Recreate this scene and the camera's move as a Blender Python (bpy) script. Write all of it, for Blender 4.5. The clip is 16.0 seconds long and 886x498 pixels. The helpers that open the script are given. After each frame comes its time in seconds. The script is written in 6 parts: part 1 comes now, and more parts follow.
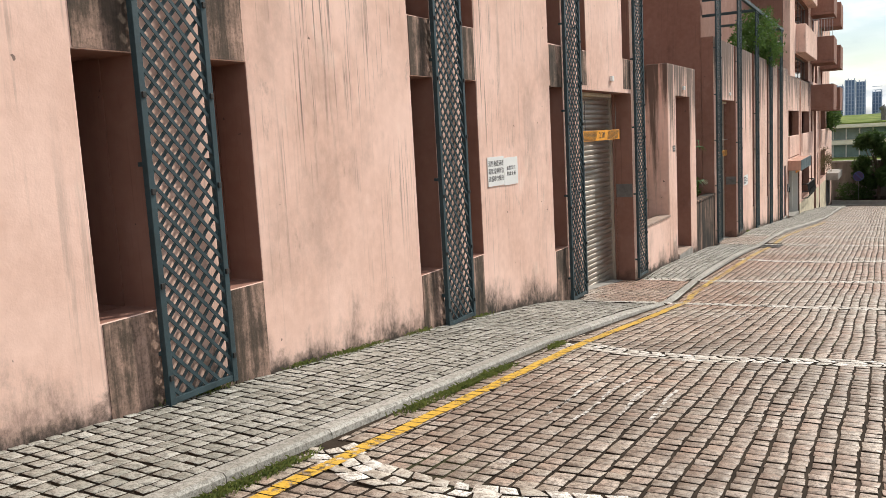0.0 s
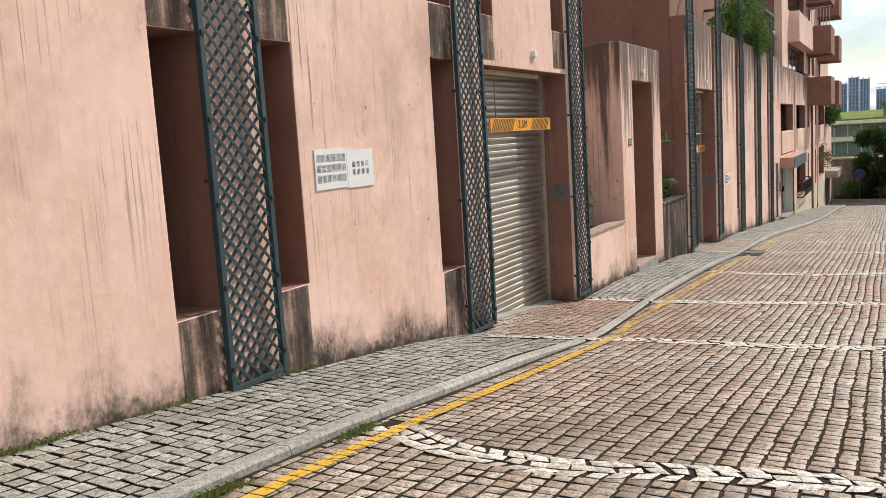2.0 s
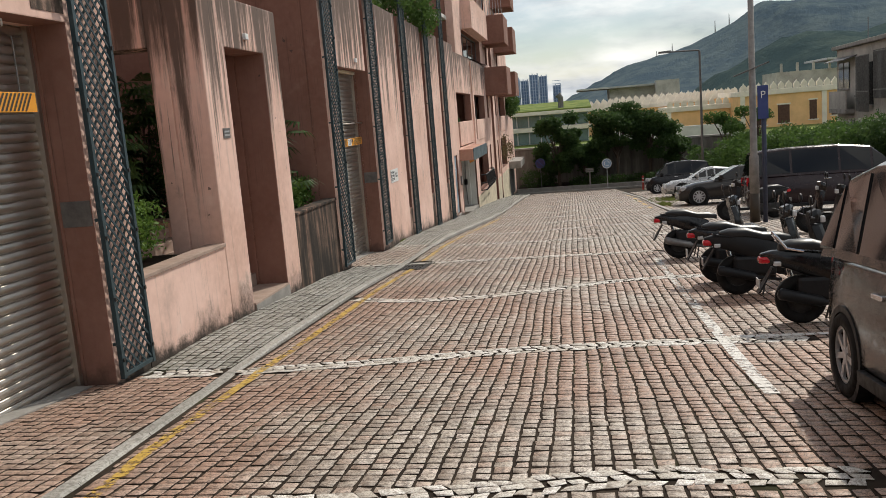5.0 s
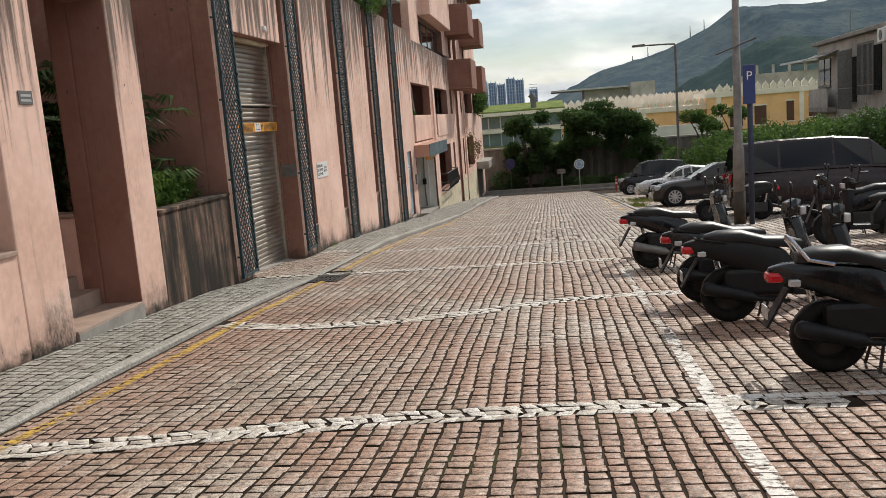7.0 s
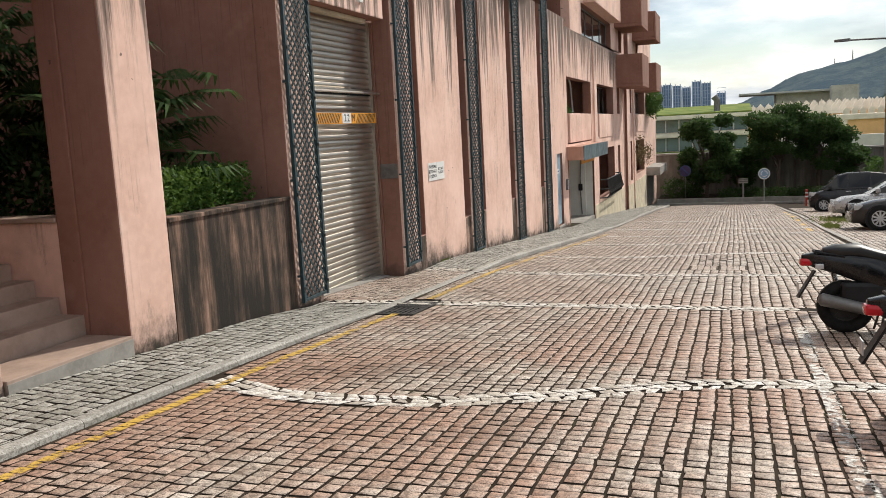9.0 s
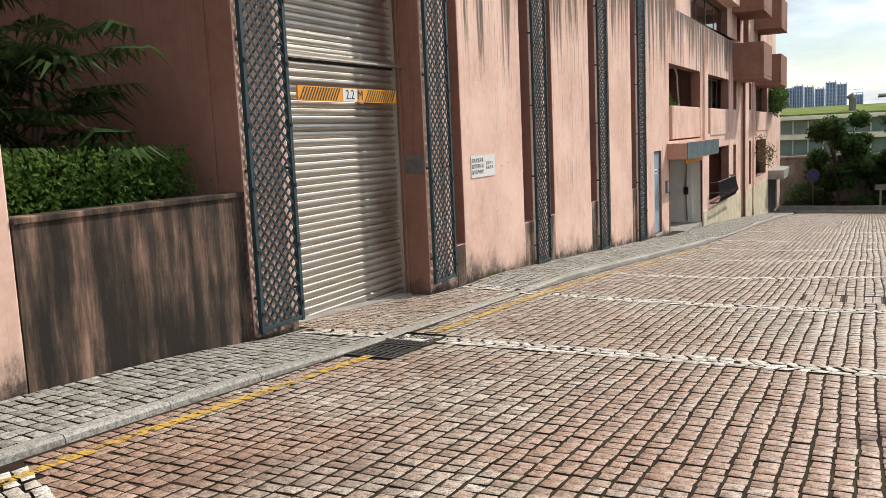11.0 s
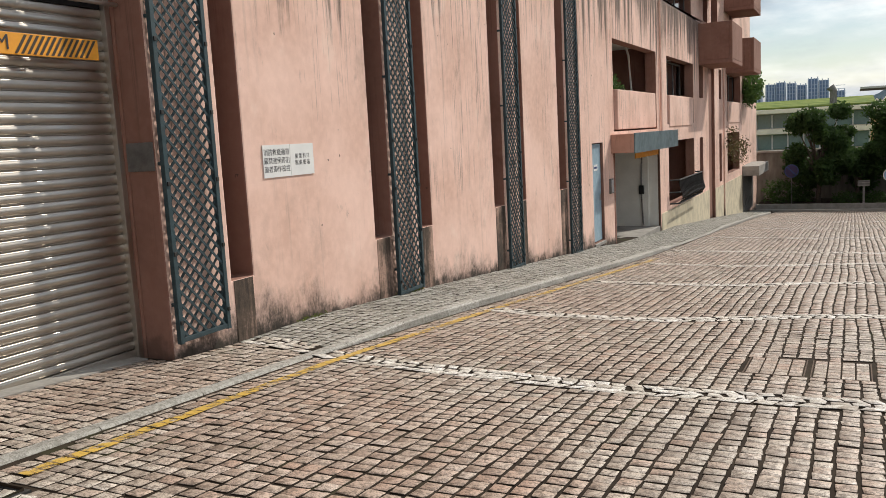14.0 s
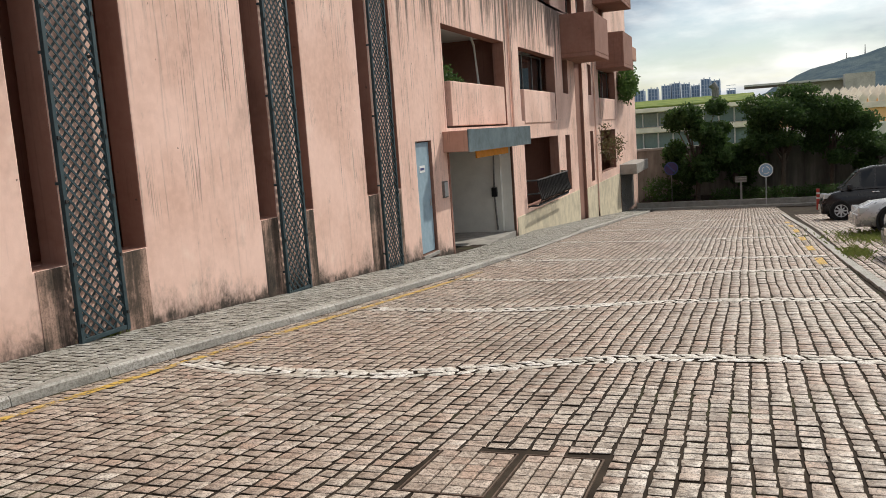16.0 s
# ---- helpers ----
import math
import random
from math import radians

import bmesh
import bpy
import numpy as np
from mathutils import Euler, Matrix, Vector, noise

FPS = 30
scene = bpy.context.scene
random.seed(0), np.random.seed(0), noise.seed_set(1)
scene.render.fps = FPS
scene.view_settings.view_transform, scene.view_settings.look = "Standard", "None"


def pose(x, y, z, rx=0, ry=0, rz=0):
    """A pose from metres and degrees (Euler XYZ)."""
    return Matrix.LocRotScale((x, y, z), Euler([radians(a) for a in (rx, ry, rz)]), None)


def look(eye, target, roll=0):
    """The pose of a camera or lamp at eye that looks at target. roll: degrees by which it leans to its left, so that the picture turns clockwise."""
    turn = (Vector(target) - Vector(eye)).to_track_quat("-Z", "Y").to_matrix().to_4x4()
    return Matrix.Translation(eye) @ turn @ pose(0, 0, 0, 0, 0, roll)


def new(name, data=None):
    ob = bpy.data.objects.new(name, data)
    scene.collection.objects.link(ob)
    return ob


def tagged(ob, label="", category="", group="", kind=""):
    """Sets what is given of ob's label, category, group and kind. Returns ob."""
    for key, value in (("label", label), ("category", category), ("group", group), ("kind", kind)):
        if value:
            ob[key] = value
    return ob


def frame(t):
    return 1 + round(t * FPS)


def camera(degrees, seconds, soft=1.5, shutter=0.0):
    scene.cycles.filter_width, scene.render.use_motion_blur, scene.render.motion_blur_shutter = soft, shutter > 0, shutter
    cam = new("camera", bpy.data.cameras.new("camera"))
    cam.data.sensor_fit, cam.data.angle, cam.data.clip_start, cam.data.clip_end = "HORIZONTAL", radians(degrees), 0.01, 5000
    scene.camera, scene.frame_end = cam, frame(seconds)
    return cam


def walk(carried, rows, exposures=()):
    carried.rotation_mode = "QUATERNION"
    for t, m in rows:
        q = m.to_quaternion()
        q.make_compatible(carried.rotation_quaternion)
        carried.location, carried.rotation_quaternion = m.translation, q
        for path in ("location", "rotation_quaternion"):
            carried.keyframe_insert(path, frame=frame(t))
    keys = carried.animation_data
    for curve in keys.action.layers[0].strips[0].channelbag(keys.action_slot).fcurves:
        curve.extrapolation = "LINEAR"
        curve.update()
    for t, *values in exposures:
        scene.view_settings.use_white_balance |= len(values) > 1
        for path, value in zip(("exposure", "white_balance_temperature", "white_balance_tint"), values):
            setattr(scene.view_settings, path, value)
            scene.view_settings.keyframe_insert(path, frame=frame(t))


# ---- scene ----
cam = camera(55.7, 16.0, 0.9)
METRES, EYE, TILT, LEAN, TURN = 26.786, 1.5, 0.0, 0.0, 28.2
ROWS = [
    (0.0, 0.0, 0.0, 0.0, -0.4, -7.48, 3.09),
    (0.5, 0.0188, 0.0306, -0.0014, 0.65, -7.45, 3.16),
    (1.0, 0.032, 0.0568, -0.0057, 0.95, -7.4, 3.11),
    (1.5, 0.05, 0.0846, -0.0058, 0.82, -7.43, 3.35),
    (2.0, 0.0655, 0.1083, -0.009, -0.16, -7.42, 3.47),
    (2.5, 0.0824, 0.1348, -0.0121, -1.22, -7.55, 3.57),
    (3.0, 0.0957, 0.1598, -0.0145, -2.46, -7.68, 3.44),
    (3.5, 0.1097, 0.1888, -0.0168, -3.77, -7.87, 3.63),
    (4.0, 0.1249, 0.2173, -0.0191, -6.97, -8.12, 3.98),
    (4.5, 0.1424, 0.2459, -0.0198, -12.36, -8.47, 4.42),
    (5.0, 0.1617, 0.2735, -0.0196, -19.76, -8.97, 4.59),
    (5.2, 0.1693, 0.2837, -0.0207, -21.6, -9.06, 4.6),
    (7.3, 0.2442, 0.3886, -0.0396, -21.1, -8.79, 4.2),
    (7.5, 0.2508, 0.3986, -0.0394, -19.51, -8.75, 3.6),
    (8.0, 0.269, 0.4242, -0.0415, -15.47, -8.43, 3.31),
    (8.5, 0.2869, 0.4516, -0.0449, -11.5, -8.16, 3.15),
    (9.0, 0.3053, 0.4772, -0.0456, -9.25, -7.99, 3.0),
    (11.5, 0.3787, 0.6119, -0.0589, -0.76, -7.5, 2.52),
    (12.0, 0.3935, 0.6388, -0.06, -0.93, -7.53, 2.64),
    (12.5, 0.4054, 0.6651, -0.0636, -1.16, -7.55, 2.73),
    (13.0, 0.4219, 0.6922, -0.0649, -1.35, -7.59, 2.86),
    (13.5, 0.4341, 0.7175, -0.0675, -1.64, -7.52, 2.86),
    (14.0, 0.4493, 0.7424, -0.0685, -2.32, -7.59, 3.02),
    (14.5, 0.466, 0.7671, -0.0724, -3.2, -7.62, 3.26),
    (15.0, 0.4889, 0.7904, -0.074, -4.53, -7.61, 3.56),
    (15.5, 0.5107, 0.8116, -0.0777, -6.31, -7.62, 3.68),
    (16.0, 0.5361, 0.8328, -0.0778, -8.54, -7.71, 3.98),
]
EXPOSURES = [(0.0, 0.12), (2.5, .08), (3.5, 0.0), (4.2, -.18), (5.0, -.3), (7.5, -.2), (8.5, -.06), (9.0, .03), (11.5, .11), (12.2, .08), (13.0, -.12), (14.2, -.12), (16.0, -.14)]
walk(cam, [(t, pose(0, 0, EYE, TILT, LEAN, TURN) @ pose(METRES * x, METRES * y, METRES * z, 90 + pitch, roll, yaw)) for t, x, y, z, yaw, pitch, roll in ROWS], EXPOSURES)

# ---- world, sun, exposure ----
SUN_AZ, SUN_EL = 27.0, 43.0          # degrees from +y towards +x; height
world = bpy.data.worlds.new("sky")
scene.world = world
world.use_nodes = True
wn, wl = world.node_tree.nodes, world.node_tree.links
wn.clear()
w_out = wn.new("ShaderNodeOutputWorld")
w_bg = wn.new("ShaderNodeBackground")
w_sky = wn.new("ShaderNodeTexSky")
w_sky.sky_type = "NISHITA"
w_sky.sun_disc = False
w_sky.sun_elevation, w_sky.sun_rotation = radians(SUN_EL), radians(SUN_AZ)
w_sky.dust_density, w_sky.air_density = 0.6, 1.0
w_tc = wn.new("ShaderNodeTexCoord")
w_map = wn.new("ShaderNodeMapping")
w_map.inputs["Scale"].default_value = (1.0, 1.0, 3.2)
w_noise = wn.new("ShaderNodeTexNoise")
w_noise.inputs["Scale"].default_value = 2.6
w_noise.inputs["Detail"].default_value = 8
w_noise.inputs["Roughness"].default_value = 0.58
w_ramp = wn.new("ShaderNodeValToRGB")
w_ramp.color_ramp.elements[0].position, w_ramp.color_ramp.elements[1].position = 0.36, 0.54
w_noise2 = wn.new("ShaderNodeTexNoise")
w_noise2.inputs["Scale"].default_value = 4.5
w_noise2.inputs["Detail"].default_value = 6
w_cloud = wn.new("ShaderNodeValToRGB")
w_cloud.color_ramp.elements[0].position, w_cloud.color_ramp.elements[1].position = 0.42, 0.585
w_cloud.color_ramp.elements[0].color = (3.3, 4.0, 5.0, 1)
w_cloud.color_ramp.elements[1].color = (13.8, 13.7, 13.2, 1)
w_mix = wn.new("ShaderNodeMix")
w_mix.data_type = "RGBA"
wl.new(w_tc.outputs["Generated"], w_map.inputs["Vector"])
wl.new(w_map.outputs["Vector"], w_noise.inputs["Vector"])
wl.new(w_map.outputs["Vector"], w_noise2.inputs["Vector"])
wl.new(w_noise.outputs["Fac"], w_ramp.inputs["Fac"])
wl.new(w_noise2.outputs["Fac"], w_cloud.inputs["Fac"])
wl.new(w_ramp.outputs["Color"], w_mix.inputs[0])
wl.new(w_sky.outputs["Color"], w_mix.inputs[6])
wl.new(w_cloud.outputs["Color"], w_mix.inputs[7])
wl.new(w_mix.outputs[2], w_bg.inputs["Color"])
w_bg.inputs["Strength"].default_value = 0.10
wl.new(w_bg.outputs["Background"], w_out.inputs["Surface"])

sun = new("sun", bpy.data.lights.new("sun", "SUN"))
sun.data.energy, sun.data.angle, sun.data.color = 4.2, radians(0.7), (1.0, 0.94, 0.84)
sa, se = radians(SUN_AZ), radians(SUN_EL)
sun_dir = Vector((math.sin(sa) * math.cos(se), math.cos(sa) * math.cos(se), math.sin(se)))
sun.matrix_world = look(Vector((0, 20, 40)) + sun_dir * 5, (0, 20, 40))

# ---- the lie of the ground ----
GROUND_Y = [-40, 0, 8, 13, 16.5, 25, 29.3, 33, 42, 50.8, 56.4, 63, 72.7, 78.5, 84, 400]
GROUND_Z = [3.2, .05, -.65, -1.21, -1.53, -2.02, -2.28, -2.53, -3.2, -3.75, -4.2, -4.7, -5.5, -5.95, -6.1, -6.5]
KERB_Y = [-12, 7, 11.5, 13, 16.7, 22, 25, 29.4, 33, 40, 50, 66, 74]
KERB_X = [-3.05, -3.05, -3.0, -2.95, -3.3, -3.35, -3.25, -3.3, -3.15, -2.85, -2.7, -2.95, -3.0]
RISE_Y = [-12, 11, 12.6, 16.8, 18.5, 23.8, 25.3, 29.6, 31.2, 43, 45, 51, 53, 74]
RISE_H = [.09, .09, .012, .012, .09, .09, .012, .012, .09, .09, .015, .015, .09, .09]


def gz(y):
    return float(np.interp(y, GROUND_Y, GROUND_Z))


def kerb_x(y):
    return float(np.interp(y, KERB_Y, KERB_X))


def walk_z(y):
    return gz(y) + float(np.interp(y, RISE_Y, RISE_H))


def kerb_z(y):
    """Top of the kerb: the pavement falls a little towards it."""
    return gz(y) + float(np.interp(y, [29, 31.5], [.5, .85])) * float(np.interp(y, RISE_Y, RISE_H))


F = -4.43                             # the street face of the long building


# ---- materials ----
class Mat:
    """A node material with a principled shader and short ways to build textures."""

    def __init__(self, name, color=(0.5, 0.5, 0.5), rough=0.7, metal=0.0, spec=0.5):
        self.m = bpy.data.materials.new(name)
        self.m.use_nodes = True
        self.n, self.l = self.m.node_tree.nodes, self.m.node_tree.links
        self.b = self.n["Principled BSDF"]
        self.b.inputs["Base Color"].default_value = (*color, 1)
        self.b.inputs["Roughness"].default_value = rough
        self.b.inputs["Metallic"].default_value = metal
        self.b.inputs["Specular IOR Level"].default_value = spec
        self.pos = self.n.new("ShaderNodeNewGeometry").outputs["Position"]

    def at(self, scale=(1, 1, 1), source=None, move=(0, 0, 0)):
        node = self.n.new("ShaderNodeMapping")
        node.inputs["Scale"].default_value = scale
        node.inputs["Location"].default_value = move
        self.l.new(source or self.pos, node.inputs["Vector"])
        return node.outputs["Vector"]

    def noise(self, scale, vector=None, detail=4, rough=0.55):
        node = self.n.new("ShaderNodeTexNoise")
        node.inputs["Scale"].default_value = scale
        node.inputs["Detail"].default_value = detail
        node.inputs["Roughness"].default_value = rough
        self.l.new(vector or self.pos, node.inputs["Vector"])
        return node.outputs["Fac"]

    def span(self, fac, lo, hi, a=0.0, b=1.0):
        node = self.n.new("ShaderNodeMapRange")
        node.interpolation_type = "SMOOTHSTEP"
        for key, v in (("From Min", lo), ("From Max", hi), ("To Min", a), ("To Max", b)):
            node.inputs[key].default_value = v
        self.l.new(fac, node.inputs["Value"])
        return node.outputs["Result"]

    def math(self, op, a, b=0.0):
        node = self.n.new("ShaderNodeMath")
        node.operation = op
        for i, v in enumerate((a, b)):
            if isinstance(v, (int, float)):
                node.inputs[i].default_value = v
            else:
                self.l.new(v, node.inputs[i])
        return node.outputs[0]

    def mix(self, fac, a, b, how="MIX"):
        node = self.n.new("ShaderNodeMix")
        node.data_type, node.blend_type = "RGBA", how
        for slot, v in ((0, fac), (6, a), (7, b)):
            if isinstance(v, tuple):
                node.inputs[slot].default_value = (*v, 1)
            elif isinstance(v, (int, float)):
                node.inputs[slot].default_value = v
            else:
                self.l.new(v, node.inputs[slot])
        return node.outputs[2]

    def ramp(self, fac, stops):
        node = self.n.new("ShaderNodeValToRGB")
        e = node.color_ramp.elements
        while len(e) < len(stops):
            e.new(0.5)
        for i, (p, c) in enumerate(stops):
            e[i].position, e[i].color = p, (*c, 1)
        self.l.new(fac, node.inputs["Fac"])
        return node.outputs["Color"]

    def split(self, vector=None):
        node = self.n.new("ShaderNodeSeparateXYZ")
        self.l.new(vector or self.pos, node.inputs[0])
        return node.outputs

    def color(self, c):
        self.l.new(c, self.b.inputs["Base Color"])
        return self

    def rough(self, r):
        self.l.new(r, self.b.inputs["Roughness"])
        return self

    def bump(self, height, strength=0.3, dist=0.01):
        node = self.n.new("ShaderNodeBump")
        node.inputs["Strength"].default_value = strength
        node.inputs["Distance"].default_value = dist
        self.l.new(height, node.inputs["Height"])
        self.l.new(node.outputs["Normal"], self.b.inputs["Normal"])
        return self


def above_ground(m):
    """Height over the sloping pavement, for splash stains that follow it."""
    s = m.split()
    t = m.span(s["Y"], -40, 84)
    t = m.n[-1]
    t.interpolation_type = "LINEAR"
    node = m.n.new("ShaderNodeFloatCurve")
    pts = [(y, z) for y, z in zip(GROUND_Y, GROUND_Z) if y <= 84]
    cur = node.mapping.curves[0]
    while len(cur.points) < len(pts):
        cur.points.new(0.5, 0.5)
    for p, (y, z) in zip(cur.points, pts):
        p.location = ((y + 40) / 124, (z + 8) / 12)
        p.handle_type = "VECTOR"
    node.mapping.update()
    m.l.new(t.outputs["Result"], node.inputs["Value"])
    g = m.math("SUBTRACT", m.math("MULTIPLY", node.outputs["Value"], 12.0), 8.0)
    return m.math("SUBTRACT", s["Z"], g)


def plaster(name, base, dark, grime=1.0, top=None):
    """Painted render: mottled, streaked by rain, mouldy along the foot."""
    m = Mat(name, rough=0.85, spec=0.25)
    big = m.noise(0.7, detail=5)
    fine = m.noise(9, detail=4)
    c = m.mix(m.span(big, .3, .7), base, tuple(v * k for v, k in zip(base, (.80, .74, .70))))
    c = m.mix(m.span(fine, .35, .7, 0, .22), c, tuple(min(1, v * 1.18 + .02) for v in base))
    # pale repairs
    c = m.mix(m.span(m.noise(1.9, m.at((1, 1, .8), move=(4, 2, 9))), .6, .72, 0, .35), c, tuple(min(.9, v * 1.12 + .05) for v in base))
    # rain streaks, long and thin
    h = above_ground(m)
    streak = m.noise(1.0, m.at((9, 9, .45)), detail=8, rough=.72)
    zone = m.span(m.noise(.5, m.at((1, 1, .8), move=(7, 3, 1))), .42, .60)
    c = m.mix(m.math("MULTIPLY", m.math("MULTIPLY", m.span(streak, .53, .70), zone), .32 * grime), c, dark)
    thin = m.noise(1.0, m.at((34, 34, .62)), detail=5, rough=.6)
    zone2 = m.math("MULTIPLY", m.span(m.noise(.75, m.at((1, 1, .7), move=(1, 8, 5)), detail=6, rough=.6), .42, .58), m.span(h, .5, 2.6, .25, 1))
    c = m.mix(m.math("MULTIPLY", m.math("MULTIPLY", m.span(thin, .545, .68), zone2), .78 * grime), c, dark)
    # soft grey bloom of mildew
    c = m.mix(m.span(m.noise(.62, m.at((1, 1, .75), move=(5, 9, 2)), detail=9, rough=.68), .53, .71, 0, .5 * grime), c, tuple(v * k for v, k in zip(base, (.42, .40, .38))))
    c = m.mix(m.span(m.noise(2.6, m.at((1, 1, .5), move=(1, 4, 8)), detail=8, rough=.72), .60, .72, 0, .5 * grime), c, tuple(v * .30 for v in base))
    if top is not None:
        # black run-off from the weathered top edge
        z = m.split()["Z"]
        drip = m.noise(1.0, m.at((4.5, 4.5, .25), move=(3, 3, 3)), detail=8, rough=.68)
        fall = m.math("MULTIPLY", m.math("SUBTRACT", top, z), .095)
        c = m.mix(m.math("MULTIPLY", m.span(m.math("SUBTRACT", drip, fall), .30, .47), .88), c, (.075, .058, .048))
    # mould along the foot
    big_m = m.noise(1.1, m.at((1, 1, .6), move=(2, 5, 3)), detail=10, rough=.72)
    edge = m.math("ADD", h, m.math("MULTIPLY", m.math("SUBTRACT", big_m, .46), -2.3))
    speck = m.span(m.noise(28, m.at((1, 1, .45)), detail=7, rough=.75), .36, .60)
    body = m.math("MULTIPLY", m.span(edge, -.2, .42, 1, 0), m.math("ADD", m.math("MULTIPLY", speck, .45), .55))
    c = m.mix(m.math("MULTIPLY", body, .95 * grime), c, (.052, .044, .036))
    rim = m.math("ADD", h, m.math("MULTIPLY", m.math("SUBTRACT", m.noise(4, detail=9, rough=.7), .5), -.75))
    c = m.mix(m.math("MULTIPLY", m.span(rim, .03, .24, 1, 0), .92 * grime), c, (.032, .028, .022))
    # pits
    c = m.mix(m.span(m.noise(5.2, move_noise(m), detail=2), .745, .765, 0, .8), c, (.10, .07, .06))
    m.color(c)
    m.bump(m.math("ADD", m.math("MULTIPLY", m.noise(60, detail=4), .5), m.noise(14, detail=4)), .16, .010)
    return m.m


def move_noise(m):
    return m.at((1.7, 1.7, 1.7), move=(11, 17, 5))


M = {}
M["pink"] = plaster("pink_render", (.85, .595, .50), (.10, .08, .068))
M["pink_mid"] = plaster("pink_render_run_off", (.85, .595, .50), (.10, .08, .068), 1.0, 3.96)
M["pink_low"] = plaster("portal_render_run_off", (.85, .595, .50), (.10, .08, .068), 1.0, 2.92)
# terracotta paint; on recesses, jambs and end walls its darkness also holds shade
M["brown"] = plaster("terracotta_and_shade_render", (.30, .160, .122), (.07, .045, .036), .5)
M["stained"] = plaster("mouldy_render", (.50, .29, .22), (.05, .042, .035), 1.0)


def mouldy():
    m = Mat("black_streaked_render", rough=.9, spec=.2)
    streak = m.noise(1.0, m.at((5.5, 5.5, .55)), detail=7, rough=.68)
    patch = m.noise(1.4, detail=5)
    f = m.math("ADD", m.math("MULTIPLY", streak, .75), m.math("MULTIPLY", patch, .35))
    c = m.ramp(f, [(.48, (.030, .025, .021)), (.56, (.075, .055, .043)), (.63, (.19, .12, .088)), (.74, (.44, .28, .21))])
    m.color(c).bump(m.noise(30), .3, .01)
    return m.m


M["mould"] = mouldy()


def streaked(name, base):
    """Pink render under a sill, run black with mould."""
    m = Mat(name, rough=.9, spec=.2)
    st = m.noise(1.0, m.at((6, 6, .5)), detail=9, rough=.72)
    blot = m.noise(1.5, m.at(move=(3, 7, 1)), detail=8, rough=.7)
    f = m.math("ADD", m.math("MULTIPLY", st, .6), m.math("MULTIPLY", blot, .55))
    c = m.ramp(f, [(.47, (.038, .032, .027)), (.57, (.11, .08, .062)), (.66, (.38, .25, .195)), (.79, base)])
    c = m.mix(m.span(m.noise(40, detail=3), .5, .62, 0, .35), c, (.06, .05, .04))
    m.color(c).bump(m.noise(40), .35, .012)
    return m.m


M["streaked"] = streaked("mould_run_render", (.70, .48, .39))


def stone(name, stops, dark, wear=.5, rough=.62, hue=None):
    """Worn setts: each stone its own tone, pitted, dirty in the hollows."""
    m = Mat(name, rough=rough, spec=.4)
    geo = m.n.new("ShaderNodeNewGeometry")
    info = m.n.new("ShaderNodeObjectInfo")
    r = m.math("FRACT", m.math("ADD", geo.outputs["Random Per Island"], info.outputs["Random"]))
    c = m.ramp(r, stops)
    if hue:
        yy = m.split()["Y"]
        c = m.mix(m.math("MULTIPLY", m.span(m.noise(.4, detail=5), .38, .58, 0, .75), m.math("MULTIPLY", m.span(yy, 21, 30, 1, .25), m.span(yy, 9, 15, .3, 1))), c, hue)
        c = m.mix(m.math("MULTIPLY", m.span(yy, 8, 13, .42, 0), m.span(m.noise(.55, m.at(move=(2, 6, 1)), detail=6), .40, .58)), c, dark)
    c = m.mix(m.span(m.noise(75, detail=4, rough=.7), .49, .62, 0, wear), c, dark)
    c = m.mix(m.span(m.noise(24, detail=6, rough=.75), .49, .57, 0, wear * .85), c, dark)
    c = m.mix(m.span(m.noise(.9, detail=6), .52, .75, 0, .45), c, dark)
    m.color(c)
    m.rough(m.span(m.noise(25), .3, .7, rough - .12, rough + .15))
    m.bump(m.math("ADD", m.noise(70, detail=3), m.math("MULTIPLY", m.noise(22), 1.5)), .55, .006)
    return m.m


M["sett"] = stone("pinkish_granite_sett", [(0, (.36, .295, .24)), (.3, (.50, .43, .355)), (.6, (.60, .53, .45)), (.85, (.50, .37, .29)), (1, (.72, .65, .57))], (.115, .082, .060), .82, .5, (.45, .25, .17))
M["paver"] = stone("grey_granite_sett", [(0, (.29, .28, .24)), (.4, (.37, .355, .31)), (.8, (.43, .415, .37)), (1, (.50, .485, .44))], (.10, .092, .072), .72, .6)
M["white_sett"] = stone("whitened_sett", [(0, (.50, .45, .38)), (.4, (.70, .66, .59)), (1, (.84, .81, .76))], (.22, .175, .135), .78, .6)
M["kerbstone"] = stone("grey_kerbstone", [(0, (.34, .325, .29)), (1, (.46, .44, .40))], (.13, .118, .098), .7, .7)


def soil():
    m = Mat("dark_joint_soil", rough=.95, spec=.1)
    c = m.mix(m.span(m.noise(3, detail=5), .35, .7), (.026, .019, .014), (.052, .039, .028))
    c = m.mix(m.span(m.noise(1.1, m.at(move=(3, 1, 0)), detail=4), .58, .7, 0, .5), c, (.055, .062, .025))
    m.color(c).bump(m.noise(80), .5, .004)
    return m.m


M["soil"] = soil()


def worn_paint(name, color, keep=.5, rough=.6):
    """Road paint, rubbed through to the stone."""
    m = Mat(name, rough=rough)
    n = m.math("ADD", m.math("MULTIPLY", m.noise(14, detail=6, rough=.7), .7), m.math("MULTIPLY", m.noise(1.1, detail=3), .3))
    m.color(m.mix(m.span(m.noise(40), .4, .7, 0, .5), color, tuple(v * .6 for v in color)))
    m.l.new(m.span(n, keep - .05, keep + .05), m.b.inputs["Alpha"])
    return m.m


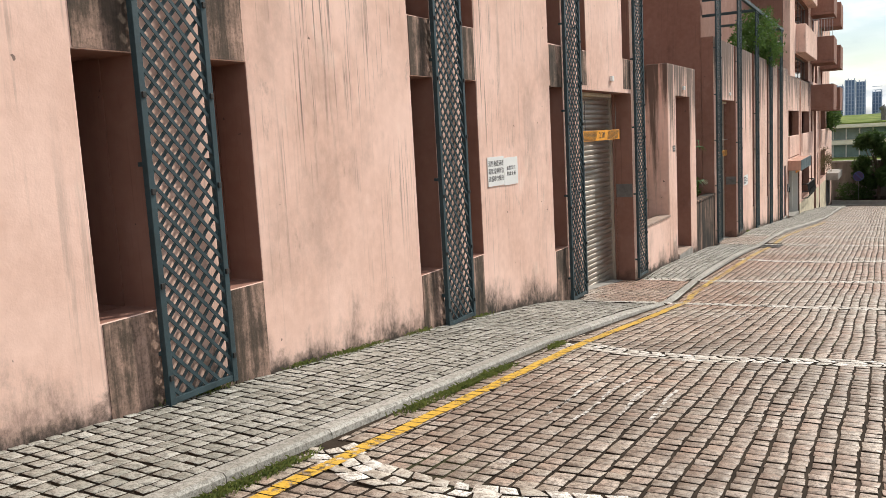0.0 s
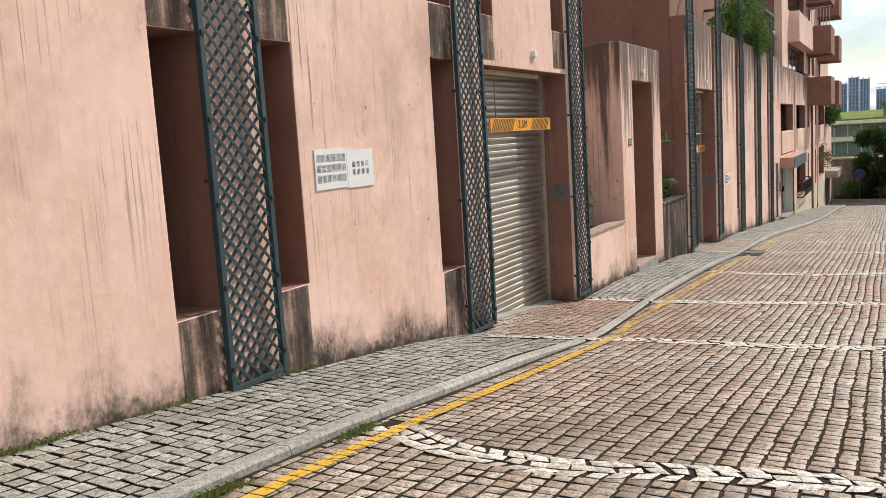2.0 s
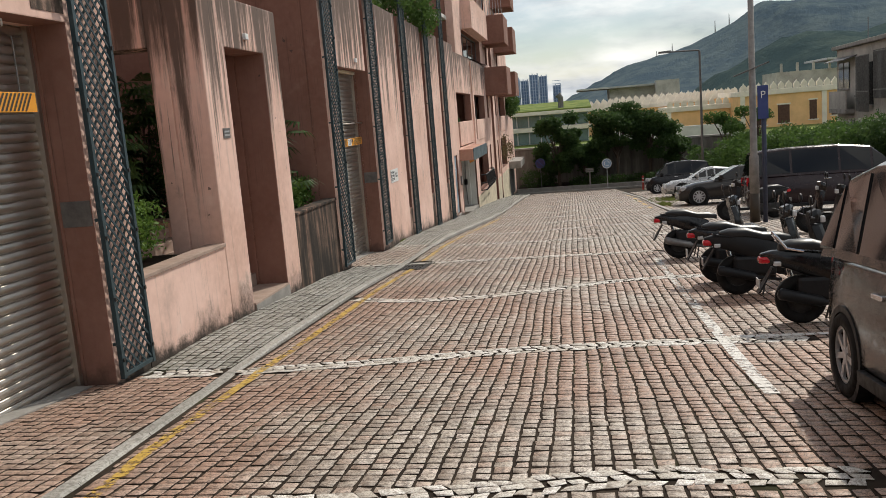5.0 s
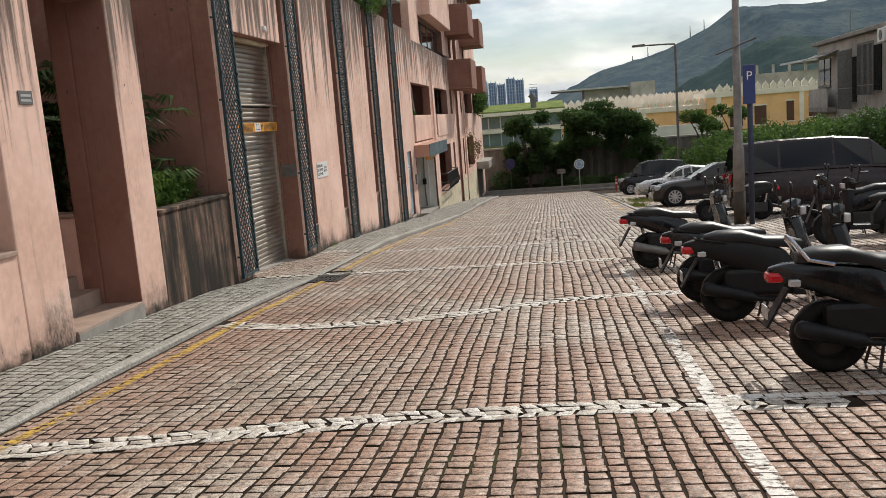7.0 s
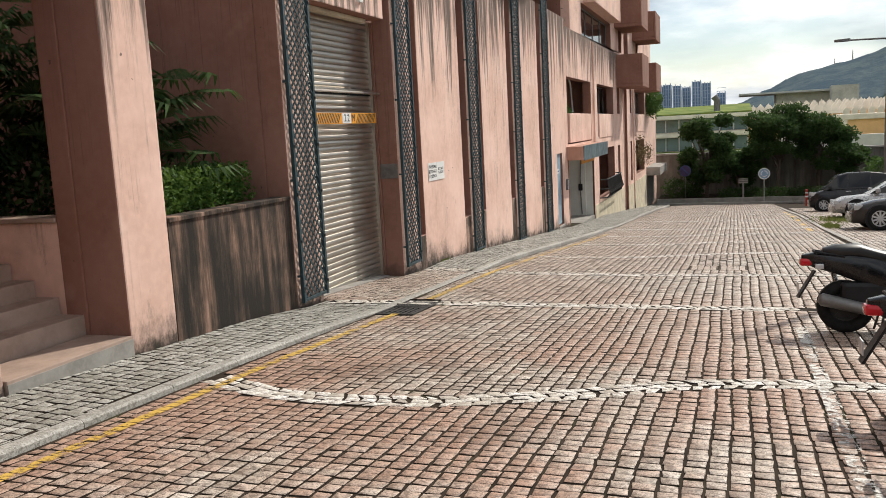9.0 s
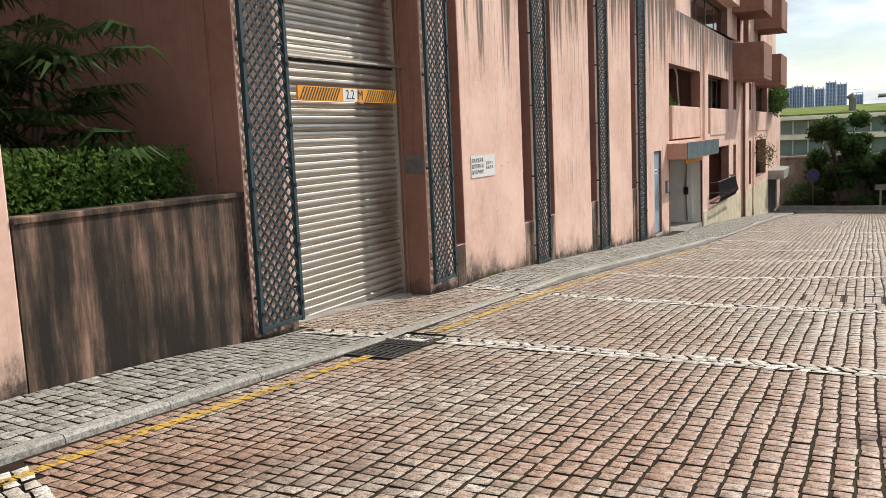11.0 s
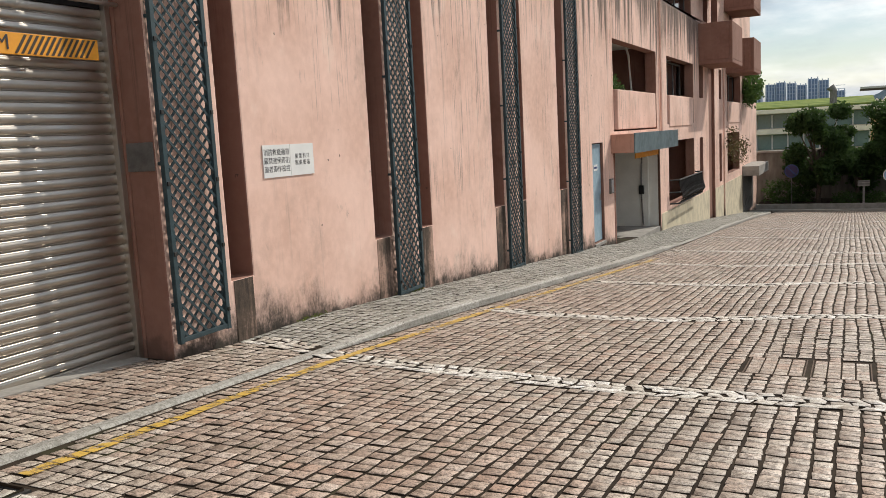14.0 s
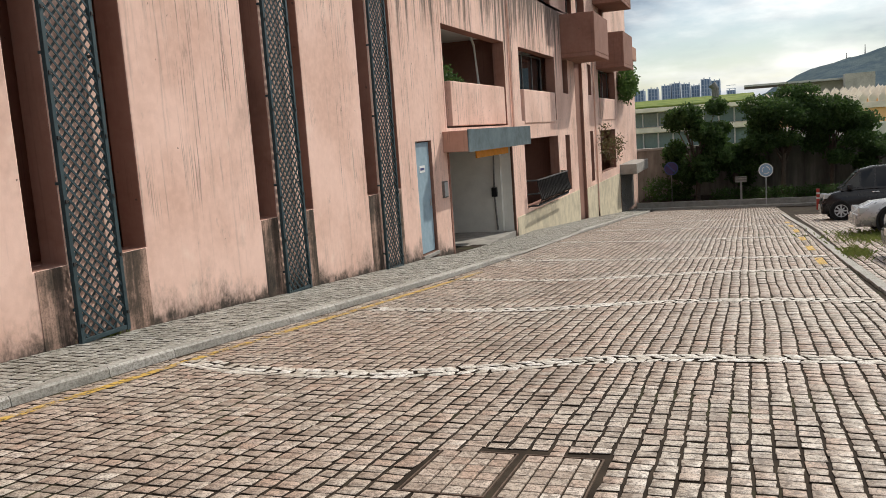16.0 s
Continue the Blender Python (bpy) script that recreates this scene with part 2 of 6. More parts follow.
M["yellow_paint"] = worn_paint("worn_yellow_paint", (.62, .37, .035), .435)
M["yellow_faint"] = worn_paint("faded_yellow_paint", (.58, .37, .07), .475)
M["white_paint"] = worn_paint("worn_white_paint", (.74, .71, .66), .455)
M["white_faint"] = worn_paint("faded_white_paint", (.66, .63, .58), .515)
M["chalk"] = worn_paint("faint_white_scuffs", (.6, .57, .53), .49)


def plain(name, color, rough=.6, metal=0.0, vary=.25, scale=6, bump=.15, spec=.5):
    m = Mat(name, color, rough, metal, spec)
    c = m.mix(m.span(m.noise(scale, detail=5), .3, .72), color, tuple(v * (1 - vary) for v in color))
    c = m.mix(m.span(m.noise(scale * 9, detail=2), .4, .7, 0, vary * .8), c, tuple(min(1, v * 1.15 + .01) for v in color))
    m.color(c)
    m.rough(m.span(m.noise(scale * 2), .3, .7, max(.02, rough - .08), min(1, rough + .1)))
    if bump:
        m.bump(m.noise(scale * 8), bump, .003)
    return m.m


M["green_metal"] = plain("blue_green_painted_metal", (.03, .058, .068), .5, 0, .35, 7)
M["steel"] = plain("galvanised_shutter_steel", (.55, .505, .45), .39, 1.0, .15, 1.2, 0)
M["steel_dark"] = plain("weathered_steel", (.22, .21, .2), .55, .7, .3, 5)
M["rust"] = plain("rusty_steel_edge", (.13, .085, .06), .8, .3, .4, 20, .3)
M["concrete"] = plain("grey_concrete", (.33, .31, .28), .85, 0, .35, 2.5, .3)
M["tile"] = plain("beige_step_tile", (.40, .29, .23), .6, 0, .25, 3, .15)
M["board_white"] = plain("white_sign_board", (.80, .80, .78), .45, 0, .08, 3, 0)
M["black_ink"] = plain("black_ink", (.03, .03, .035), .6, 0, .1, 5, 0)
M["orange"] = plain("orange_sign_paint", (.85, .36, .025), .5, 0, .15, 5, 0)
M["black_paint"] = plain("black_stripe_paint", (.05, .035, .02), .5, 0, .2, 5, 0)
M["iron"] = plain("cast_iron", (.05, .048, .046), .6, .4, .3, 9, .3, .35)
M["black_plastic"] = plain("black_plastic", (.007, .007, .008), .5, 0, .2, 8, .05, .35)
M["black_gloss"] = plain("glossy_black_paint", (.004, .004, .005), .2, 0, .1, 5, 0, .5)
M["seat_vinyl"] = plain("black_seat_vinyl", (.010, .010, .011), .4, 0, .2, 9, .1, .45)
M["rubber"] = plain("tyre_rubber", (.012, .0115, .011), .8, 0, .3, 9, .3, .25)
M["chrome"] = plain("chrome", (.65, .65, .66), .18, 1.0, .1, 6, 0)
M["alloy"] = plain("alloy_rim", (.55, .55, .56), .45, .6, .15, 6, 0)
M["red_lens"] = plain("red_lens", (.55, .012, .02), .15, 0, .1, 6, 0)
M["clear_lens"] = plain("clear_lens", (.6, .6, .6), .1, .3, .1, 6, 0)
M["car_grey"] = plain("dark_grey_car_paint", (.040, .036, .033), .16, .25, .08, 3, 0)
M["car_black"] = plain("black_car_paint", (.016, .015, .017), .18, .2, .08, 3, 0)
M["car_maroon"] = plain("dark_maroon_car_paint", (.03, .018, .02), .2, .25, .08, 3, 0)
M["car_silver"] = plain("silver_car_paint", (.48, .47, .46), .28, .6, .08, 3, 0)
M["pole_grey"] = plain("grey_lamp_post_paint", (.30, .275, .25), .6, .2, .3, 5)
M["pole_blue"] = plain("dark_blue_post_paint", (.04, .05, .085), .5, .2, .2, 5)
M["sign_blue"] = plain("blue_sign_face", (.30, .45, .62), .5, 0, .1, 5, 0)
M["sign_navy"] = plain("navy_sign_face", (.04, .06, .20), .5, 0, .1, 5, 0)
M["sign_purple"] = plain("shade_dark_purple_sign_face", (.05, .03, .10), .5, 0, .15, 5, 0)
M["red_paint"] = plain("red_ring_paint", (.5, .06, .04), .5, 0, .2, 5, 0)
M["fascia"] = plain("weathered_blue_fascia", (.14, .19, .21), .5, .3, .5, 1.5, .1)
M["door_blue"] = plain("pale_blue_door_paint", (.30, .42, .50), .5, 0, .15, 4)
M["white_wall"] = plain("white_garage_wall", (.72, .71, .66), .8, 0, .12, 2)
M["cream_wall"] = plain("cream_dado_render", (.66, .58, .42), .85, 0, .3, 2.2, .2)
M["yellow_wall"] = plain("ochre_render", (.90, .55, .26), .85, 0, .15, .8, .1)
M["cream_trim"] = plain("cream_trim_render", (.84, .76, .64), .85, 0, .15, 1.2, .1)
M["dark_wood"] = plain("brown_louvre_wood", (.11, .05, .03), .7, 0, .3, 4)
M["grey_wall"] = plain("weathered_grey_render", (.50, .47, .42), .9, 0, .35, .6, .15)
M["bark"] = plain("grey_brown_bark", (.11, .085, .065), .95, 0, .4, 12, .6)
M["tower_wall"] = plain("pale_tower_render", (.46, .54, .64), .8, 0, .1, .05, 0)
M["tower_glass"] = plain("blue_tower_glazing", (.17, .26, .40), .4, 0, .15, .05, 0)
M["glass_green"] = plain("green_tinted_glazing", (.17, .24, .24), .15, 0, .3, .6, 0)
M["metal_roof"] = plain("pale_metal_roof", (.5, .5, .48), .5, .3, .2, .5, 0)
M["asphalt"] = plain("dark_asphalt", (.055, .053, .05), .9, 0, .3, 3, .3)


def retaining():
    m = Mat("stained_concrete_wall", rough=.92, spec=.2)
    s = m.noise(1.0, m.at((1.6, 1.6, .22)), detail=6, rough=.65)
    c = m.ramp(s, [(.3, (.06, .056, .048)), (.5, (.17, .155, .135)), (.7, (.28, .26, .23))])
    c = m.mix(m.span(m.noise(.5), .45, .7, 0, .5), c, (.09, .085, .07))
    m.color(c).bump(m.noise(8), .3, .02)
    return m.m


M["retaining"] = retaining()


def leaf(name, a, b, c, rough=.65):
    m = Mat(name, rough=rough, spec=.18)
    geo = m.n.new("ShaderNodeNewGeometry")
    m.color(m.ramp(geo.outputs["Random Per Island"], [(0, a), (.5, b), (1, c)]))
    tr = m.n.new("ShaderNodeBsdfTranslucent")
    tr.inputs["Color"].default_value = (*[min(1, v * 1.6) for v in c], 1)
    mx = m.n.new("ShaderNodeMixShader")
    mx.inputs[0].default_value = .28
    m.l.new(m.b.outputs[0], mx.inputs[1])
    m.l.new(tr.outputs[0], mx.inputs[2])
    m.l.new(mx.outputs[0], m.n["Material Output"].inputs["Surface"])
    return m.m


M["leaf_dark"] = leaf("dark_tree_leaf", (.022, .045, .015), (.036, .070, .022), (.065, .115, .032))
M["leaf_mid"] = leaf("green_shrub_leaf", (.03, .065, .018), (.05, .10, .026), (.085, .15, .035))
M["leaf_hedge"] = leaf("bright_hedge_leaf", (.035, .075, .016), (.06, .12, .022), (.12, .20, .04))
M["leaf_dry"] = leaf("dry_creeper_leaf", (.08, .05, .03), (.14, .06, .045), (.10, .10, .04))
M["grass_leaf"] = leaf("grass_blade", (.05, .085, .02), (.09, .13, .03), (.15, .17, .05))


def turf():
    m = Mat("roof_turf", rough=.95, spec=.1)
    m.color(m.mix(m.span(m.noise(.6, detail=6), .3, .7), (.09, .14, .03), (.20, .23, .06)))
    m.bump(m.noise(3), .6, .1)
    return m.m


M["turf"] = turf()


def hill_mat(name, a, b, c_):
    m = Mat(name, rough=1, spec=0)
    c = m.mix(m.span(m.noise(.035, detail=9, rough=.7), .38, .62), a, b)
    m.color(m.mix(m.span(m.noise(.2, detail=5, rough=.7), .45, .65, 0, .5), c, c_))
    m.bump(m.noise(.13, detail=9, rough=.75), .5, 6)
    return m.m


# the far hill's base colours include the blue haze of distance
M["hill"] = hill_mat("haze_tinted_wooded_hill", (.080, .112, .137), (.125, .158, .165), (.066, .095, .118))
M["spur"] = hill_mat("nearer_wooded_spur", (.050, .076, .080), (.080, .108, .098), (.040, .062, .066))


def glass():
    m = Mat("dark_window_glass", (.010, .011, .013), .05, 0, .35)
    return m.m


M["glass"] = glass()


# ---- mesh helpers ----
def part(name, bm, material, parent=None, label="", smooth=False):
    me = bpy.data.meshes.new(name)
    bm.normal_update()
    bm.to_mesh(me)
    bm.free()
    me.materials.append(material)
    if smooth:
        me.shade_smooth()
    ob = new(name, me)
    if parent is not None:
        ob.parent = parent
    if label:
        ob["label"] = label
    return ob


def piece(name, me, parent, m):
    """One more object on a mesh that alike pieces share."""
    ob = new(name, me)
    ob.parent = parent
    ob.matrix_basis = m
    return ob


def thing(name, label, category, group="", kind="", at=None):
    ob = new(name)
    if at is not None:
        ob.matrix_basis = at
    return tagged(ob, label, category, group, kind)


def box(bm, x0, x1, y0, y1, z0, z1, bevel=0.0, m=None):
    vs = [bm.verts.new((x, y, z)) for z in (z0, z1) for y in (y0, y1) for x in (x0, x1)]
    fs = [bm.faces.new([vs[i] for i in q]) for q in ((0, 2, 3, 1), (4, 5, 7, 6), (0, 1, 5, 4), (2, 6, 7, 3), (0, 4, 6, 2), (1, 3, 7, 5))]
    if m is not None:
        bmesh.ops.transform(bm, matrix=m, verts=vs)
    if bevel:
        es = list({e for f in fs for e in f.edges})
        bmesh.ops.bevel(bm, geom=es, offset=bevel, segments=2, affect="EDGES", profile=.6)
    return bm


def boxed(x0, x1, y0, y1, z0, z1, bevel=0.0, m=None):
    return box(bmesh.new(), x0, x1, y0, y1, z0, z1, bevel, m)


def tube(bm, pts, radii, sides=8, caps=True):
    """A round bar through points."""
    pts = [Vector(p) for p in pts]
    if isinstance(radii, (int, float)):
        radii = [radii] * len(pts)
    rings = []
    up = Vector((0.13, 0.21, 0.97))
    for i, p in enumerate(pts):
        d = (pts[min(i + 1, len(pts) - 1)] - pts[max(i - 1, 0)]).normalized()
        if abs(d.dot(up)) > .96:
            a = d.cross(Vector((1, 0, 0))).normalized()
        else:
            a = d.cross(up).normalized()
        b = d.cross(a).normalized()
        rings.append([bm.verts.new(p + (a * math.cos(k * math.tau / sides) + b * math.sin(k * math.tau / sides)) * radii[i]) for k in range(sides)])
    for r, s in zip(rings, rings[1:]):
        for k in range(sides):
            bm.faces.new((r[k], r[(k + 1) % sides], s[(k + 1) % sides], s[k]))
    if caps:
        bm.faces.new(rings[0][::-1])
        bm.faces.new(rings[-1])
    bmesh.ops.recalc_face_normals(bm, faces=bm.faces)
    return bm


def ring(bm, centre, axis, profile, sides=20):
    """A turned shape: profile of (along axis, radius) pairs, closed."""
    q = Vector(axis).to_track_quat("Z", "Y").to_matrix()
    rows = []
    for h, r in profile:
        rows.append([bm.verts.new(Vector(centre) + q @ Vector((r * math.cos(k * math.tau / sides), r * math.sin(k * math.tau / sides), h))) for k in range(sides)])
    for a, b in zip(rows, rows[1:]):
        for k in range(sides):
            bm.faces.new((a[k], a[(k + 1) % sides], b[(k + 1) % sides], b[k]))
    if profile[0] != profile[-1]:
        bm.faces.new(rows[0][::-1])
        bm.faces.new(rows[-1])
    else:
        bmesh.ops.remove_doubles(bm, verts=bm.verts, dist=1e-5)
    bmesh.ops.recalc_face_normals(bm, faces=bm.faces)
    return bm


def loft(bm, sections, closed=True, caps=True):
    rows = [[bm.verts.new(p) for p in s] for s in sections]
    n = len(rows[0])
    for a, b in zip(rows, rows[1:]):
        for k in range(n if closed else n - 1):
            bm.faces.new((a[k], a[(k + 1) % n], b[(k + 1) % n], b[k]))
    if caps and closed:
        bm.faces.new(rows[0][::-1])
        bm.faces.new(rows[-1])
    bmesh.ops.recalc_face_normals(bm, faces=bm.faces)
    return bm


def soft(ob, width, segments=2, angle=35):
    mod = ob.modifiers.new("bevel", "BEVEL")
    mod.width, mod.segments, mod.limit_method, mod.angle_limit = width, segments, "ANGLE", radians(angle)
    return ob


def facade(name, y0, y1, z0, z1, holes, x_front, depth, material, parent=None, label="", brown_end=False):
    """A wall along y with real openings through it: holes are (y0, y1, z0, z1)."""
    ys = sorted({y0, y1, *[h[0] for h in holes], *[h[1] for h in holes]})
    zs = sorted({z0, z1, *[min(max(v, z0), z1) for h in holes for v in h[2:]]})
    solid = {}
    for i in range(len(ys) - 1):
        for k in range(len(zs) - 1):
            cy, cz = (ys[i] + ys[i + 1]) / 2, (zs[k] + zs[k + 1]) / 2
            solid[i, k] = not any(h[0] < cy < h[1] and h[2] < cz < h[3] for h in holes)
    bm = bmesh.new()
    cache = {}

    def v(i, k, s):
        key = (i, k, s)
        if key not in cache:
            cache[key] = bm.verts.new((x_front if s else x_front - depth, ys[i], zs[k]))
        return cache[key]

    for (i, k), on in solid.items():
        if not on:
            continue
        bm.faces.new((v(i, k, 1), v(i + 1, k, 1), v(i + 1, k + 1, 1), v(i, k + 1, 1)))
        bm.faces.new((v(i, k, 0), v(i, k + 1, 0), v(i + 1, k + 1, 0), v(i + 1, k, 0)))
        for di, dk, a, b in ((-1, 0, (0, 0), (0, 1)), (1, 0, (1, 0), (1, 1)), (0, -1, (0, 0), (1, 0)), (0, 1, (0, 1), (1, 1))):
            if not solid.get((i + di, k + dk), False):
                bm.faces.new((v(i + a[0], k + a[1], 1), v(i + b[0], k + b[1], 1), v(i + b[0], k + b[1], 0), v(i + a[0], k + a[1], 0)))
    bmesh.ops.recalc_face_normals(bm, faces=bm.faces)
    bmesh.ops.dissolve_limit(bm, angle_limit=.01, verts=bm.verts, edges=bm.edges)
    ob = part(name, bm, material, parent, label)
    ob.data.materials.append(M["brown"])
    # reveals and the -y end get the brown, part paint and part painted-in shade
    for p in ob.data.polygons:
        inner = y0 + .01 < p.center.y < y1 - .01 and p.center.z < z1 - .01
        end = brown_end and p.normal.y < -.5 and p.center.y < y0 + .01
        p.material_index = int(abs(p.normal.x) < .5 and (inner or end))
    return soft(ob, .018)


def strip_mesh(name, verts, faces, material, parent=None):
    me = bpy.data.meshes.new(name)
    me.from_pydata(verts, [], faces)
    me.materials.append(material)
    ob = new(name, me)
    if parent is not None:
        ob.parent = parent
    return ob


def letters(text, size, material, parent, m, spacing=1.0, line=1.0):
    cu = bpy.data.curves.new("lettering", "FONT")
    cu.body, cu.size, cu.align_x, cu.align_y = text, size, "CENTER", "CENTER"
    cu.space_character, cu.space_line, cu.extrude = spacing, line, .0008
    tmp = new("lettering", cu)
    bpy.context.view_layer.update()
    me = bpy.data.meshes.new_from_object(tmp.evaluated_get(bpy.context.evaluated_depsgraph_get()))
    bpy.data.objects.remove(tmp)
    me.materials.clear()
    me.materials.append(material)
    ob = new("lettering", me)
    ob.parent = parent
    ob.matrix_basis = m
    return ob


def foliage(name, blobs, count, size, material, parent, seed=1, droop=.3, length=1.8):
    """Many small leaves in and over clumps (x, y, z, rx, ry, rz)."""
    rng = np.random.default_rng(seed)
    b = np.array(blobs, float)
    vol = b[:, 3] * b[:, 4] * b[:, 5]
    pick = rng.choice(len(b), count, p=vol ** .7 / (vol ** .7).sum())
    d = rng.normal(size=(count, 3))
    d /= np.linalg.norm(d, axis=1)[:, None]
    r = rng.uniform(.35, 1.08, count) ** .6
    lump = 1 + .22 * np.sin(d[:, 0] * 7 + pick) * np.cos(d[:, 1] * 6 + pick * 2) + .12 * np.sin(d[:, 2] * 11 + pick)
    c = b[pick, :3] + d * b[pick, 3:6] * (r * lump)[:, None]
    a = rng.normal(size=(count, 3))
    a[:, 2] -= droop
    a /= np.linalg.norm(a, axis=1)[:, None]
    n = rng.normal(size=(count, 3)) + d * .8
    w = np.cross(a, n)
    w /= np.linalg.norm(w, axis=1)[:, None] + 1e-9
    s = size * rng.uniform(.6, 1.4, count)[:, None]
    nn = np.cross(a, w)
    p0, p2 = c - a * s * length / 2, c + a * s * length / 2
    p1, p3 = c + w * s * .45 - nn * s * .12, c - w * s * .45 - nn * s * .12
    v = np.stack([p0, p1, p2, p3], 1).reshape(-1, 3)
    me = bpy.data.meshes.new(name)
    me.vertices.add(len(v))
    me.vertices.foreach_set("co", v.ravel())
    me.loops.add(len(v))
    me.loops.foreach_set("vertex_index", np.arange(len(v)))
    me.polygons.add(count)
    me.polygons.foreach_set("loop_start", np.arange(0, len(v), 4))
    me.update(calc_edges=True)
    me.materials.append(material)
    ob = new(name, me)
    if parent is not None:
        ob.parent = parent
    return ob


# ---- the ground ----
def sheet(name, xs, ys, zf, material, label, category, kind="structure", pit=None):
    verts = [(x, y, zf(x, y)) for y in ys for x in xs]
    n = len(xs)
    faces = [(j * n + i, j * n + i + 1, (j + 1) * n + i + 1, (j + 1) * n + i) for j in range(len(ys) - 1) for i in range(n - 1) if not (pit and pit[0] <= xs[i] < pit[1] and pit[2] <= ys[j] < pit[3])]
    ob = strip_mesh(name, verts, faces, material)
    return tagged(ob, label, category, kind=kind)


def bed(x, y):
    """The soil under the stones, from wall to wall and out to the horizon."""
    return gz(y) - .009 if y < 84 else gz(y) - .05


PIT = (-3.185, -2.735, 24.875, 26.005)
YSTEPS = sorted({*np.arange(-12, 84.1, 1.0).tolist(), -40, *GROUND_Y, *PIT[2:], 120, 250, 500, 1500, 4000})
ground = sheet("ground", [-4000, -300, -40, F - .2, PIT[0], PIT[1], 0, 4, 12, 40, 300, 4000], YSTEPS, bed, M["soil"], "dark soil bed under the paved sloping street", "ground", pit=PIT)

road = thing("road", "sloping street paved with pinkish granite setts", "road", kind="structure")
pavement = thing("pavement", "narrow raised pavement of grey granite setts along the wall", "pavement", kind="structure")

bed_v, bed_f = [], []
for i, yy in enumerate(np.arange(-4, 77.01, .25)):
    k = len(bed_v)
    bed_v += [(F - .45, yy, walk_z(yy) - .010), (kerb_x(yy) - .1, yy, kerb_z(yy) - .012)]
    if i:
        bed_f.append((k - 2, k - 1, k + 1, k))
strip_mesh("pavement_bed", bed_v, bed_f, M["soil"], pavement)

BANDS = [
    [(-3.02, 4.0), (-2.6, 3.62), (-1.9, 3.5), (-.6, 3.8), (1.7, 4.0)],
    [(-2.95, 8.1), (-2.24, 7.7), (-1.45, 7.65), (-.76, 7.9), (0, 8.06), (1.7, 8.3)],
    [(-4.2, 12.15), (-3.21, 12.6), (-2.47, 12.85), (-.97, 12.98), (.63, 13.35), (2.1, 13.3)],
    [(-4.4, 16.68), (-3.36, 16.7), (-2, 16.92), (-.5, 17.25), (.8, 17.38), (2.8, 17.38)],
    [(-3.3, 21.35), (-2.45, 20.95), (-1.8, 20.9), (-1.1, 20.97), (-.5, 21.2), (.12, 21.5), (.73, 21.9), (1.59, 22.1), (3, 22.1)],
    [(-4.4, 25.72), (-3.3, 25.84), (-.9, 25.85), (.5, 25.85), (2.1, 25.85)],
    [(-4.4, 29.92), (-3.7, 29.8), (-2.8, 29.5), (-1.5, 29.35), (-.3, 29.25), (1.2, 29.35), (3.2, 29.5)],
    [(-3, 32.87), (-2.1, 32.55), (-1.3, 32.5), (-.6, 32.6), (0, 32.85), (.63, 33.25), (1.3, 33.5), (2.2, 33.6), (3.3, 33.6)],
    [(-2.6, 36.25), (-1.4, 36.17), (-.34, 36.3), (.94, 37), (2.3, 37.25), (3.6, 37.15)],
    [(-2.7, 39.8), (-.65, 39.5), (1.45, 40.6), (3.7, 41)],
    [(-2.7, 43.2), (-.3, 43.1), (1.9, 43.1), (3.6, 43.3)],
    [(-2.6, 48.0), (0, 47.6), (3.5, 48.4)],
    [(-2.6, 53.2), (0, 52.8), (3.4, 53.6)],
    [(-2.7, 59.0), (0, 58.6), (3.2, 59.2)],
]
MANHOLES = [(.42, .88, 30.12, 30.80), (.92, 1.36, 30.12, 30.80)]
DRAIN = (-3.22, -2.70, 24.84, 26.04)


def band_curve(pts, step=.02):
    p = np.array(pts)
    s = np.concatenate([[0], np.cumsum(np.hypot(*np.diff(p, axis=0).T))])
    t = np.arange(0, s[-1], step)
    x, y = np.interp(t, s, p[:, 0]), np.interp(t, s, p[:, 1])
    k = np.ones(31) / 31
    pad = lambda a: np.convolve(np.concatenate([np.full(15, a[0]), a, np.full(15, a[-1])]), k, "valid")
    return pad(x), pad(y)


BAND_XY = [band_curve(b) for b in BANDS]


def in_band(x, y):
    hit = np.zeros(len(x), bool)
    for bx, by in BAND_XY:
        yy = np.interp(x, bx, by)
        slope = np.abs(np.gradient(by, .02)).max()
        hit |= (np.abs(y - yy) < .145) & (x > bx[0] - .03) & (x < bx[-1] + .03)
    return hit


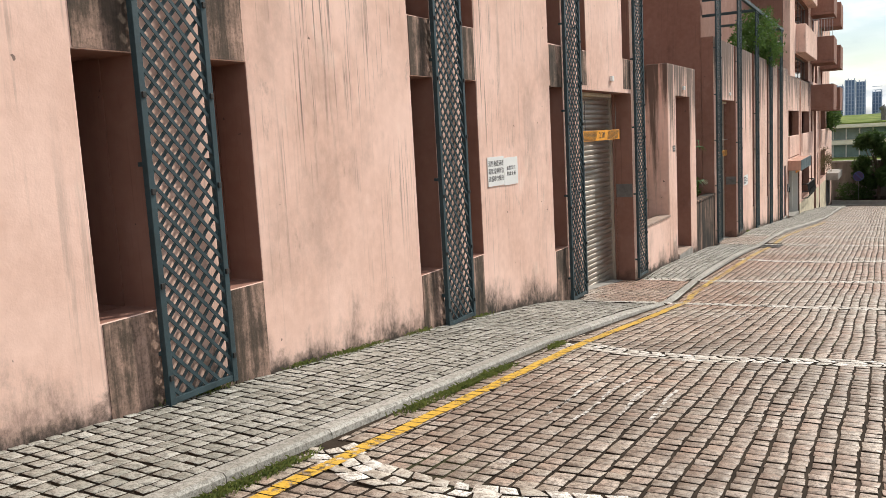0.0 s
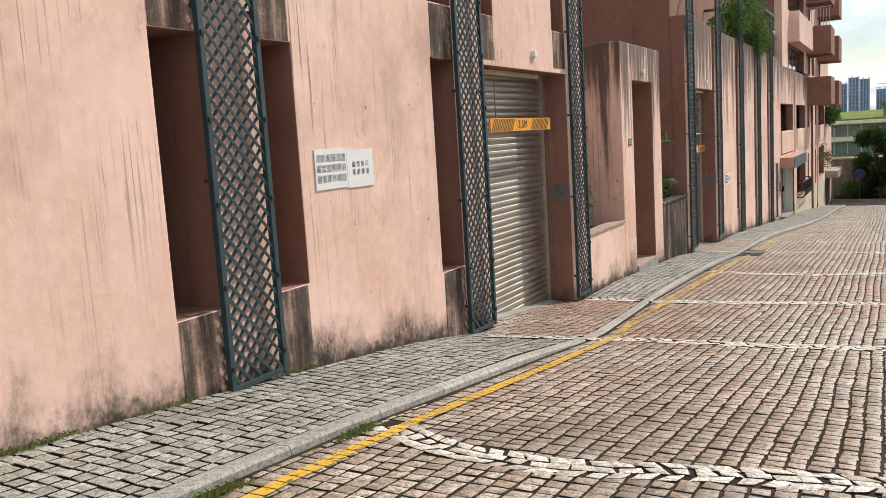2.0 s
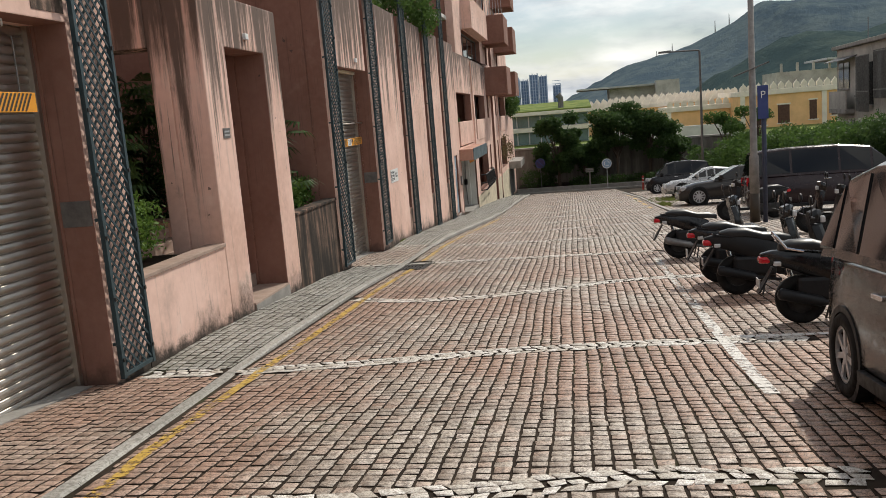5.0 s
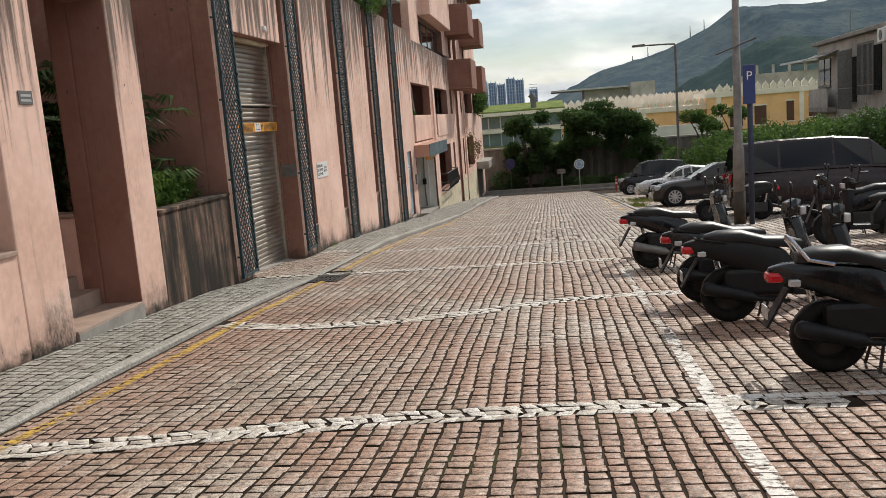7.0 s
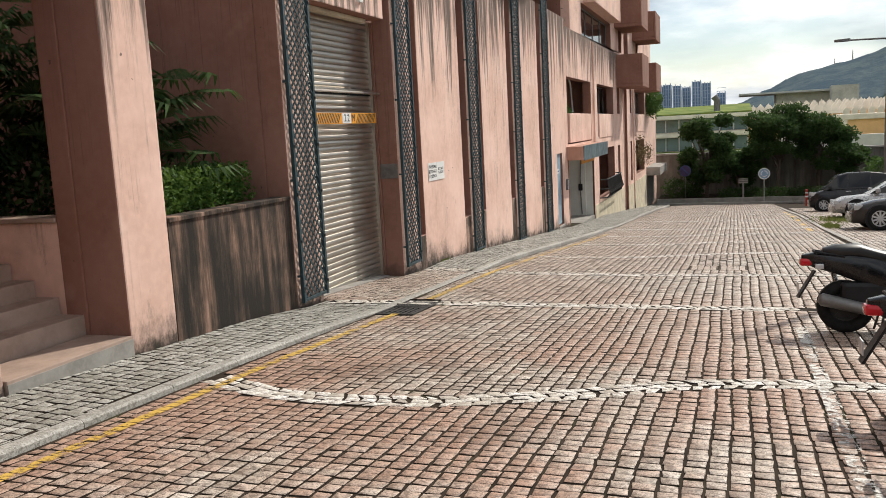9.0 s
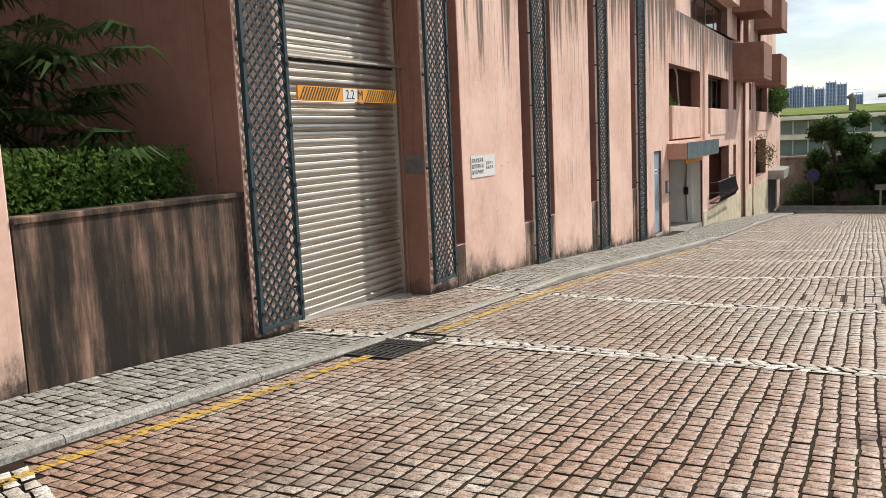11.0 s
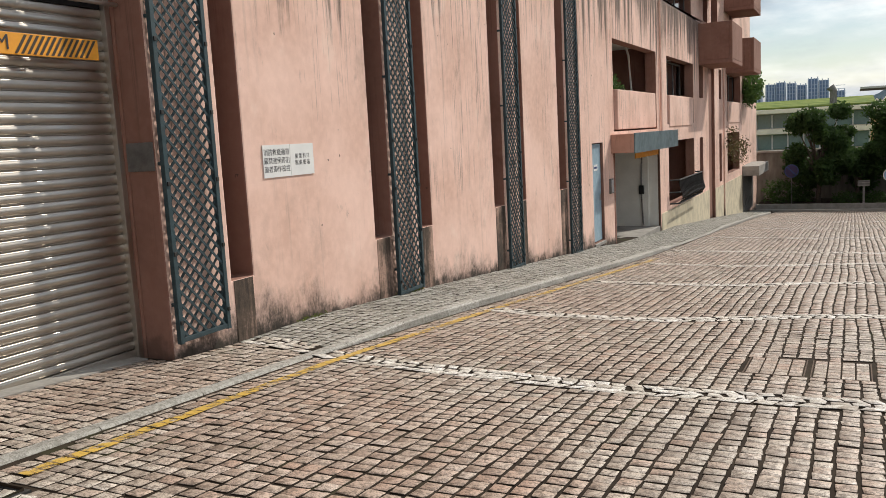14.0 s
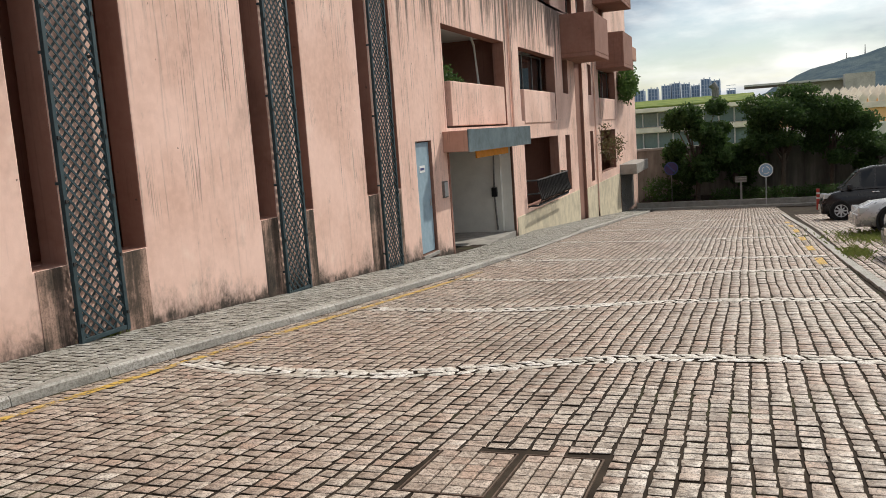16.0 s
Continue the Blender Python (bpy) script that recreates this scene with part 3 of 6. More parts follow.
def setts_mesh(name, quads, tops, material, parent):
    """quads: n x 4 x 2 outlines; tops: n x 4 heights. Each stone is a low frustum."""
    n = len(quads)
    c = quads.mean(1, keepdims=True)
    size = np.linalg.norm(quads - c, axis=2, keepdims=True)
    inner = c + (quads - c) * (1 - .0065 / size)
    low = np.concatenate([quads, (tops - .022)[..., None]], 2)
    mid = np.concatenate([c + (quads - c) * (1 - .0025 / size), (tops - .003)[..., None]], 2)
    top = np.concatenate([inner, tops[..., None]], 2)
    v = np.concatenate([low, mid, top], 1).reshape(-1, 3)
    f = []
    for a in (0, 4):
        f += [[a + i, a + (i + 1) % 4, a + 4 + (i + 1) % 4, a + 4 + i] for i in range(4)]
    f.append([8, 9, 10, 11])
    f = np.array(f)
    idx = (f[None] + (np.arange(n) * 12)[:, None, None]).reshape(-1)
    me = bpy.data.meshes.new(name)
    me.vertices.add(len(v))
    me.vertices.foreach_set("co", v.ravel())
    me.loops.add(len(idx))
    me.loops.foreach_set("vertex_index", idx)
    me.polygons.add(len(idx) // 4)
    me.polygons.foreach_set("loop_start", np.arange(0, len(idx), 4))
    me.update(calc_edges=True)
    me.materials.append(material)
    me.materials.append(M["soil"])
    me.polygons.foreach_set("material_index", np.tile([1, 1, 1, 1, 0, 0, 0, 0, 0], n))
    ob = new(name, me)
    ob.parent = parent
    return ob


def grid_setts(x0f, x1f, y0, y1, px, py, zf, rng, gap=(.017, .010), stagger=0.0, lanes=True):
    """Rows of stones across the street; the long joints run wavy along it."""
    rows = int((y1 - y0) / py)
    qs, hs = [], []
    cols = np.arange(-80, 160)
    phase = rng.uniform(0, 6.28, len(cols))
    width = 1 + rng.normal(0, .05, len(cols))
    xs0 = np.concatenate([[0], np.cumsum(px * width)])
    xs0 -= xs0[80]
    jitter = rng.normal(0, .002, (rows + 1, len(cols) + 1))
    for r in range(rows):
        ya, yb = y0 + r * py, y0 + (r + 1) * py
        ym = (ya + yb) / 2
        ci = np.arange(len(xs0))
        wob = .011 * np.sin(ym * .83 + ci * .16) + .006 * np.sin(ym * 2.1 + ci * .73) + .003 * np.sin(ym * 4.7 + ci * 2.3)
        xs = xs0 + wob + jitter[r]
        if stagger and r % 2:
            xs = xs + px * stagger
        xa, xb = x0f(ym), x1f(ym)
        keep = (xs[:-1] > xa - px * .65) & (xs[1:] < xb + px * .65)
        l, rr = np.maximum(xs[:-1][keep], xa) + gap[0] / 2, np.minimum(xs[1:][keep], xb) - gap[0] / 2
        k = len(l)
        if not k:
            continue
        dy = rng.normal(0, .005, k)
        jy = rng.normal(0, .005, (k, 4))
        jx = rng.normal(0, .0035, (k, 4))
        a, b = ya + gap[1] / 2 + dy, yb - gap[1] / 2 + dy
        q = np.stack([np.stack([l, a], 1), np.stack([rr, a], 1), np.stack([rr, b], 1), np.stack([l, b], 1)], 1)
        q[..., 0] += jx
        q[..., 1] += jy
        qs.append(q)
    q = np.concatenate(qs)
    c = q.mean(1)
    z = np.interp(q[..., 1], GROUND_Y, GROUND_Z) + zf(q[..., 1])
    z = z + rng.normal(0, .0013, (len(q), 1)) + rng.normal(0, .0011, (len(q), 4))
    return q, z, c


rng = np.random.default_rng(5)
rise = lambda y: np.interp(y, RISE_Y, RISE_H)
q, z, c = grid_setts(lambda y: kerb_x(y) + .05, lambda y: 3.62 if y > 26 else 9.6, -4, 77, .124, .109, lambda y: 0 * y, rng, (.016, .012))
bad = in_band(c[:, 0], c[:, 1])
for a, b, d, e in MANHOLES + [DRAIN]:
    bad |= (c[:, 0] > a - .03) & (c[:, 0] < b + .03) & (c[:, 1] > d - .025) & (c[:, 1] < e + .025)
q, z, c = q[~bad], z[~bad], c[~bad]
near = (c[:, 0] > .5) & (c[:, 0] < 2.5) & (c[:, 1] > 30.9) & (c[:, 1] < 32.2)
setts_mesh("paving_setts", q[~near], z[~near], M["sett"], road)["kind"] = "stuff"
NEAR_ROAD = (q[near], z[near])

q, z, c = grid_setts(lambda y: 3.82, lambda y: 10.5, 26, 62, .15, .13, lambda y: .0 * y, rng, (.018, .018))
setts_mesh("paving_setts", q, z, M["sett"], road)["kind"] = "stuff"

q, z, c = grid_setts(lambda y: F - (.34 if (13.2 < y < 16.3 or 25.9 < y < 28.8) else -.02), lambda y: kerb_x(y) - .14, -4, 77, .118, .116, rise, rng, (.014, .013), .0)
bad = in_band(c[:, 0], c[:, 1])
bad |= (c[:, 0] < F - .0) & (c[:, 1] > 30)
z = z - np.interp(q[..., 1], [29, 31.5], [.5, .15]) * rise(q[..., 1]) * np.clip((q[..., 0] - F) / (np.interp(q[..., 1], KERB_Y, KERB_X) - .13 - F), 0, 1)
q, z, c = q[~bad], z[~bad], c[~bad]
drive = ((c[:, 1] > 12.5) & (c[:, 1] < 16.65)) | ((c[:, 1] > 25.8) & (c[:, 1] < 29.75))
setts_mesh("driveway_setts", q[drive], z[drive], M["sett"], pavement)["kind"] = "stuff"
q, z, c = q[~drive], z[~drive], c[~drive]
near = (c[:, 1] > 5.2) & (c[:, 1] < 7.6)
setts_mesh("paving_setts", q[~near], z[~near], M["paver"], pavement)["kind"] = "stuff"
NEAR_WALK = (q[near], z[near])

# white bands: a row of slanting stones, two abreast
for bx, by in BAND_XY:
    s = np.concatenate([[0], np.cumsum(np.hypot(np.diff(bx), np.diff(by)))])
    n = int(s[-1] / .135)
    qs = []
    for k in range(n):
        for lo, hi, push, lean in ((-.152, -.055, 0, .45), (-.043, .046, .06, -.15), (.058, .152, .02, -.45)):
            wob = rng.uniform(-.018, .018, 3)
            cut = []
            for e, off in ((0, lo), (1, lo), (1, hi), (0, hi)):
                t = (k + e) * .135 + (-.008 if e else .008) + (off - (lo + hi) / 2) * lean + push + wob[e]
                x, y = np.interp(t, s, bx), np.interp(t, s, by)
                dx, dy = np.interp(t + .05, s, bx) - np.interp(t - .05, s, bx), np.interp(t + .05, s, by) - np.interp(t - .05, s, by)
                ln = math.hypot(dx, dy) + 1e-9
                cut.append((x - dy / ln * off, y + dx / ln * off))
            qs.append(cut)
    q = np.array(qs) + rng.normal(0, .0105, (len(qs), 4, 2))
    kx = np.interp(q[..., 1], KERB_Y, KERB_X)
    lift = np.where(q[..., 0] < kx, rise(q[..., 1]), 0)
    z = np.interp(q[..., 1], GROUND_Y, GROUND_Z) + lift + rng.normal(0, .0015, (len(q), 1)) + .004
    on_kerb = np.abs(q[..., 0].mean(1) - kx.mean(1) + .07) < .09
    setts_mesh("white_band", q[~on_kerb], z[~on_kerb], M["white_sett"], road)["kind"] = "stuff"


def painted(name, rows, half, material, parent, lift=.004):
    """Thin paint laid stone by stone: rows are (x, y0, y1)."""
    verts, faces = [], []
    for x, a, b in rows:
        k = len(verts)
        for (dx, y) in ((-half, a), (half, a), (half, b), (-half, b)):
            verts.append((x + dx, y, gz(y) + lift + .004))
        faces.append((k, k + 1, k + 2, k + 3))
    return strip_mesh(name, verts, faces, material, parent)


yellow_y = np.arange(-3.9, 41, .109)
painted("yellow_line", [(kerb_x(y) + float(np.interp(y, [0, 11, 14, 18, 40], [.33, .28, .17, .30, .32])) + .006 * math.sin(y * 9), y + .006, y + .103) for y in yellow_y if y < 11.6], .05, M["yellow_paint"], road)
painted("yellow_line", [(kerb_x(y) + float(np.interp(y, [0, 11, 14, 18, 40], [.33, .28, .17, .30, .32])) + .006 * math.sin(y * 9), y + .006, y + .103) for y in yellow_y if y >= 11.6 and not 24.8 < y < 26.1], .05, M["yellow_faint"], road)
painted("parking_line", [(1.83, y + .006, y + .103) for y in np.arange(15.2, 18.9, .109)], .062, M["white_paint"], road)
painted("parking_line", [(1.83, y + .006, y + .103) for y in np.arange(18.9, 24.6, .109)], .058, M["white_faint"], road)
painted("parking_line", [(1.99 + k * .124, 17.47, 17.57) for k in range(12)], .056, M["white_paint"], road)
painted("parking_line", [(3.3, y + .008, y + .134) for y in np.arange(40.6, 56, .15) if (y % 2.6) < 1.1], .07, M["yellow_paint"], road)
for k in range(4):
    painted("scuff_line", [(-2.05 + k * .22 + .02 * math.sin(y * 5), y, y + .12) for y in np.arange(5.0 + .1 * k, 6.5 - .1 * k, .142)], .014, M["chalk"], road)
for k in range(3):
    painted("scuff_line", [(-2.0 + k * .16 + .1 * (y - 11), y, y + .12) for y in np.arange(10.9, 11.7, .142)], .009, M["chalk"], road)

# kerbstones
kerb = thing("kerb", "worn grey granite kerbstones dropped at the driveways", "kerb", kind="structure")
y = -4.0
while y < 74:
    ln = random.uniform(.85, 1.15)
    ya, yb = y + .004, y + ln - .004
    bm = bmesh.new()
    secs = []
    for t in (0, .5, 1):
        yy = ya + (yb - ya) * t
        x, top = kerb_x(yy), kerb_z(yy) + .006
        h = top - gz(yy)
        secs.append([(x - .12, yy, top - .14), (x + .01, yy, top - .14 if h > .03 else top - .1), (x, yy, top - .02), (x - .018, yy, top), (x - .12, yy, top)])
    loft(bm, secs)
    part("kerbstone", bm, M["kerbstone"], kerb)
    y += ln

# grass in the joints
rg = np.random.default_rng(8)


def grass_tuft(name, spots, count, label, height=.05):
    v, f = [], []
    for _ in range(count):
        x0, y0, sx, sy = spots[rg.integers(len(spots))]
        x, y = x0 + rg.normal(0, sx), y0 + rg.normal(0, sy)
        zb = gz(y) if x > kerb_x(y) else walk_z(y) if x < -4.2 else kerb_z(y)
        a = rg.uniform(0, 6.28)
        h = height * rg.uniform(.4, 1.3)
        lx, ly = rg.normal(0, h * .6, 2)
        w = .0035
        k = len(v)
        v += [(x + w * math.cos(a), y + w * math.sin(a), zb - .01), (x - w * math.cos(a), y - w * math.sin(a), zb - .01), (x + lx * .5, y + ly * .5, zb + h * .7), (x + lx, y + ly, zb + h * .8)]
        f += [(k, k + 1, k + 2), (k + 1, k + 3, k + 2)]
    ob = strip_mesh(name, v, f, M["grass_leaf"])
    return tagged(ob, label, "grass", kind="stuff")


grass_tuft("kerb_grass", [(kerb_x(y) + .10, y, .025, .12) for y in (2.6, 2.9, 3.2, 3.5, 5.0, 5.5, 5.8, 6.2, 6.5, 7.8)], 3200, "low green grass growing along the kerb joint", .035)
grass_tuft("wall_grass", [(F + .04, y, .02, .15) for y in (4.3, 4.5, 5.6, 6.1, 6.3, 6.6, 7.6, 9.1, 31.0, 33.5)], 900, "small weeds at the foot of the wall", .04)
grass_tuft("verge_grass", [(4.6 + .4 * k, 47 + .3 * k, .5, 1.0) for k in range(4)] + [(4.0, 43.5, .12, .5)], 2600, "patch of rough grass beside the parking kerb", .10)

# kerb of the parking lot
lot_kerb = thing("parking_kerb", "low stone kerb edging the parking lot", "kerb", kind="structure")
for y in np.arange(26.2, 62, 1.0):
    z = gz(y + .5)
    x = 3.72 - .012 * (y - 40)
    part("kerbstone", loft(bmesh.new(), [[(x - .07, yy, gz(yy) - .1), (x + .07, yy, gz(yy) - .1), (x + .07, yy, gz(yy) + .035), (x - .07, yy, gz(yy) + .035)] for yy in (y + .005, y + .995)]), M["kerbstone"], lot_kerb)

# drain grating and covers
drain = thing("drain_grating", "black cast iron drain gratings beside the kerb", "drain")
zd = lambda y: gz(y) + .002
slope = math.atan2(gz(26.04) - gz(24.84), 1.2)
for y0, y1, kind in ((24.84, 25.42, 0), (25.46, 26.04, 1)):
    x0, x1 = DRAIN[0], DRAIN[1]
    md = Matrix.Translation((0, y0, zd(y0))) @ Matrix.Rotation(slope, 4, "X")
    bm = bmesh.new()
    for a in ((x0, x1, 0, .04), (x0, x1, .54, .58), (x0, x0 + .04, .04, .54), (x1 - .04, x1, .04, .54)):
        box(bm, *a, -.04, .006, m=md)
    part("grating_frame", bm, M["iron"], drain)
    n, w = ((6, .034), (11, .016))[kind]
    for k in range(n):
        xx = x0 + .04 + (x1 - x0 - .08) * (k + .5) / n
        part("grating_bar", boxed(xx - w / 2, xx + w / 2, .04, .54, -.03, .004, .003, md), M["iron"], drain)
    for yy in ((.27,) if not kind else (.12, .205, .29, .375, .46)):
        w = .045 if not kind else .016
        part("grating_rail", boxed(x0 + .04, x1 - .04, yy - w / 2, yy + w / 2, -.028, .0035, .003, md), M["iron"], drain)
bm = boxed(PIT[0] - .01, PIT[1] + .01, PIT[2] - .01, PIT[3] + .01, gz(26.0) - .55, gz(25.4) - .012)
bm.faces.ensure_lookup_table()
bmesh.ops.delete(bm, geom=[bm.faces[1]], context="FACES_ONLY")
bmesh.ops.reverse_faces(bm, faces=bm.faces)
part("pit", bm, M["soil"], drain, "dark open gully under the bars")
for k, (x0, x1, y0, y1) in enumerate(MANHOLES):
    cover = thing("manhole_cover", "steel-framed access cover filled with setts", "manhole", "access covers in the street")
    zc = lambda y: gz(y)
    md = Matrix.Translation((0, y0, gz(y0))) @ Matrix.Rotation(math.atan2(gz(y1) - gz(y0), y1 - y0), 4, "X")
    bm = bmesh.new()
    L = y1 - y0
    for a in ((x0, x1, 0, .009), (x0, x1, L - .009, L), (x0, x0 + .009, .009, L - .009), (x1 - .009, x1, .009, L - .009)):
        box(bm, *a, -.03, .001, m=md)
    part("cover_frame", bm, M["rust"], cover)
    for i in range(4):
        for j in range(6):
            w, h = (x1 - x0 - .03) / 4, (L - .03) / 6
            xa, ya = x0 + .015 + i * w, .015 + j * h
            part("sett", boxed(xa + .006, xa + w - .006, ya + .005, ya + h - .005, -.03, .001, .005, md), M["sett"], cover)


# ---- the long pink building ----
house = thing("apartment_building", "long pink rendered building with slotted facade and terracotta balconies", "building", kind="structure")
SLOTS = [4.42, 8.57, 12.78, 16.68, 25.46, 29.35, 33.48, 37.6, 41.3]
holes = []
for ctr, sill in ((4.42, .45), (8.57, .06)):
    holes += [(ctr - .83, ctr - .34, sill, 2.17), (ctr + .36, ctr + .76, sill, 2.17), (ctr - .83, ctr - .34, 2.80, 6.6), (ctr + .36, ctr + .76, 2.80, 6.6)]
holes += [(11.84, 12.40, -.27, 2.19), (11.84, 12.40, 2.81, 6.6), (13.14, 13.6, 2.81, 6.6), (15.75, 16.28, 2.81, 6.6), (13.12, 16.28, -3, 2.17)]
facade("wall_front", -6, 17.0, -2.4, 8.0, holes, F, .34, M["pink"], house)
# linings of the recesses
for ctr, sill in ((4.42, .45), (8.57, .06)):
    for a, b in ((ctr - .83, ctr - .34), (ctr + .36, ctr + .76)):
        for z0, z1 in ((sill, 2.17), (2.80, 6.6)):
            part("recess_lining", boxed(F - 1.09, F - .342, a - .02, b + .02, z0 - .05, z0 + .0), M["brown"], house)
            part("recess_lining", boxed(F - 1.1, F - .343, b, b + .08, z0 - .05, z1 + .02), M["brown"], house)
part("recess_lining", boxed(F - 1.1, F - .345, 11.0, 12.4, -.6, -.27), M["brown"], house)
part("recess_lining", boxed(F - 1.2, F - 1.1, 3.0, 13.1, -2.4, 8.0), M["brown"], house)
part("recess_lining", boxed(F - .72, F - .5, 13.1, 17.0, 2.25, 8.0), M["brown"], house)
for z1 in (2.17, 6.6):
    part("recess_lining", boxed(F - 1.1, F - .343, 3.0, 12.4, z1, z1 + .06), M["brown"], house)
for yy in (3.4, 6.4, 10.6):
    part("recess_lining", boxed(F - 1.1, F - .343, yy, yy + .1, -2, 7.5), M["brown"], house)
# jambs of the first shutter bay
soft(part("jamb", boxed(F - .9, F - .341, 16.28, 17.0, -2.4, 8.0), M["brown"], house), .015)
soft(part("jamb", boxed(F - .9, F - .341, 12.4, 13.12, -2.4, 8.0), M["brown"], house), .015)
part("soffit", boxed(F - .9, F - .342, 13.12, 16.28, 2.17, 2.24), M["pink"], house)

# mould-run aprons and lintels of the slots, a finger's breadth proud
for a, b_, sill in ((3.60, 4.07, .44), (4.77, 5.17, .44), (7.75, 8.22, .05), (8.92, 9.30, .05), (11.87, 12.39, -.28)):
    part("apron", boxed(F - .01, F + .006, a, b_, walk_z(a) - .2, sill), M["streaked"], house)
    part("lintel", boxed(F - .01, F + .006, a, b_, 2.18, 2.79), M["streaked"], house)
for a, b_ in ((13.14, 13.58), (15.77, 16.27)):
    part("lintel", boxed(F - .01, F + .006, a, b_, 2.25, 2.80), M["streaked"], house)

# second stretch: shutter and tall slots
holes = [(25.78, 28.90, -4, 2.2), (28.62, 28.90, 2.2, 4.2)]
holes += [(29.78, 30.12, -1.66, 4.2), (32.66, 33.10, -1.62, 4.2), (33.88, 34.32, -1.62, 4.2), (36.78, 37.24, -1.6, 4.2), (37.98, 38.36, -1.6, 4.2), (40.45, 40.92, -1.58, 4.2), (41.72, 42.06, -1.58, 4.2)]
holes += [(43.0, 43.95, -3.12, -.68), (45.02, 50.75, -5, -.92)]
facade("wall_front", 25.02, 44.99, -4.6, 3.96, [h for h in holes if h[1] < 44.9], F, .34, M["pink_mid"], house, brown_end=True)
part("recess_lining", boxed(F - .75, F - .66, 28.83, 42.4, -4.6, 3.9), M["brown"], house)
for a, b, s in ((29.7, 30.2, -1.66), (32.6, 34.4, -1.62), (36.7, 38.4, -1.6), (40.4, 42.1, -1.58)):
    part("recess_sill", boxed(F - .66, F - .345, a, b, s - .3, s), M["stained"], house)
for a, b_, s in ((29.80, 30.10, -1.67), (32.68, 33.10, -1.63), (33.88, 34.30, -1.63), (36.80, 37.24, -1.61), (37.98, 38.34, -1.61), (40.47, 40.92, -1.59), (41.72, 42.04, -1.59)):
    part("apron", boxed(F - .01, F + .006, a, b_, walk_z(a) - .2, s), M["streaked"], house)
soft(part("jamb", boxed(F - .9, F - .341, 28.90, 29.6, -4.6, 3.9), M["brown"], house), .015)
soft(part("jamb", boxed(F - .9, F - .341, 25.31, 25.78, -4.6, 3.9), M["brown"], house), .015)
part("soffit", boxed(F - .9, F - .342, 25.78, 28.9, 2.2, 2.28), M["pink"], house)
# end wall over the planted court, and the court's other walls
soft(part("end_wall", boxed(-11, F - .342, 25.022, 25.3, -3, 9.0), M["brown"], house), .02)
part("end_wall", boxed(-11, F - .342, 16.7, 16.99, -3, 9.0), M["brown"], house)
part("back_wall", boxed(-11.3, -11, 16.7, 25.3, -3, 9.0), M["brown"], house)
# set-back wall above the second stretch
facade("wall_setback", 25.3, 46.5, 3.97, 9.5, [], F - 1.9, .3, M["brown"], house)
part("terrace", boxed(F - 2.2, F - .35, 25.3, 45, 3.75, 3.9), M["concrete"], house)

# flats
W = [(45.1, 50.45, -.42, 1.97), (52.15, 57.35, -.3, 1.96), (58.75, 59.75, .7, 2.0), (52.3, 57.4, -3.06, -.88), (58.75, 59.6, -3.04, -.9), (61.15, 62.9, -4.6, 2.05), (64.3, 65.1, -3.1, -.85), (64.3, 65.1, .75, 2.1), (67.1, 72.0, -2.9, -.88), (67.1, 72.6, -.3, 2.1), (56.2, 56.8, -4.3, -3.7), (64.7, 65.5, -4.9, -3.6), (67.2, 70.0, -5.4, -3.7)]
facade("wall_flats", 45.0, 73.2, -6.5, 3.7, [(45.02, 50.75, -6.6, -.92)] + W, F, .34, M["pink_mid"], house)
facade("wall_flats_upper", 46.5, 78.0, 3.71, 13.0, [(49.0, 57.4, 3.72, 5.0), (49.0, 57.4, 6.6, 8.2), (60.3, 61.5, 3.9, 6.2), (62.5, 64.5, 3.9, 6.2), (68.5, 69.5, 3.9, 6.2), (60.3, 61.5, 6.9, 9.2), (68.5, 69.5, 6.9, 9.2), (52, 57, 9.3, 11)], F - .06, .34, M["pink"], house)
part("upper_return", boxed(F - 8, F - .41, 46.5, 46.8, 3.71, 13.0), M["brown"], house)
part("dado", boxed(F - .02, F + .02, 50.95, 61.1, -6.3, -3.2, .006), M["cream_wall"], house)
part("dado", boxed(F - .02, F + .02, 62.95, 73.1, -6.5, -3.3, .006), M["cream_wall"], house)
part("pilaster", boxed(F - .25, F - .12, 61.1, 62.95, -6.0, 2.05), M["brown"], house)
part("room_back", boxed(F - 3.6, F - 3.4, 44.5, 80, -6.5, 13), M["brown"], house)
for z0 in (-.75, 2.2, 5.2, 8.4):
    part("floor_slab", boxed(F - 3.4, F - .36, 45.1, 78, z0, z0 + .15), M["white_wall"], house)
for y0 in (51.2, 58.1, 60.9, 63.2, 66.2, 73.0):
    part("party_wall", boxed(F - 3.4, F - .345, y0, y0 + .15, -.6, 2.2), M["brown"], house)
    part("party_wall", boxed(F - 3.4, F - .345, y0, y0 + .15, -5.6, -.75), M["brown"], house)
# end block
soft(part("end_block", boxed(F - 8, F - .05, 73.2, 81.5, -6.6, 3.6), M["pink"], house), .03)
soft(part("end_block_lip", boxed(F - 8, F + .12, 75.2, 81.7, 3.2, 4.0), M["stained"], house), .03)
soft(part("end_block_band", boxed(F - .049, F + .0, 73.3, 74.6, .9, 2.2), M["brown"], house), .02)
part("roof", boxed(-12, F - .36, -6, 17.0, 7.7, 8.0), M["concrete"], house)
part("roof", boxed(-12, F - .4, 46.8, 78, 13.0, 13.2), M["concrete"], house)
part("rear_wall", boxed(-12.3, -12, -6, 81, -6.5, 8), M["brown"], house)

# parapets of loggias, set a hand's width in front of their slots
for a, b in ((45.45, 50.2), (52.5, 57.1), (67.4, 72.3)):
    soft(part("parapet", boxed(F - .13, F + .03, a, b, -.38, .68), M["pink"], house), .02)
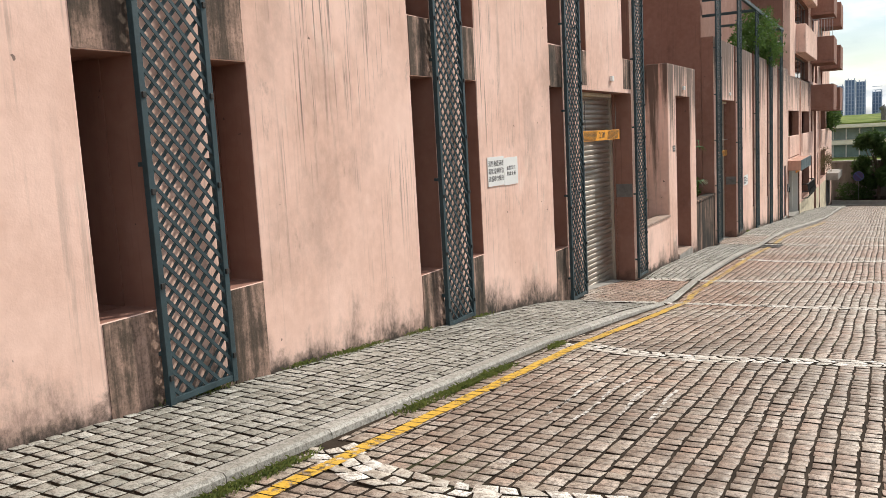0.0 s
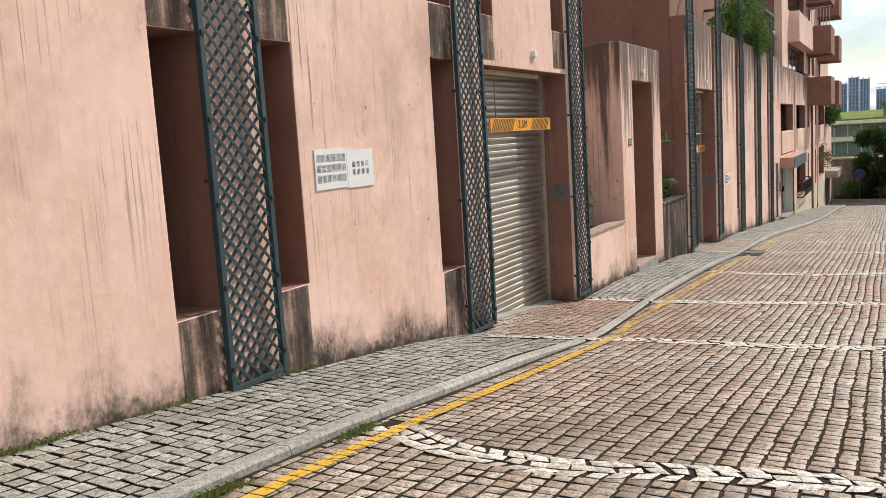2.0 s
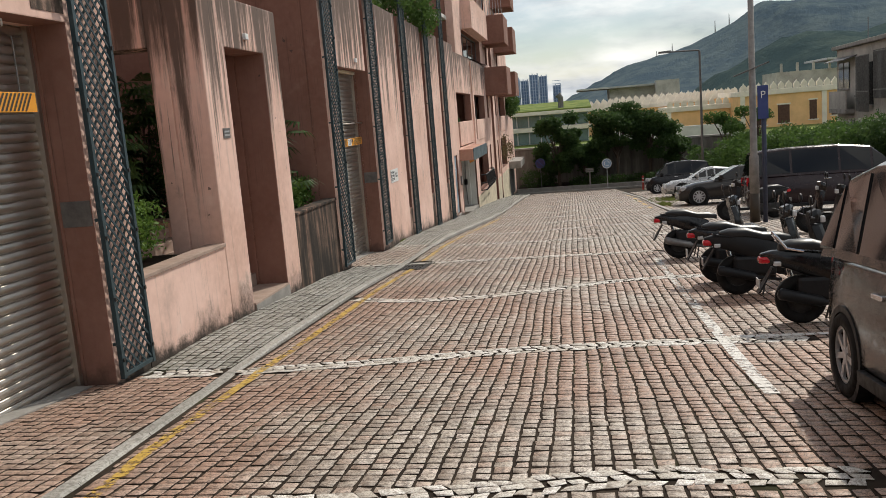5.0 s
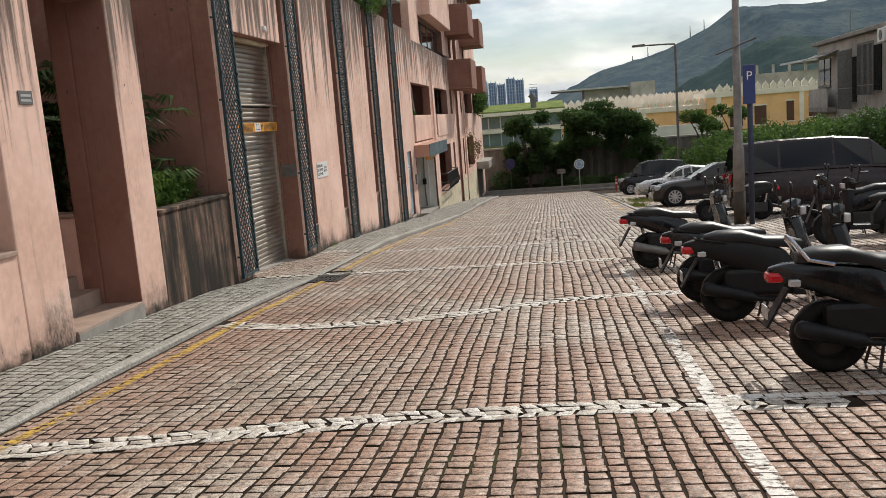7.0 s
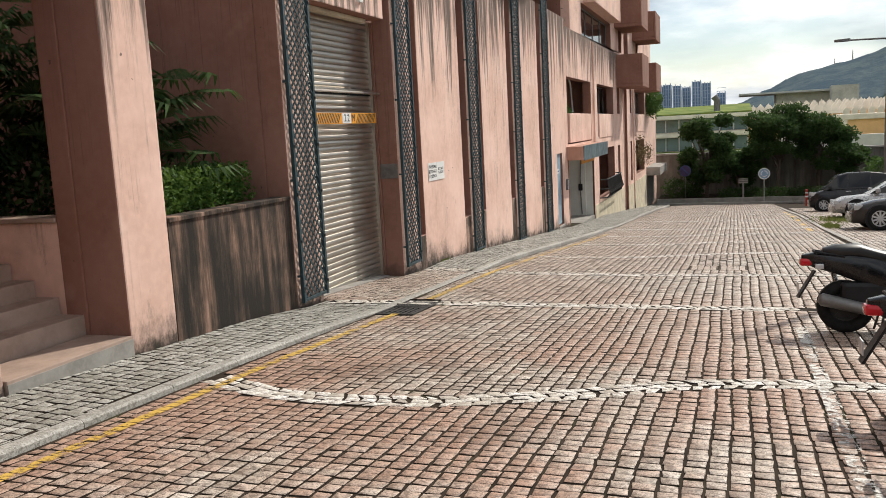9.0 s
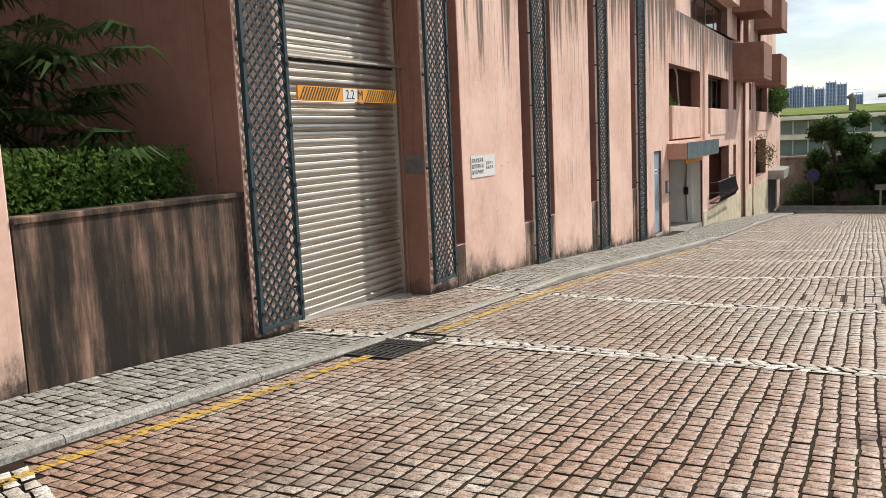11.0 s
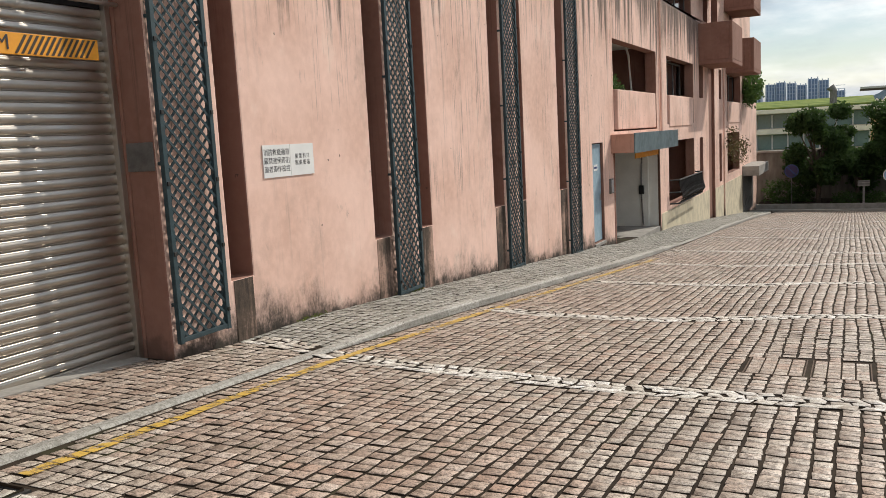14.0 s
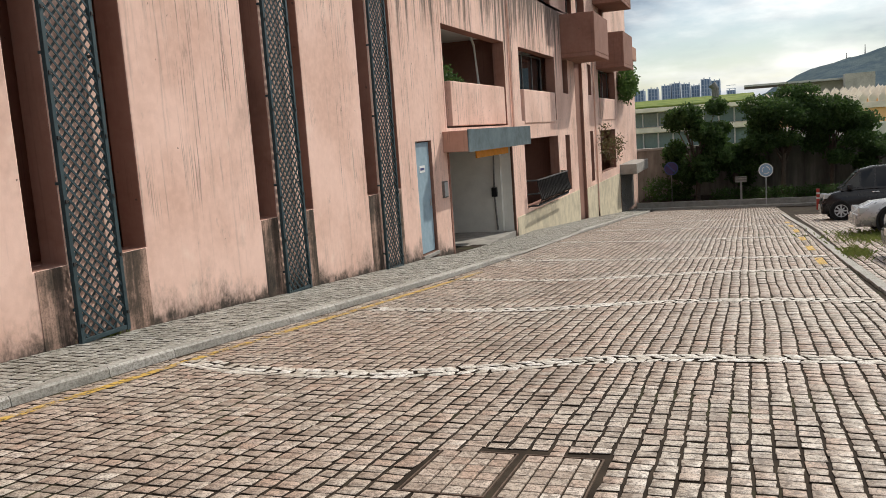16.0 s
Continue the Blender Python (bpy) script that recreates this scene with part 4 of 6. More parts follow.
for a, b, z0 in ((49.6, 57.6, 5.0), (49.6, 57.6, 8.2)):
    soft(part("parapet", boxed(F - .3, F + .42, a, b, z0 + .05, z0 + 1.55), M["pink"], house), .02)


def balcony(y0, y1, z0, z1):
    b = thing("balcony", "terracotta rendered box balcony on the flats", "balcony", "box balconies")
    soft(part("balcony_slab", boxed(F - .05, F + 1.3, y0, y1, z0, z0 + .16), M["brown"], b), .02)
    soft(part("balcony_front", boxed(F + 1.18, F + 1.3, y0, y1, z0 + .162, z1), M["brown"], b), .02)
    soft(part("balcony_side", boxed(F - .05, F + 1.178, y0, y0 + .12, z0 + .162, z1), M["brown"], b), .02)
    soft(part("balcony_side", boxed(F - .05, F + 1.178, y1 - .12, y1, z0 + .162, z1), M["brown"], b), .02)


for z0 in (2.0, 4.95, 7.9):
    balcony(58.7, 62.0, z0, z0 + 1.62)
    balcony(66.7, 70.0, z0, z0 + 1.62)
    # clothes rail posts
    if z0 > 4:
        rail = thing("balcony_rail", "pale metal bars over the balcony wall", "railing")
        for k in range(8):
            part("bar", tube(bmesh.new(), [(F + .1 + k * .16, 58.76, z0 + 1.6), (F + .1 + k * .16, 58.76, z0 + 2.7)], .018, 6), M["alloy"], rail)
        part("top_rail", tube(bmesh.new(), [(F, 58.76, z0 + 2.7), (F + 1.3, 58.76, z0 + 2.7)], .02, 6), M["alloy"], rail)


def window(y0, y1, z0, z1, n, x=F - .22):
    w = thing("window", "dark glazed sliding window in a grey metal frame", "window", kind="structure")
    for a, b, c_, d in ((y0, y1, z0, z0 + .06), (y0, y1, z1 - .06, z1)):
        part("window_frame", boxed(x - .03, x + .03, a, b, c_, d), M["steel_dark"], w)
    for k in range(n + 1):
        yy = y0 + (y1 - y0) * k / n
        part("mullion", boxed(x - .029, x + .031, yy - .03, yy + .03, z0 + .06, z1 - .06), M["steel_dark"], w)
    for k in range(n):
        a, b = y0 + (y1 - y0) * k / n + .03, y0 + (y1 - y0) * (k + 1) / n - .03
        part("pane", boxed(x - .006, x + .006, a, b, z0 + .06, z1 - .06), M["glass"], w)


# dark panes added at the loggia's back to make its interior darker
window(45.3, 51.1, -.3, 2.1, 3, F - 2.6)
window(53.0, 57.2, .68, 1.96, 3, F - .5)
window(58.8, 59.7, .72, 1.98, 1)
window(58.8, 59.55, -3.0, -.92, 1)
window(64.35, 65.05, -3.05, -.88, 1)
window(64.35, 65.05, .78, 2.07, 1)
window(67.3, 72.4, .7, 2.08, 3, F - .4)
window(49.2, 57.2, 3.75, 4.98, 4, F - .3)
window(49.2, 57.2, 6.65, 8.18, 4, F - .3)
for yy in (60.4, 62.6, 68.6):
    window(yy, yy + 1.0, 3.95, 6.1, 1, F - .25)


# lattice panels
_slats = {}


def slat_mesh(length):
    key = round(length, 2)
    if key not in _slats:
        bm = boxed(-.004, .004, -key / 2, key / 2, -.0125, .0125)
        me = bpy.data.meshes.new("slat")
        bm.to_mesh(me)
        bm.free()
        me.materials.append(M["green_metal"])
        _slats[key] = me
    return _slats[key]


def bolt_mesh():
    if "bolt" not in _slats:
        bm = boxed(-.008, .008, -.016, .016, -.02, .02, .004)
        me = bpy.data.meshes.new("bolt")
        bm.to_mesh(me)
        bm.free()
        me.materials.append(M["iron"])
        _slats["bolt"] = me
    return _slats["bolt"]


def lattice(y0, y1, z0, z1, x=F + .075):
    t = thing("lattice_panel", "tall blue-green metal trellis of crossed slats fixed before the wall", "trellis", "trellises along the facade")
    part("stile", boxed(x - .025, x + .025, y0, y0 + .05, z0, z1, .004), M["green_metal"], t)
    part("stile", boxed(x - .025, x + .025, y1 - .05, y1, z0, z1, .004), M["green_metal"], t)
    part("rail", boxed(x - .02, x + .02, y0 + .05, y1 - .05, z0 + .01, z0 + .055, .004), M["green_metal"], t)
    part("rail", boxed(x - .02, x + .02, y0 + .05, y1 - .05, z1 - .05, z1, .004), M["green_metal"], t)
    a, b = y0 + .04, y1 - .04
    w = b - a
    for s in (1, -1):
        zz = z0 - w
        while zz < z1:
            lo, hi = max(zz, z0 + .03), min(zz + w, z1 - .03)
            if hi - lo > .05:
                ya, yb = a + (lo - zz), a + (hi - zz)
                if s < 0:
                    ya, yb = b - (lo - zz), b - (hi - zz)
                m = Matrix.Translation((x - .009 * s, (ya + yb) / 2, (lo + hi) / 2)) @ Matrix.Rotation(radians(45 * s), 4, "X")
                piece("slat", slat_mesh((hi - lo) * math.sqrt(2)), t, m)
            zz += .128
    for yy in (y0 + .025, y1 - .025):
        zz = z0 + .2
        while zz < z1:
            piece("bolt", bolt_mesh(), t, Matrix.Translation((x + .031, yy, zz)))
            zz += .64
    # brackets back to the wall
    zz = z0 + .35
    while zz < z1:
        for yy in (y0 + .02, y1 - .05):
            part("bracket", boxed(F - .01, x - .025, yy, yy + .03, zz, zz + .03), M["green_metal"], t)
        zz += 1.3
    return t


for y0, y1, z0, z1 in ((4.01, 4.69, walk_z(4.4) + .02, 6.5), (8.14, 8.82, walk_z(8.6) + .02, 6.5), (12.32, 13.04, -1.14, 6.5), (16.27, 16.93, -1.44, 6.5), (25.03, 25.76, -1.93, 5.5), (28.90, 29.60, -2.10, 5.5), (33.07, 33.80, -2.46, 5.5), (37.22, 37.93, -2.80, 5.5), (40.90, 41.68, -3.10, 5.5)):
    lattice(y0, y1, z0, z1)
beam = thing("pergola_beam", "blue-green metal pergola beam joining the trellis heads", "beam")
part("beam", boxed(F + .03, F + .12, 25.0, 42.0, 5.505, 5.62, .006), M["green_metal"], beam)
for yy in (25.4, 29.3, 33.5, 37.6, 41.3):
    part("cross_bar", boxed(F - 1.9, F + .03, yy - .04, yy + .04, 5.51, 5.61, .005), M["green_metal"], beam)


# roller shutters
def shutter(y0, y1, z0, z1, x, words, bar, xs, label):
    t = thing("roller_shutter", label, "shutter", "roller shutters")
    pitch = .092
    bm = bmesh.new()
    prof = [(-.022, 0), (-.006, .003), (.003, .011), (.0085, .025), (.0105, .042), (.0085, .057), (.003, .068), (.0035, .0715), (.001, .0755), (-.007, .080), (-.020, .083), (-.024, .0875), (-.022, pitch)]
    rows = [[bm.verts.new((p[0], yy, p[1])) for p in prof] for yy in (y0, y1)]
    for k in range(len(prof) - 1):
        bm.faces.new((rows[0][k], rows[1][k], rows[1][k + 1], rows[0][k + 1]))
    bm.normal_update()
    me = bpy.data.meshes.new("shutter_slat")
    bm.to_mesh(me)
    bm.free()
    me.shade_smooth()
    me.materials.append(M["steel"])
    n = int((z1 - z0 - .1) / pitch)
    for k in range(n):
        piece("shutter_slat", me, t, Matrix.Translation((x, 0, z0 + .1 + k * pitch)))
    part("bottom_bar", boxed(x - .02, x + .025, y0, y1, z0, z0 + .1, .006), M["steel"], t)
    for yy in (y0 - .06, y1):
        part("guide_rail", boxed(x - .03, x + .06, yy, yy + .06, z0, z1, .005), M["steel"], t)
    s = thing("clearance_sign", "orange and black striped height bar reading " + words, "sign", "height bars")
    ya, yb, za, zb = bar
    part("board", boxed(xs - .012, xs + .012, ya, yb, za, zb, .003), M["orange"], s)
    h = zb - za
    mid = (ya + yb) / 2
    for a, b in ((ya + .02, mid - .24), (mid + .30, yb - .02)):
        yy = a
        while yy + .028 + h * .6 < b:
            bm = bmesh.new()
            vs = [bm.verts.new((xs + .0145, yy + d, zz)) for d, zz in ((0, za + .01), (.028, za + .01), (.028 + h * .6, zb - .01), (h * .6, zb - .01))]
            bm.faces.new(vs)
            part("stripe", bm, M["black_paint"], s)
            yy += .056
    turn = Matrix.Translation((xs + .016, mid, (za + zb) / 2)) @ Matrix.Rotation(radians(90), 4, "Z") @ Matrix.Rotation(radians(90), 4, "X")
    if words == "2.2M":
        part("label_plate", boxed(xs + .0125, xs + .0145, mid - .20, mid + .12, za + .005, zb - .005), M["board_white"], s)
        letters("2.2", h * .98, M["black_ink"], s, turn @ Matrix.Translation((-.04, 0, 0)))
        letters("M", h * .98, M["black_ink"], s, turn @ Matrix.Translation((.20, 0, 0)))
    else:
        letters(words, h * .85, M["black_ink"], s, turn, 1.15)
    for yy in (ya + .2, yb - .2) if words == "2.5M" else ():
        part("hanger", tube(bmesh.new(), [(xs, yy, zb), (xs, yy, zb + .5)], .006, 6), M["steel_dark"], s)
    return t


shutter(13.18, 16.22, -1.52, 2.30, F - .44, "2.5M", (13.60, 15.80, 1.32, 1.50), F - .12, "closed galvanised steel roller shutter of a garage")
shutter(25.84, 28.84, -2.26, 2.30, F - .44, "2.2M", (26.35, 28.60, .48, .65), F - .25, "closed galvanised roller shutter gleaming in the sun")
for y0, y1, z in ((13.2, 16.2, -1.37), (25.86, 28.8, -2.15)):
    s = thing("door_sill", "bare concrete threshold under the shutter", "threshold", kind="structure")
    part("threshold", loft(bmesh.new(), [[(F - .5, yy, z - .5), (F - .24, yy, z - .5), (F - .24, yy, walk_z(yy) + .012), (F - .5, yy, walk_z(yy) + .02)] for yy in (y0 - .04, (y0 + y1) / 2, y1)]), M["concrete"], s)
bar = thing("lock_bar", "thin horizontal steel bar across the upper shutter", "bar")
part("bar", tube(bmesh.new(), [(F - .28, 25.8, .985), (F - .28, 28.89, .985)], .020, 8), M["steel"], bar)
part("lip", boxed(F - .43, F - .39, 25.84, 28.84, 1.02, 1.05, .004), M["steel"], bar)
# dark strip standing in for the shadowed gap below the upper curtain
part("shade_strip", boxed(F - .44, F - .422, 25.85, 28.83, .955, 1.018, .003), M["rubber"], bar)
for yy, zz in ((16.28, .30), (28.90, -.37)):
    sp = thing("intercom_plate", "brown metal service plate on the jamb", "panel", "jamb plates")
    part("plate", boxed(F - .335, F - .012, yy - .012, yy - .001, zz - .13, zz + .13, .003), M["steel_dark"], sp)
for yy in (14.9, 27.6, 20.9):
    lampb = thing("wall_light", "small white sensor light on the lintel", "light", "sensor lights")
    part("housing", boxed(F - .01, F + .05, yy, yy + .12, 2.36, 2.45, .01), M["board_white"], lampb)


for y0, y1, z in ((13.5, 15.6, 2.10), (26.2, 28.3, 2.13)):
    sl = thing("strip_light", "unlit cream batten light under the shutter lintel", "light", "batten lights")
    part("housing", boxed(F - .32, F - .20, y0, y1, z, z + .065, .012), M["cream_wall"], sl)
    for yy in (y0 - .03, y1 + .001):
        part("end_cap", boxed(F - .32, F - .20, yy, yy + .029, z - .005, z + .066, .008), M["board_white"], sl)


# notice boards
def notice(y0, y1, z0, z1, rows, tilt=0.0, size=.105, space=1.0, tint="white notice with rows of black characters screwed to the wall"):
    mid, mz = (y0 + y1) / 2, (z0 + z1) / 2
    t = thing("notice_board", tint, "sign", "wall notices", at=Matrix.Translation((F + .008, mid, mz)) @ Matrix.Rotation(radians(tilt), 4, "X"))
    part("board", boxed(-.004, .004, (y0 - mid), (y1 - mid), z0 - mz, z1 - mz, .001), M["board_white"], t)
    turn = Matrix.Translation((.0045, 0, 0)) @ Matrix.Rotation(radians(90), 4, "Z") @ Matrix.Rotation(radians(90), 4, "X")
    letters("\n".join(rows), size, M["black_ink"], t, turn, space, 1.2)


A3 = ("消防救援通道", "嚴禁違例停泊", "違者即作檢控")
B3 = ("嚴 禁 狗 只", "隨 處 便 溺")
notice(9.535, 10.035, .87, 1.24, A3, 0, .079)
notice(10.04, 10.49, .855, 1.215, B3, 0, .062, .95)
notice(30.42, 30.90, -.67, -.32, A3, 0, .076)
notice(30.905, 31.35, -.67, -.32, B3, 0, .060, .95)

# ---- the portal with its steps and planters ----
portal = thing("entrance_portal", "tall free-standing pink rendered entrance frame with stained head", "portal", kind="structure")
facade("portal_front", 19.36, 22.42, -2.4, 2.92, [(20.16, 21.70, -3, 2.2)], F, .5, M["pink_low"], portal)
soft(part("portal_side", boxed(-5.2, F - .502, 19.36, 19.86, -2.4, 2.9), M["pink_low"], portal), .018)
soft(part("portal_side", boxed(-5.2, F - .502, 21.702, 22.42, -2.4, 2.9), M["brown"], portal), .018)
soft(part("portal_head", boxed(-8.5, -5.202, 19.36, 19.86, 2.2, 2.9), M["pink_low"], portal), .018)
soft(part("portal_roof", boxed(-8.5, F - .502, 19.87, 22.41, 2.62, 2.88), M["pink"], portal), .018)
soft(part("portal_post", boxed(-8.9, -8.5, 19.36, 19.86, -2.4, 2.9), M["pink"], portal), .018)
plaque = thing("name_plate", "small grey metal plate on the portal", "plate")
part("plate", boxed(F + .001, F + .012, 19.75, 19.98, .92, 1.06, .003), M["steel_dark"], plaque)
for k in range(2):
    part("text_bar", boxed(F + .0125, F + .014, 19.78, 19.95, .95 + k * .05, .975 + k * .05), M["alloy"], plaque)

steps = thing("entrance_steps", "beige tiled steps rising from the street through the portal", "stairs", kind="structure")
part("landing", boxed(-4.95, F + .02, 20.17, 21.69, -2.2, -1.545, .008), M["tile"], steps)
part("landing_riser", boxed(F + .021, F + .03, 20.17, 21.69, -2.2, -1.575), M["concrete"], steps)
for k in range(6):
    z = -1.52 + (k + 1) * .172
    part("step", boxed(-9.0, -4.98 - .29 * k, 19.875 + .001 * k, 21.705 - .001 * k, -2.3, z, .008), M["tile"], steps)
soft(part("stair_wall", boxed(-9, -5.2, 21.72, 22.0, -2.4, -.42), M["pink"], portal), .015)
soft(part("stair_coping", boxed(-9, -5.2, 21.68, 22.04, -.418, -.37), M["tile"], portal), .01)

for y0, y1, z, mat, lab in ((17.02, 19.35, -.50, "pink", "pink rendered planter wall beside the portal"), (22.43, 25.0, -.47, "mould", "planter wall black with streaked mould")):
    pl = thing("planter", lab, "planter", "street planters", kind="structure")
    part("planter_wall", boxed(F - .24, F - .003, y0, y1, -2.6, z - .05), M[mat], pl)
    part("coping", boxed(F - .26, F + .02, y0, y1, z - .048, z, .008), M["tile" if mat == "pink" else "mould"], pl)
    part("soil", boxed(-9, F - .241, y0, y1, -1.4, z - .12), M["soil"], pl)

box_hedge = thing("hedge", "clipped bright green box hedge in the planter", "hedge", "planter hedges")
foliage("hedge_leaves", [(F - .52 - .3 * j, 22.72 + k * .27, -.36 + .23 * i, .20, .19, .17) for k in range(8) for j in range(3) for i in range(2)], 15000, .03, M["leaf_hedge"], box_hedge, 3)
box_hedge = thing("hedge", "rounded bright green bush in the planter", "hedge", "planter hedges")
foliage("hedge_leaves", [(F - .62, 17.5 + k * .3, -.05, .36, .26, .42) for k in range(3)] + [(F - .8, 18.0, .2, .3, .3, .3)], 4200, .04, M["leaf_hedge"], box_hedge, 4)


def fan_palm(x, y, z, h, n, seed):
    r = np.random.default_rng(seed)
    t = thing("palm_shrub", "dark green fan palm behind the portal", "palm", "court palms")
    bm = bmesh.new()
    for k in range(n):
        tube(bm, [(x + r.normal(0, .1), y + r.normal(0, .1), z), (x + r.normal(0, .2), y + r.normal(0, .2), z + h * r.uniform(.4, .9))], [.03, .018], 6)
    part("stem", bm, M["bark"], t)
    v, f = [], []
    for k in range(n * 16):
        c = np.array([x + r.normal(0, .45), y + r.normal(0, .45), z + h * r.uniform(.25, 1.0)])
        out = r.normal(size=3)
        out[2] = abs(out[2]) * .4
        out /= np.linalg.norm(out)
        side = np.cross(out, [0, 0, 1])
        side /= np.linalg.norm(side)
        upv = np.cross(side, out)
        for j in range(11):
            a = (j - 5) * .27
            d = out * math.cos(a) + side * math.sin(a)
            ln = r.uniform(.34, .52)
            tip = c + d * ln - np.array([0, 0, .16 * ln / .4])
            w = np.cross(d, upv) * .026
            k0 = len(v)
            v += [tuple(c), tuple(c + d * ln * .55 + w), tuple(tip), tuple(c + d * ln * .55 - w)]
            f.append((k0, k0 + 1, k0 + 2, k0 + 3))
    strip_mesh("fronds", v, f, M["leaf_dark"], t)


fan_palm(-6.3, 23.2, -.6, 2.2, 7, 1)
fan_palm(-5.6, 23.6, -.6, 1.7, 4, 5)
fan_palm(-7.4, 22.8, -.6, 2.6, 7, 2)
fan_palm(-7.5, 18.2, -.6, 2.6, 8, 3)
fan_palm(-6.2, 18.4, -.6, 1.9, 6, 4)
fan_palm(-8.6, 20.6, -.3, 2.6, 7, 6)
court = thing("court_shrub", "dense dark shrubs filling the planted court", "shrub")
foliage("shrub_leaves", [(-8.2, 18, .4, 1.2, 1.0, 1.2), (-9, 20.5, .8, 1, 1.4, 1.4), (-8.4, 23.4, .3, 1.4, 1.2, 1.0), (-6.6, 22.8, -.1, .9, .6, .6)], 9000, .055, M["leaf_dark"], court, 6)
vine = thing("hanging_shrub", "leafy green shrub spilling over the terrace edge", "shrub")
foliage("shrub_leaves", [(F - .25, 33.6, 4.6, .6, 1.0, .6), (F - .2, 35.2, 5.1, .7, 1.1, .8), (F - .15, 36.6, 4.9, .7, 1.0, .9), (F + .05, 37.3, 4.3, .4, .7, .6), (F - .1, 39.0, 4.5, .5, .8, .5), (F - .3, 31.2, 4.2, .3, .5, .3)], 7500, .06, M["leaf_mid"], vine, 7)
vine = thing("hanging_shrub", "leafy green shrub spilling from the end block", "shrub")
foliage("shrub_leaves", [(F + .3, 74.2, 1.6, .7, 1.2, 1.0), (F + .2, 76, 1.3, .5, .9, .6)], 3000, .09, M["leaf_mid"], vine, 8)
vine = thing("balcony_plant", "potted plants on the loggia parapet", "plant")
foliage("plant_leaves", [(F - .35, 45.7 + k * .45, .95 - .08 * k, .2, .3, .34 - .06 * k) for k in range(4)], 750, .055, M["leaf_dark"], vine, 9)
vine = thing("creeper", "sparse reddish creeper on the window rail", "creeper")
foliage("creeper_leaves", [(F + .3, 66.5, -1.2, .4, .9, .7), (F + .3, 69, -1.9, .5, 1.5, .7), (F + .3, 71.0, -1.6, .3, .8, .5)], 900, .06, M["leaf_dry"], vine, 10)

# blue door
door = thing("door_1", "pale blue painted metal service door", "door", kind="structure")
part("leaf", boxed(F - .11, F - .07, 43.02, 43.93, -3.1, -.7, .004), M["door_blue"], door)
part("door_handle", tube(bmesh.new(), [(F - .05, 43.8, -2.1), (F - .05, 43.8, -1.95)], .015, 6), M["steel"], door)
part("sill", boxed(F - .3, F + .03, 42.98, 43.97, -3.2, -3.125, .006), M["concrete"], door)

door_plate = thing("door_notice", "small white notice on the blue door", "sign")
part("plate", boxed(F - .068, F - .062, 43.3, 43.62, -1.35, -1.2, .002), M["board_white"], door_plate)
part("text_bar", boxed(F - .0615, F - .0605, 43.34, 43.58, -1.3, -1.25), M["sign_navy"], door_plate)
meter = thing("meter_box", "small grey metal box beside the garage", "box")
part("case", boxed(F - .01, F + .06, 44.45, 44.7, -2.0, -1.62, .01), M["steel_dark"], meter)
part("lid", boxed(F + .061, F + .07, 44.47, 44.68, -1.97, -1.65, .004), M["alloy"], meter)
fan = thing("ceiling_light", "pale tube light on the loggia ceiling", "light")
part("tube", tube(bmesh.new(), [(F - 1.2, 46.5, 2.12), (F - 1.2, 48.2, 2.12)], .03, 8), M["board_white"], fan)
part("fitting", boxed(F - 1.25, F - 1.15, 46.4, 48.3, 2.15, 2.2, .008), M["board_white"], fan)
lp = thing("waste_pipe", "pale plastic pipe bent round the loggia wall", "pipe")
part("pipe", tube(bmesh.new(), [(F - .8, 49.9, 2.15), (F - .75, 50.0, 1.9), (F - .7, 50.1, .8), (F - .7, 49.2, .76), (F - .7, 48.6, .76)], .035, 8), M["white_wall"], lp)

# garage
gar = thing("garage", "open garage entrance with white painted inner walls", "garage", kind="structure")
part("garage_wall", boxed(F - 6.0, F - .345, 50.55, 50.8, -5, -.9), M["white_wall"], gar)
part("garage_wall", boxed(F - 6.0, F - .345, 44.9, 45.05, -5, -.9), M["white_wall"], gar)
part("garage_wall", boxed(F - 6.2, F - 6.0, 44.9, 50.8, -5, -.9), M["white_wall"], gar)
part("garage_ceiling", boxed(F - 6.2, F - .345, 44.9, 50.8, -.9, -.78), M["white_wall"], gar)
part("garage_floor", boxed(F - 6.2, F + .0, 45.03, 50.74, -5, -3.56), M["concrete"], gar)
part("frame", boxed(F - .2, F + .015, 44.96, 45.06, -5, -.9), M["brown"], gar)
part("frame", boxed(F - .05, F + .015, 50.70, 50.78, -5, -.9), M["dark_wood"], gar)
part("garage_wall", boxed(F - .344, F - .052, 50.70, 50.748, -5, -.922), M["white_wall"], gar)
part("switch_box", boxed(F - .62, F - .46, 50.44, 50.549, -2.5, -2.22, .01), M["black_plastic"], gar)
part("pipe", tube(bmesh.new(), [(F - .5, 50.5, -.95), (F - .55, 50.5, -2.4), (F - .5, 50.5, -3.5)], .025, 6), M["steel_dark"], gar)
can = thing("canopy", "flat entrance canopy with a weathered blue metal fascia", "canopy")
part("slab", boxed(F - .01, F + .60, 44.72, 50.6, -.98, -.50, .01), M["stained"], can)
part("fascia", boxed(F + .602, F + .63, 44.72, 50.6, -1.0, -.48, .004), M["fascia"], can)
sg = thing("clearance_sign", "orange height bar under the canopy", "sign", "height bars")
part("board", boxed(F + .2, F + .23, 46.5, 49.5, -1.2, -1.02, .003), M["orange"], sg)

# window guard with bowed bars
guard = thing("window_guard", "bowed black wrought iron window guard", "railing")
for zz in (-3.0, -2.62, -2.2):
    part("rail", tube(bmesh.new(), [(F + .02, 52.3, zz), (F + .3, 52.5, zz), (F + .3, 57.3, zz), (F + .02, 57.5, zz)], .03, 6), M["iron"], guard)
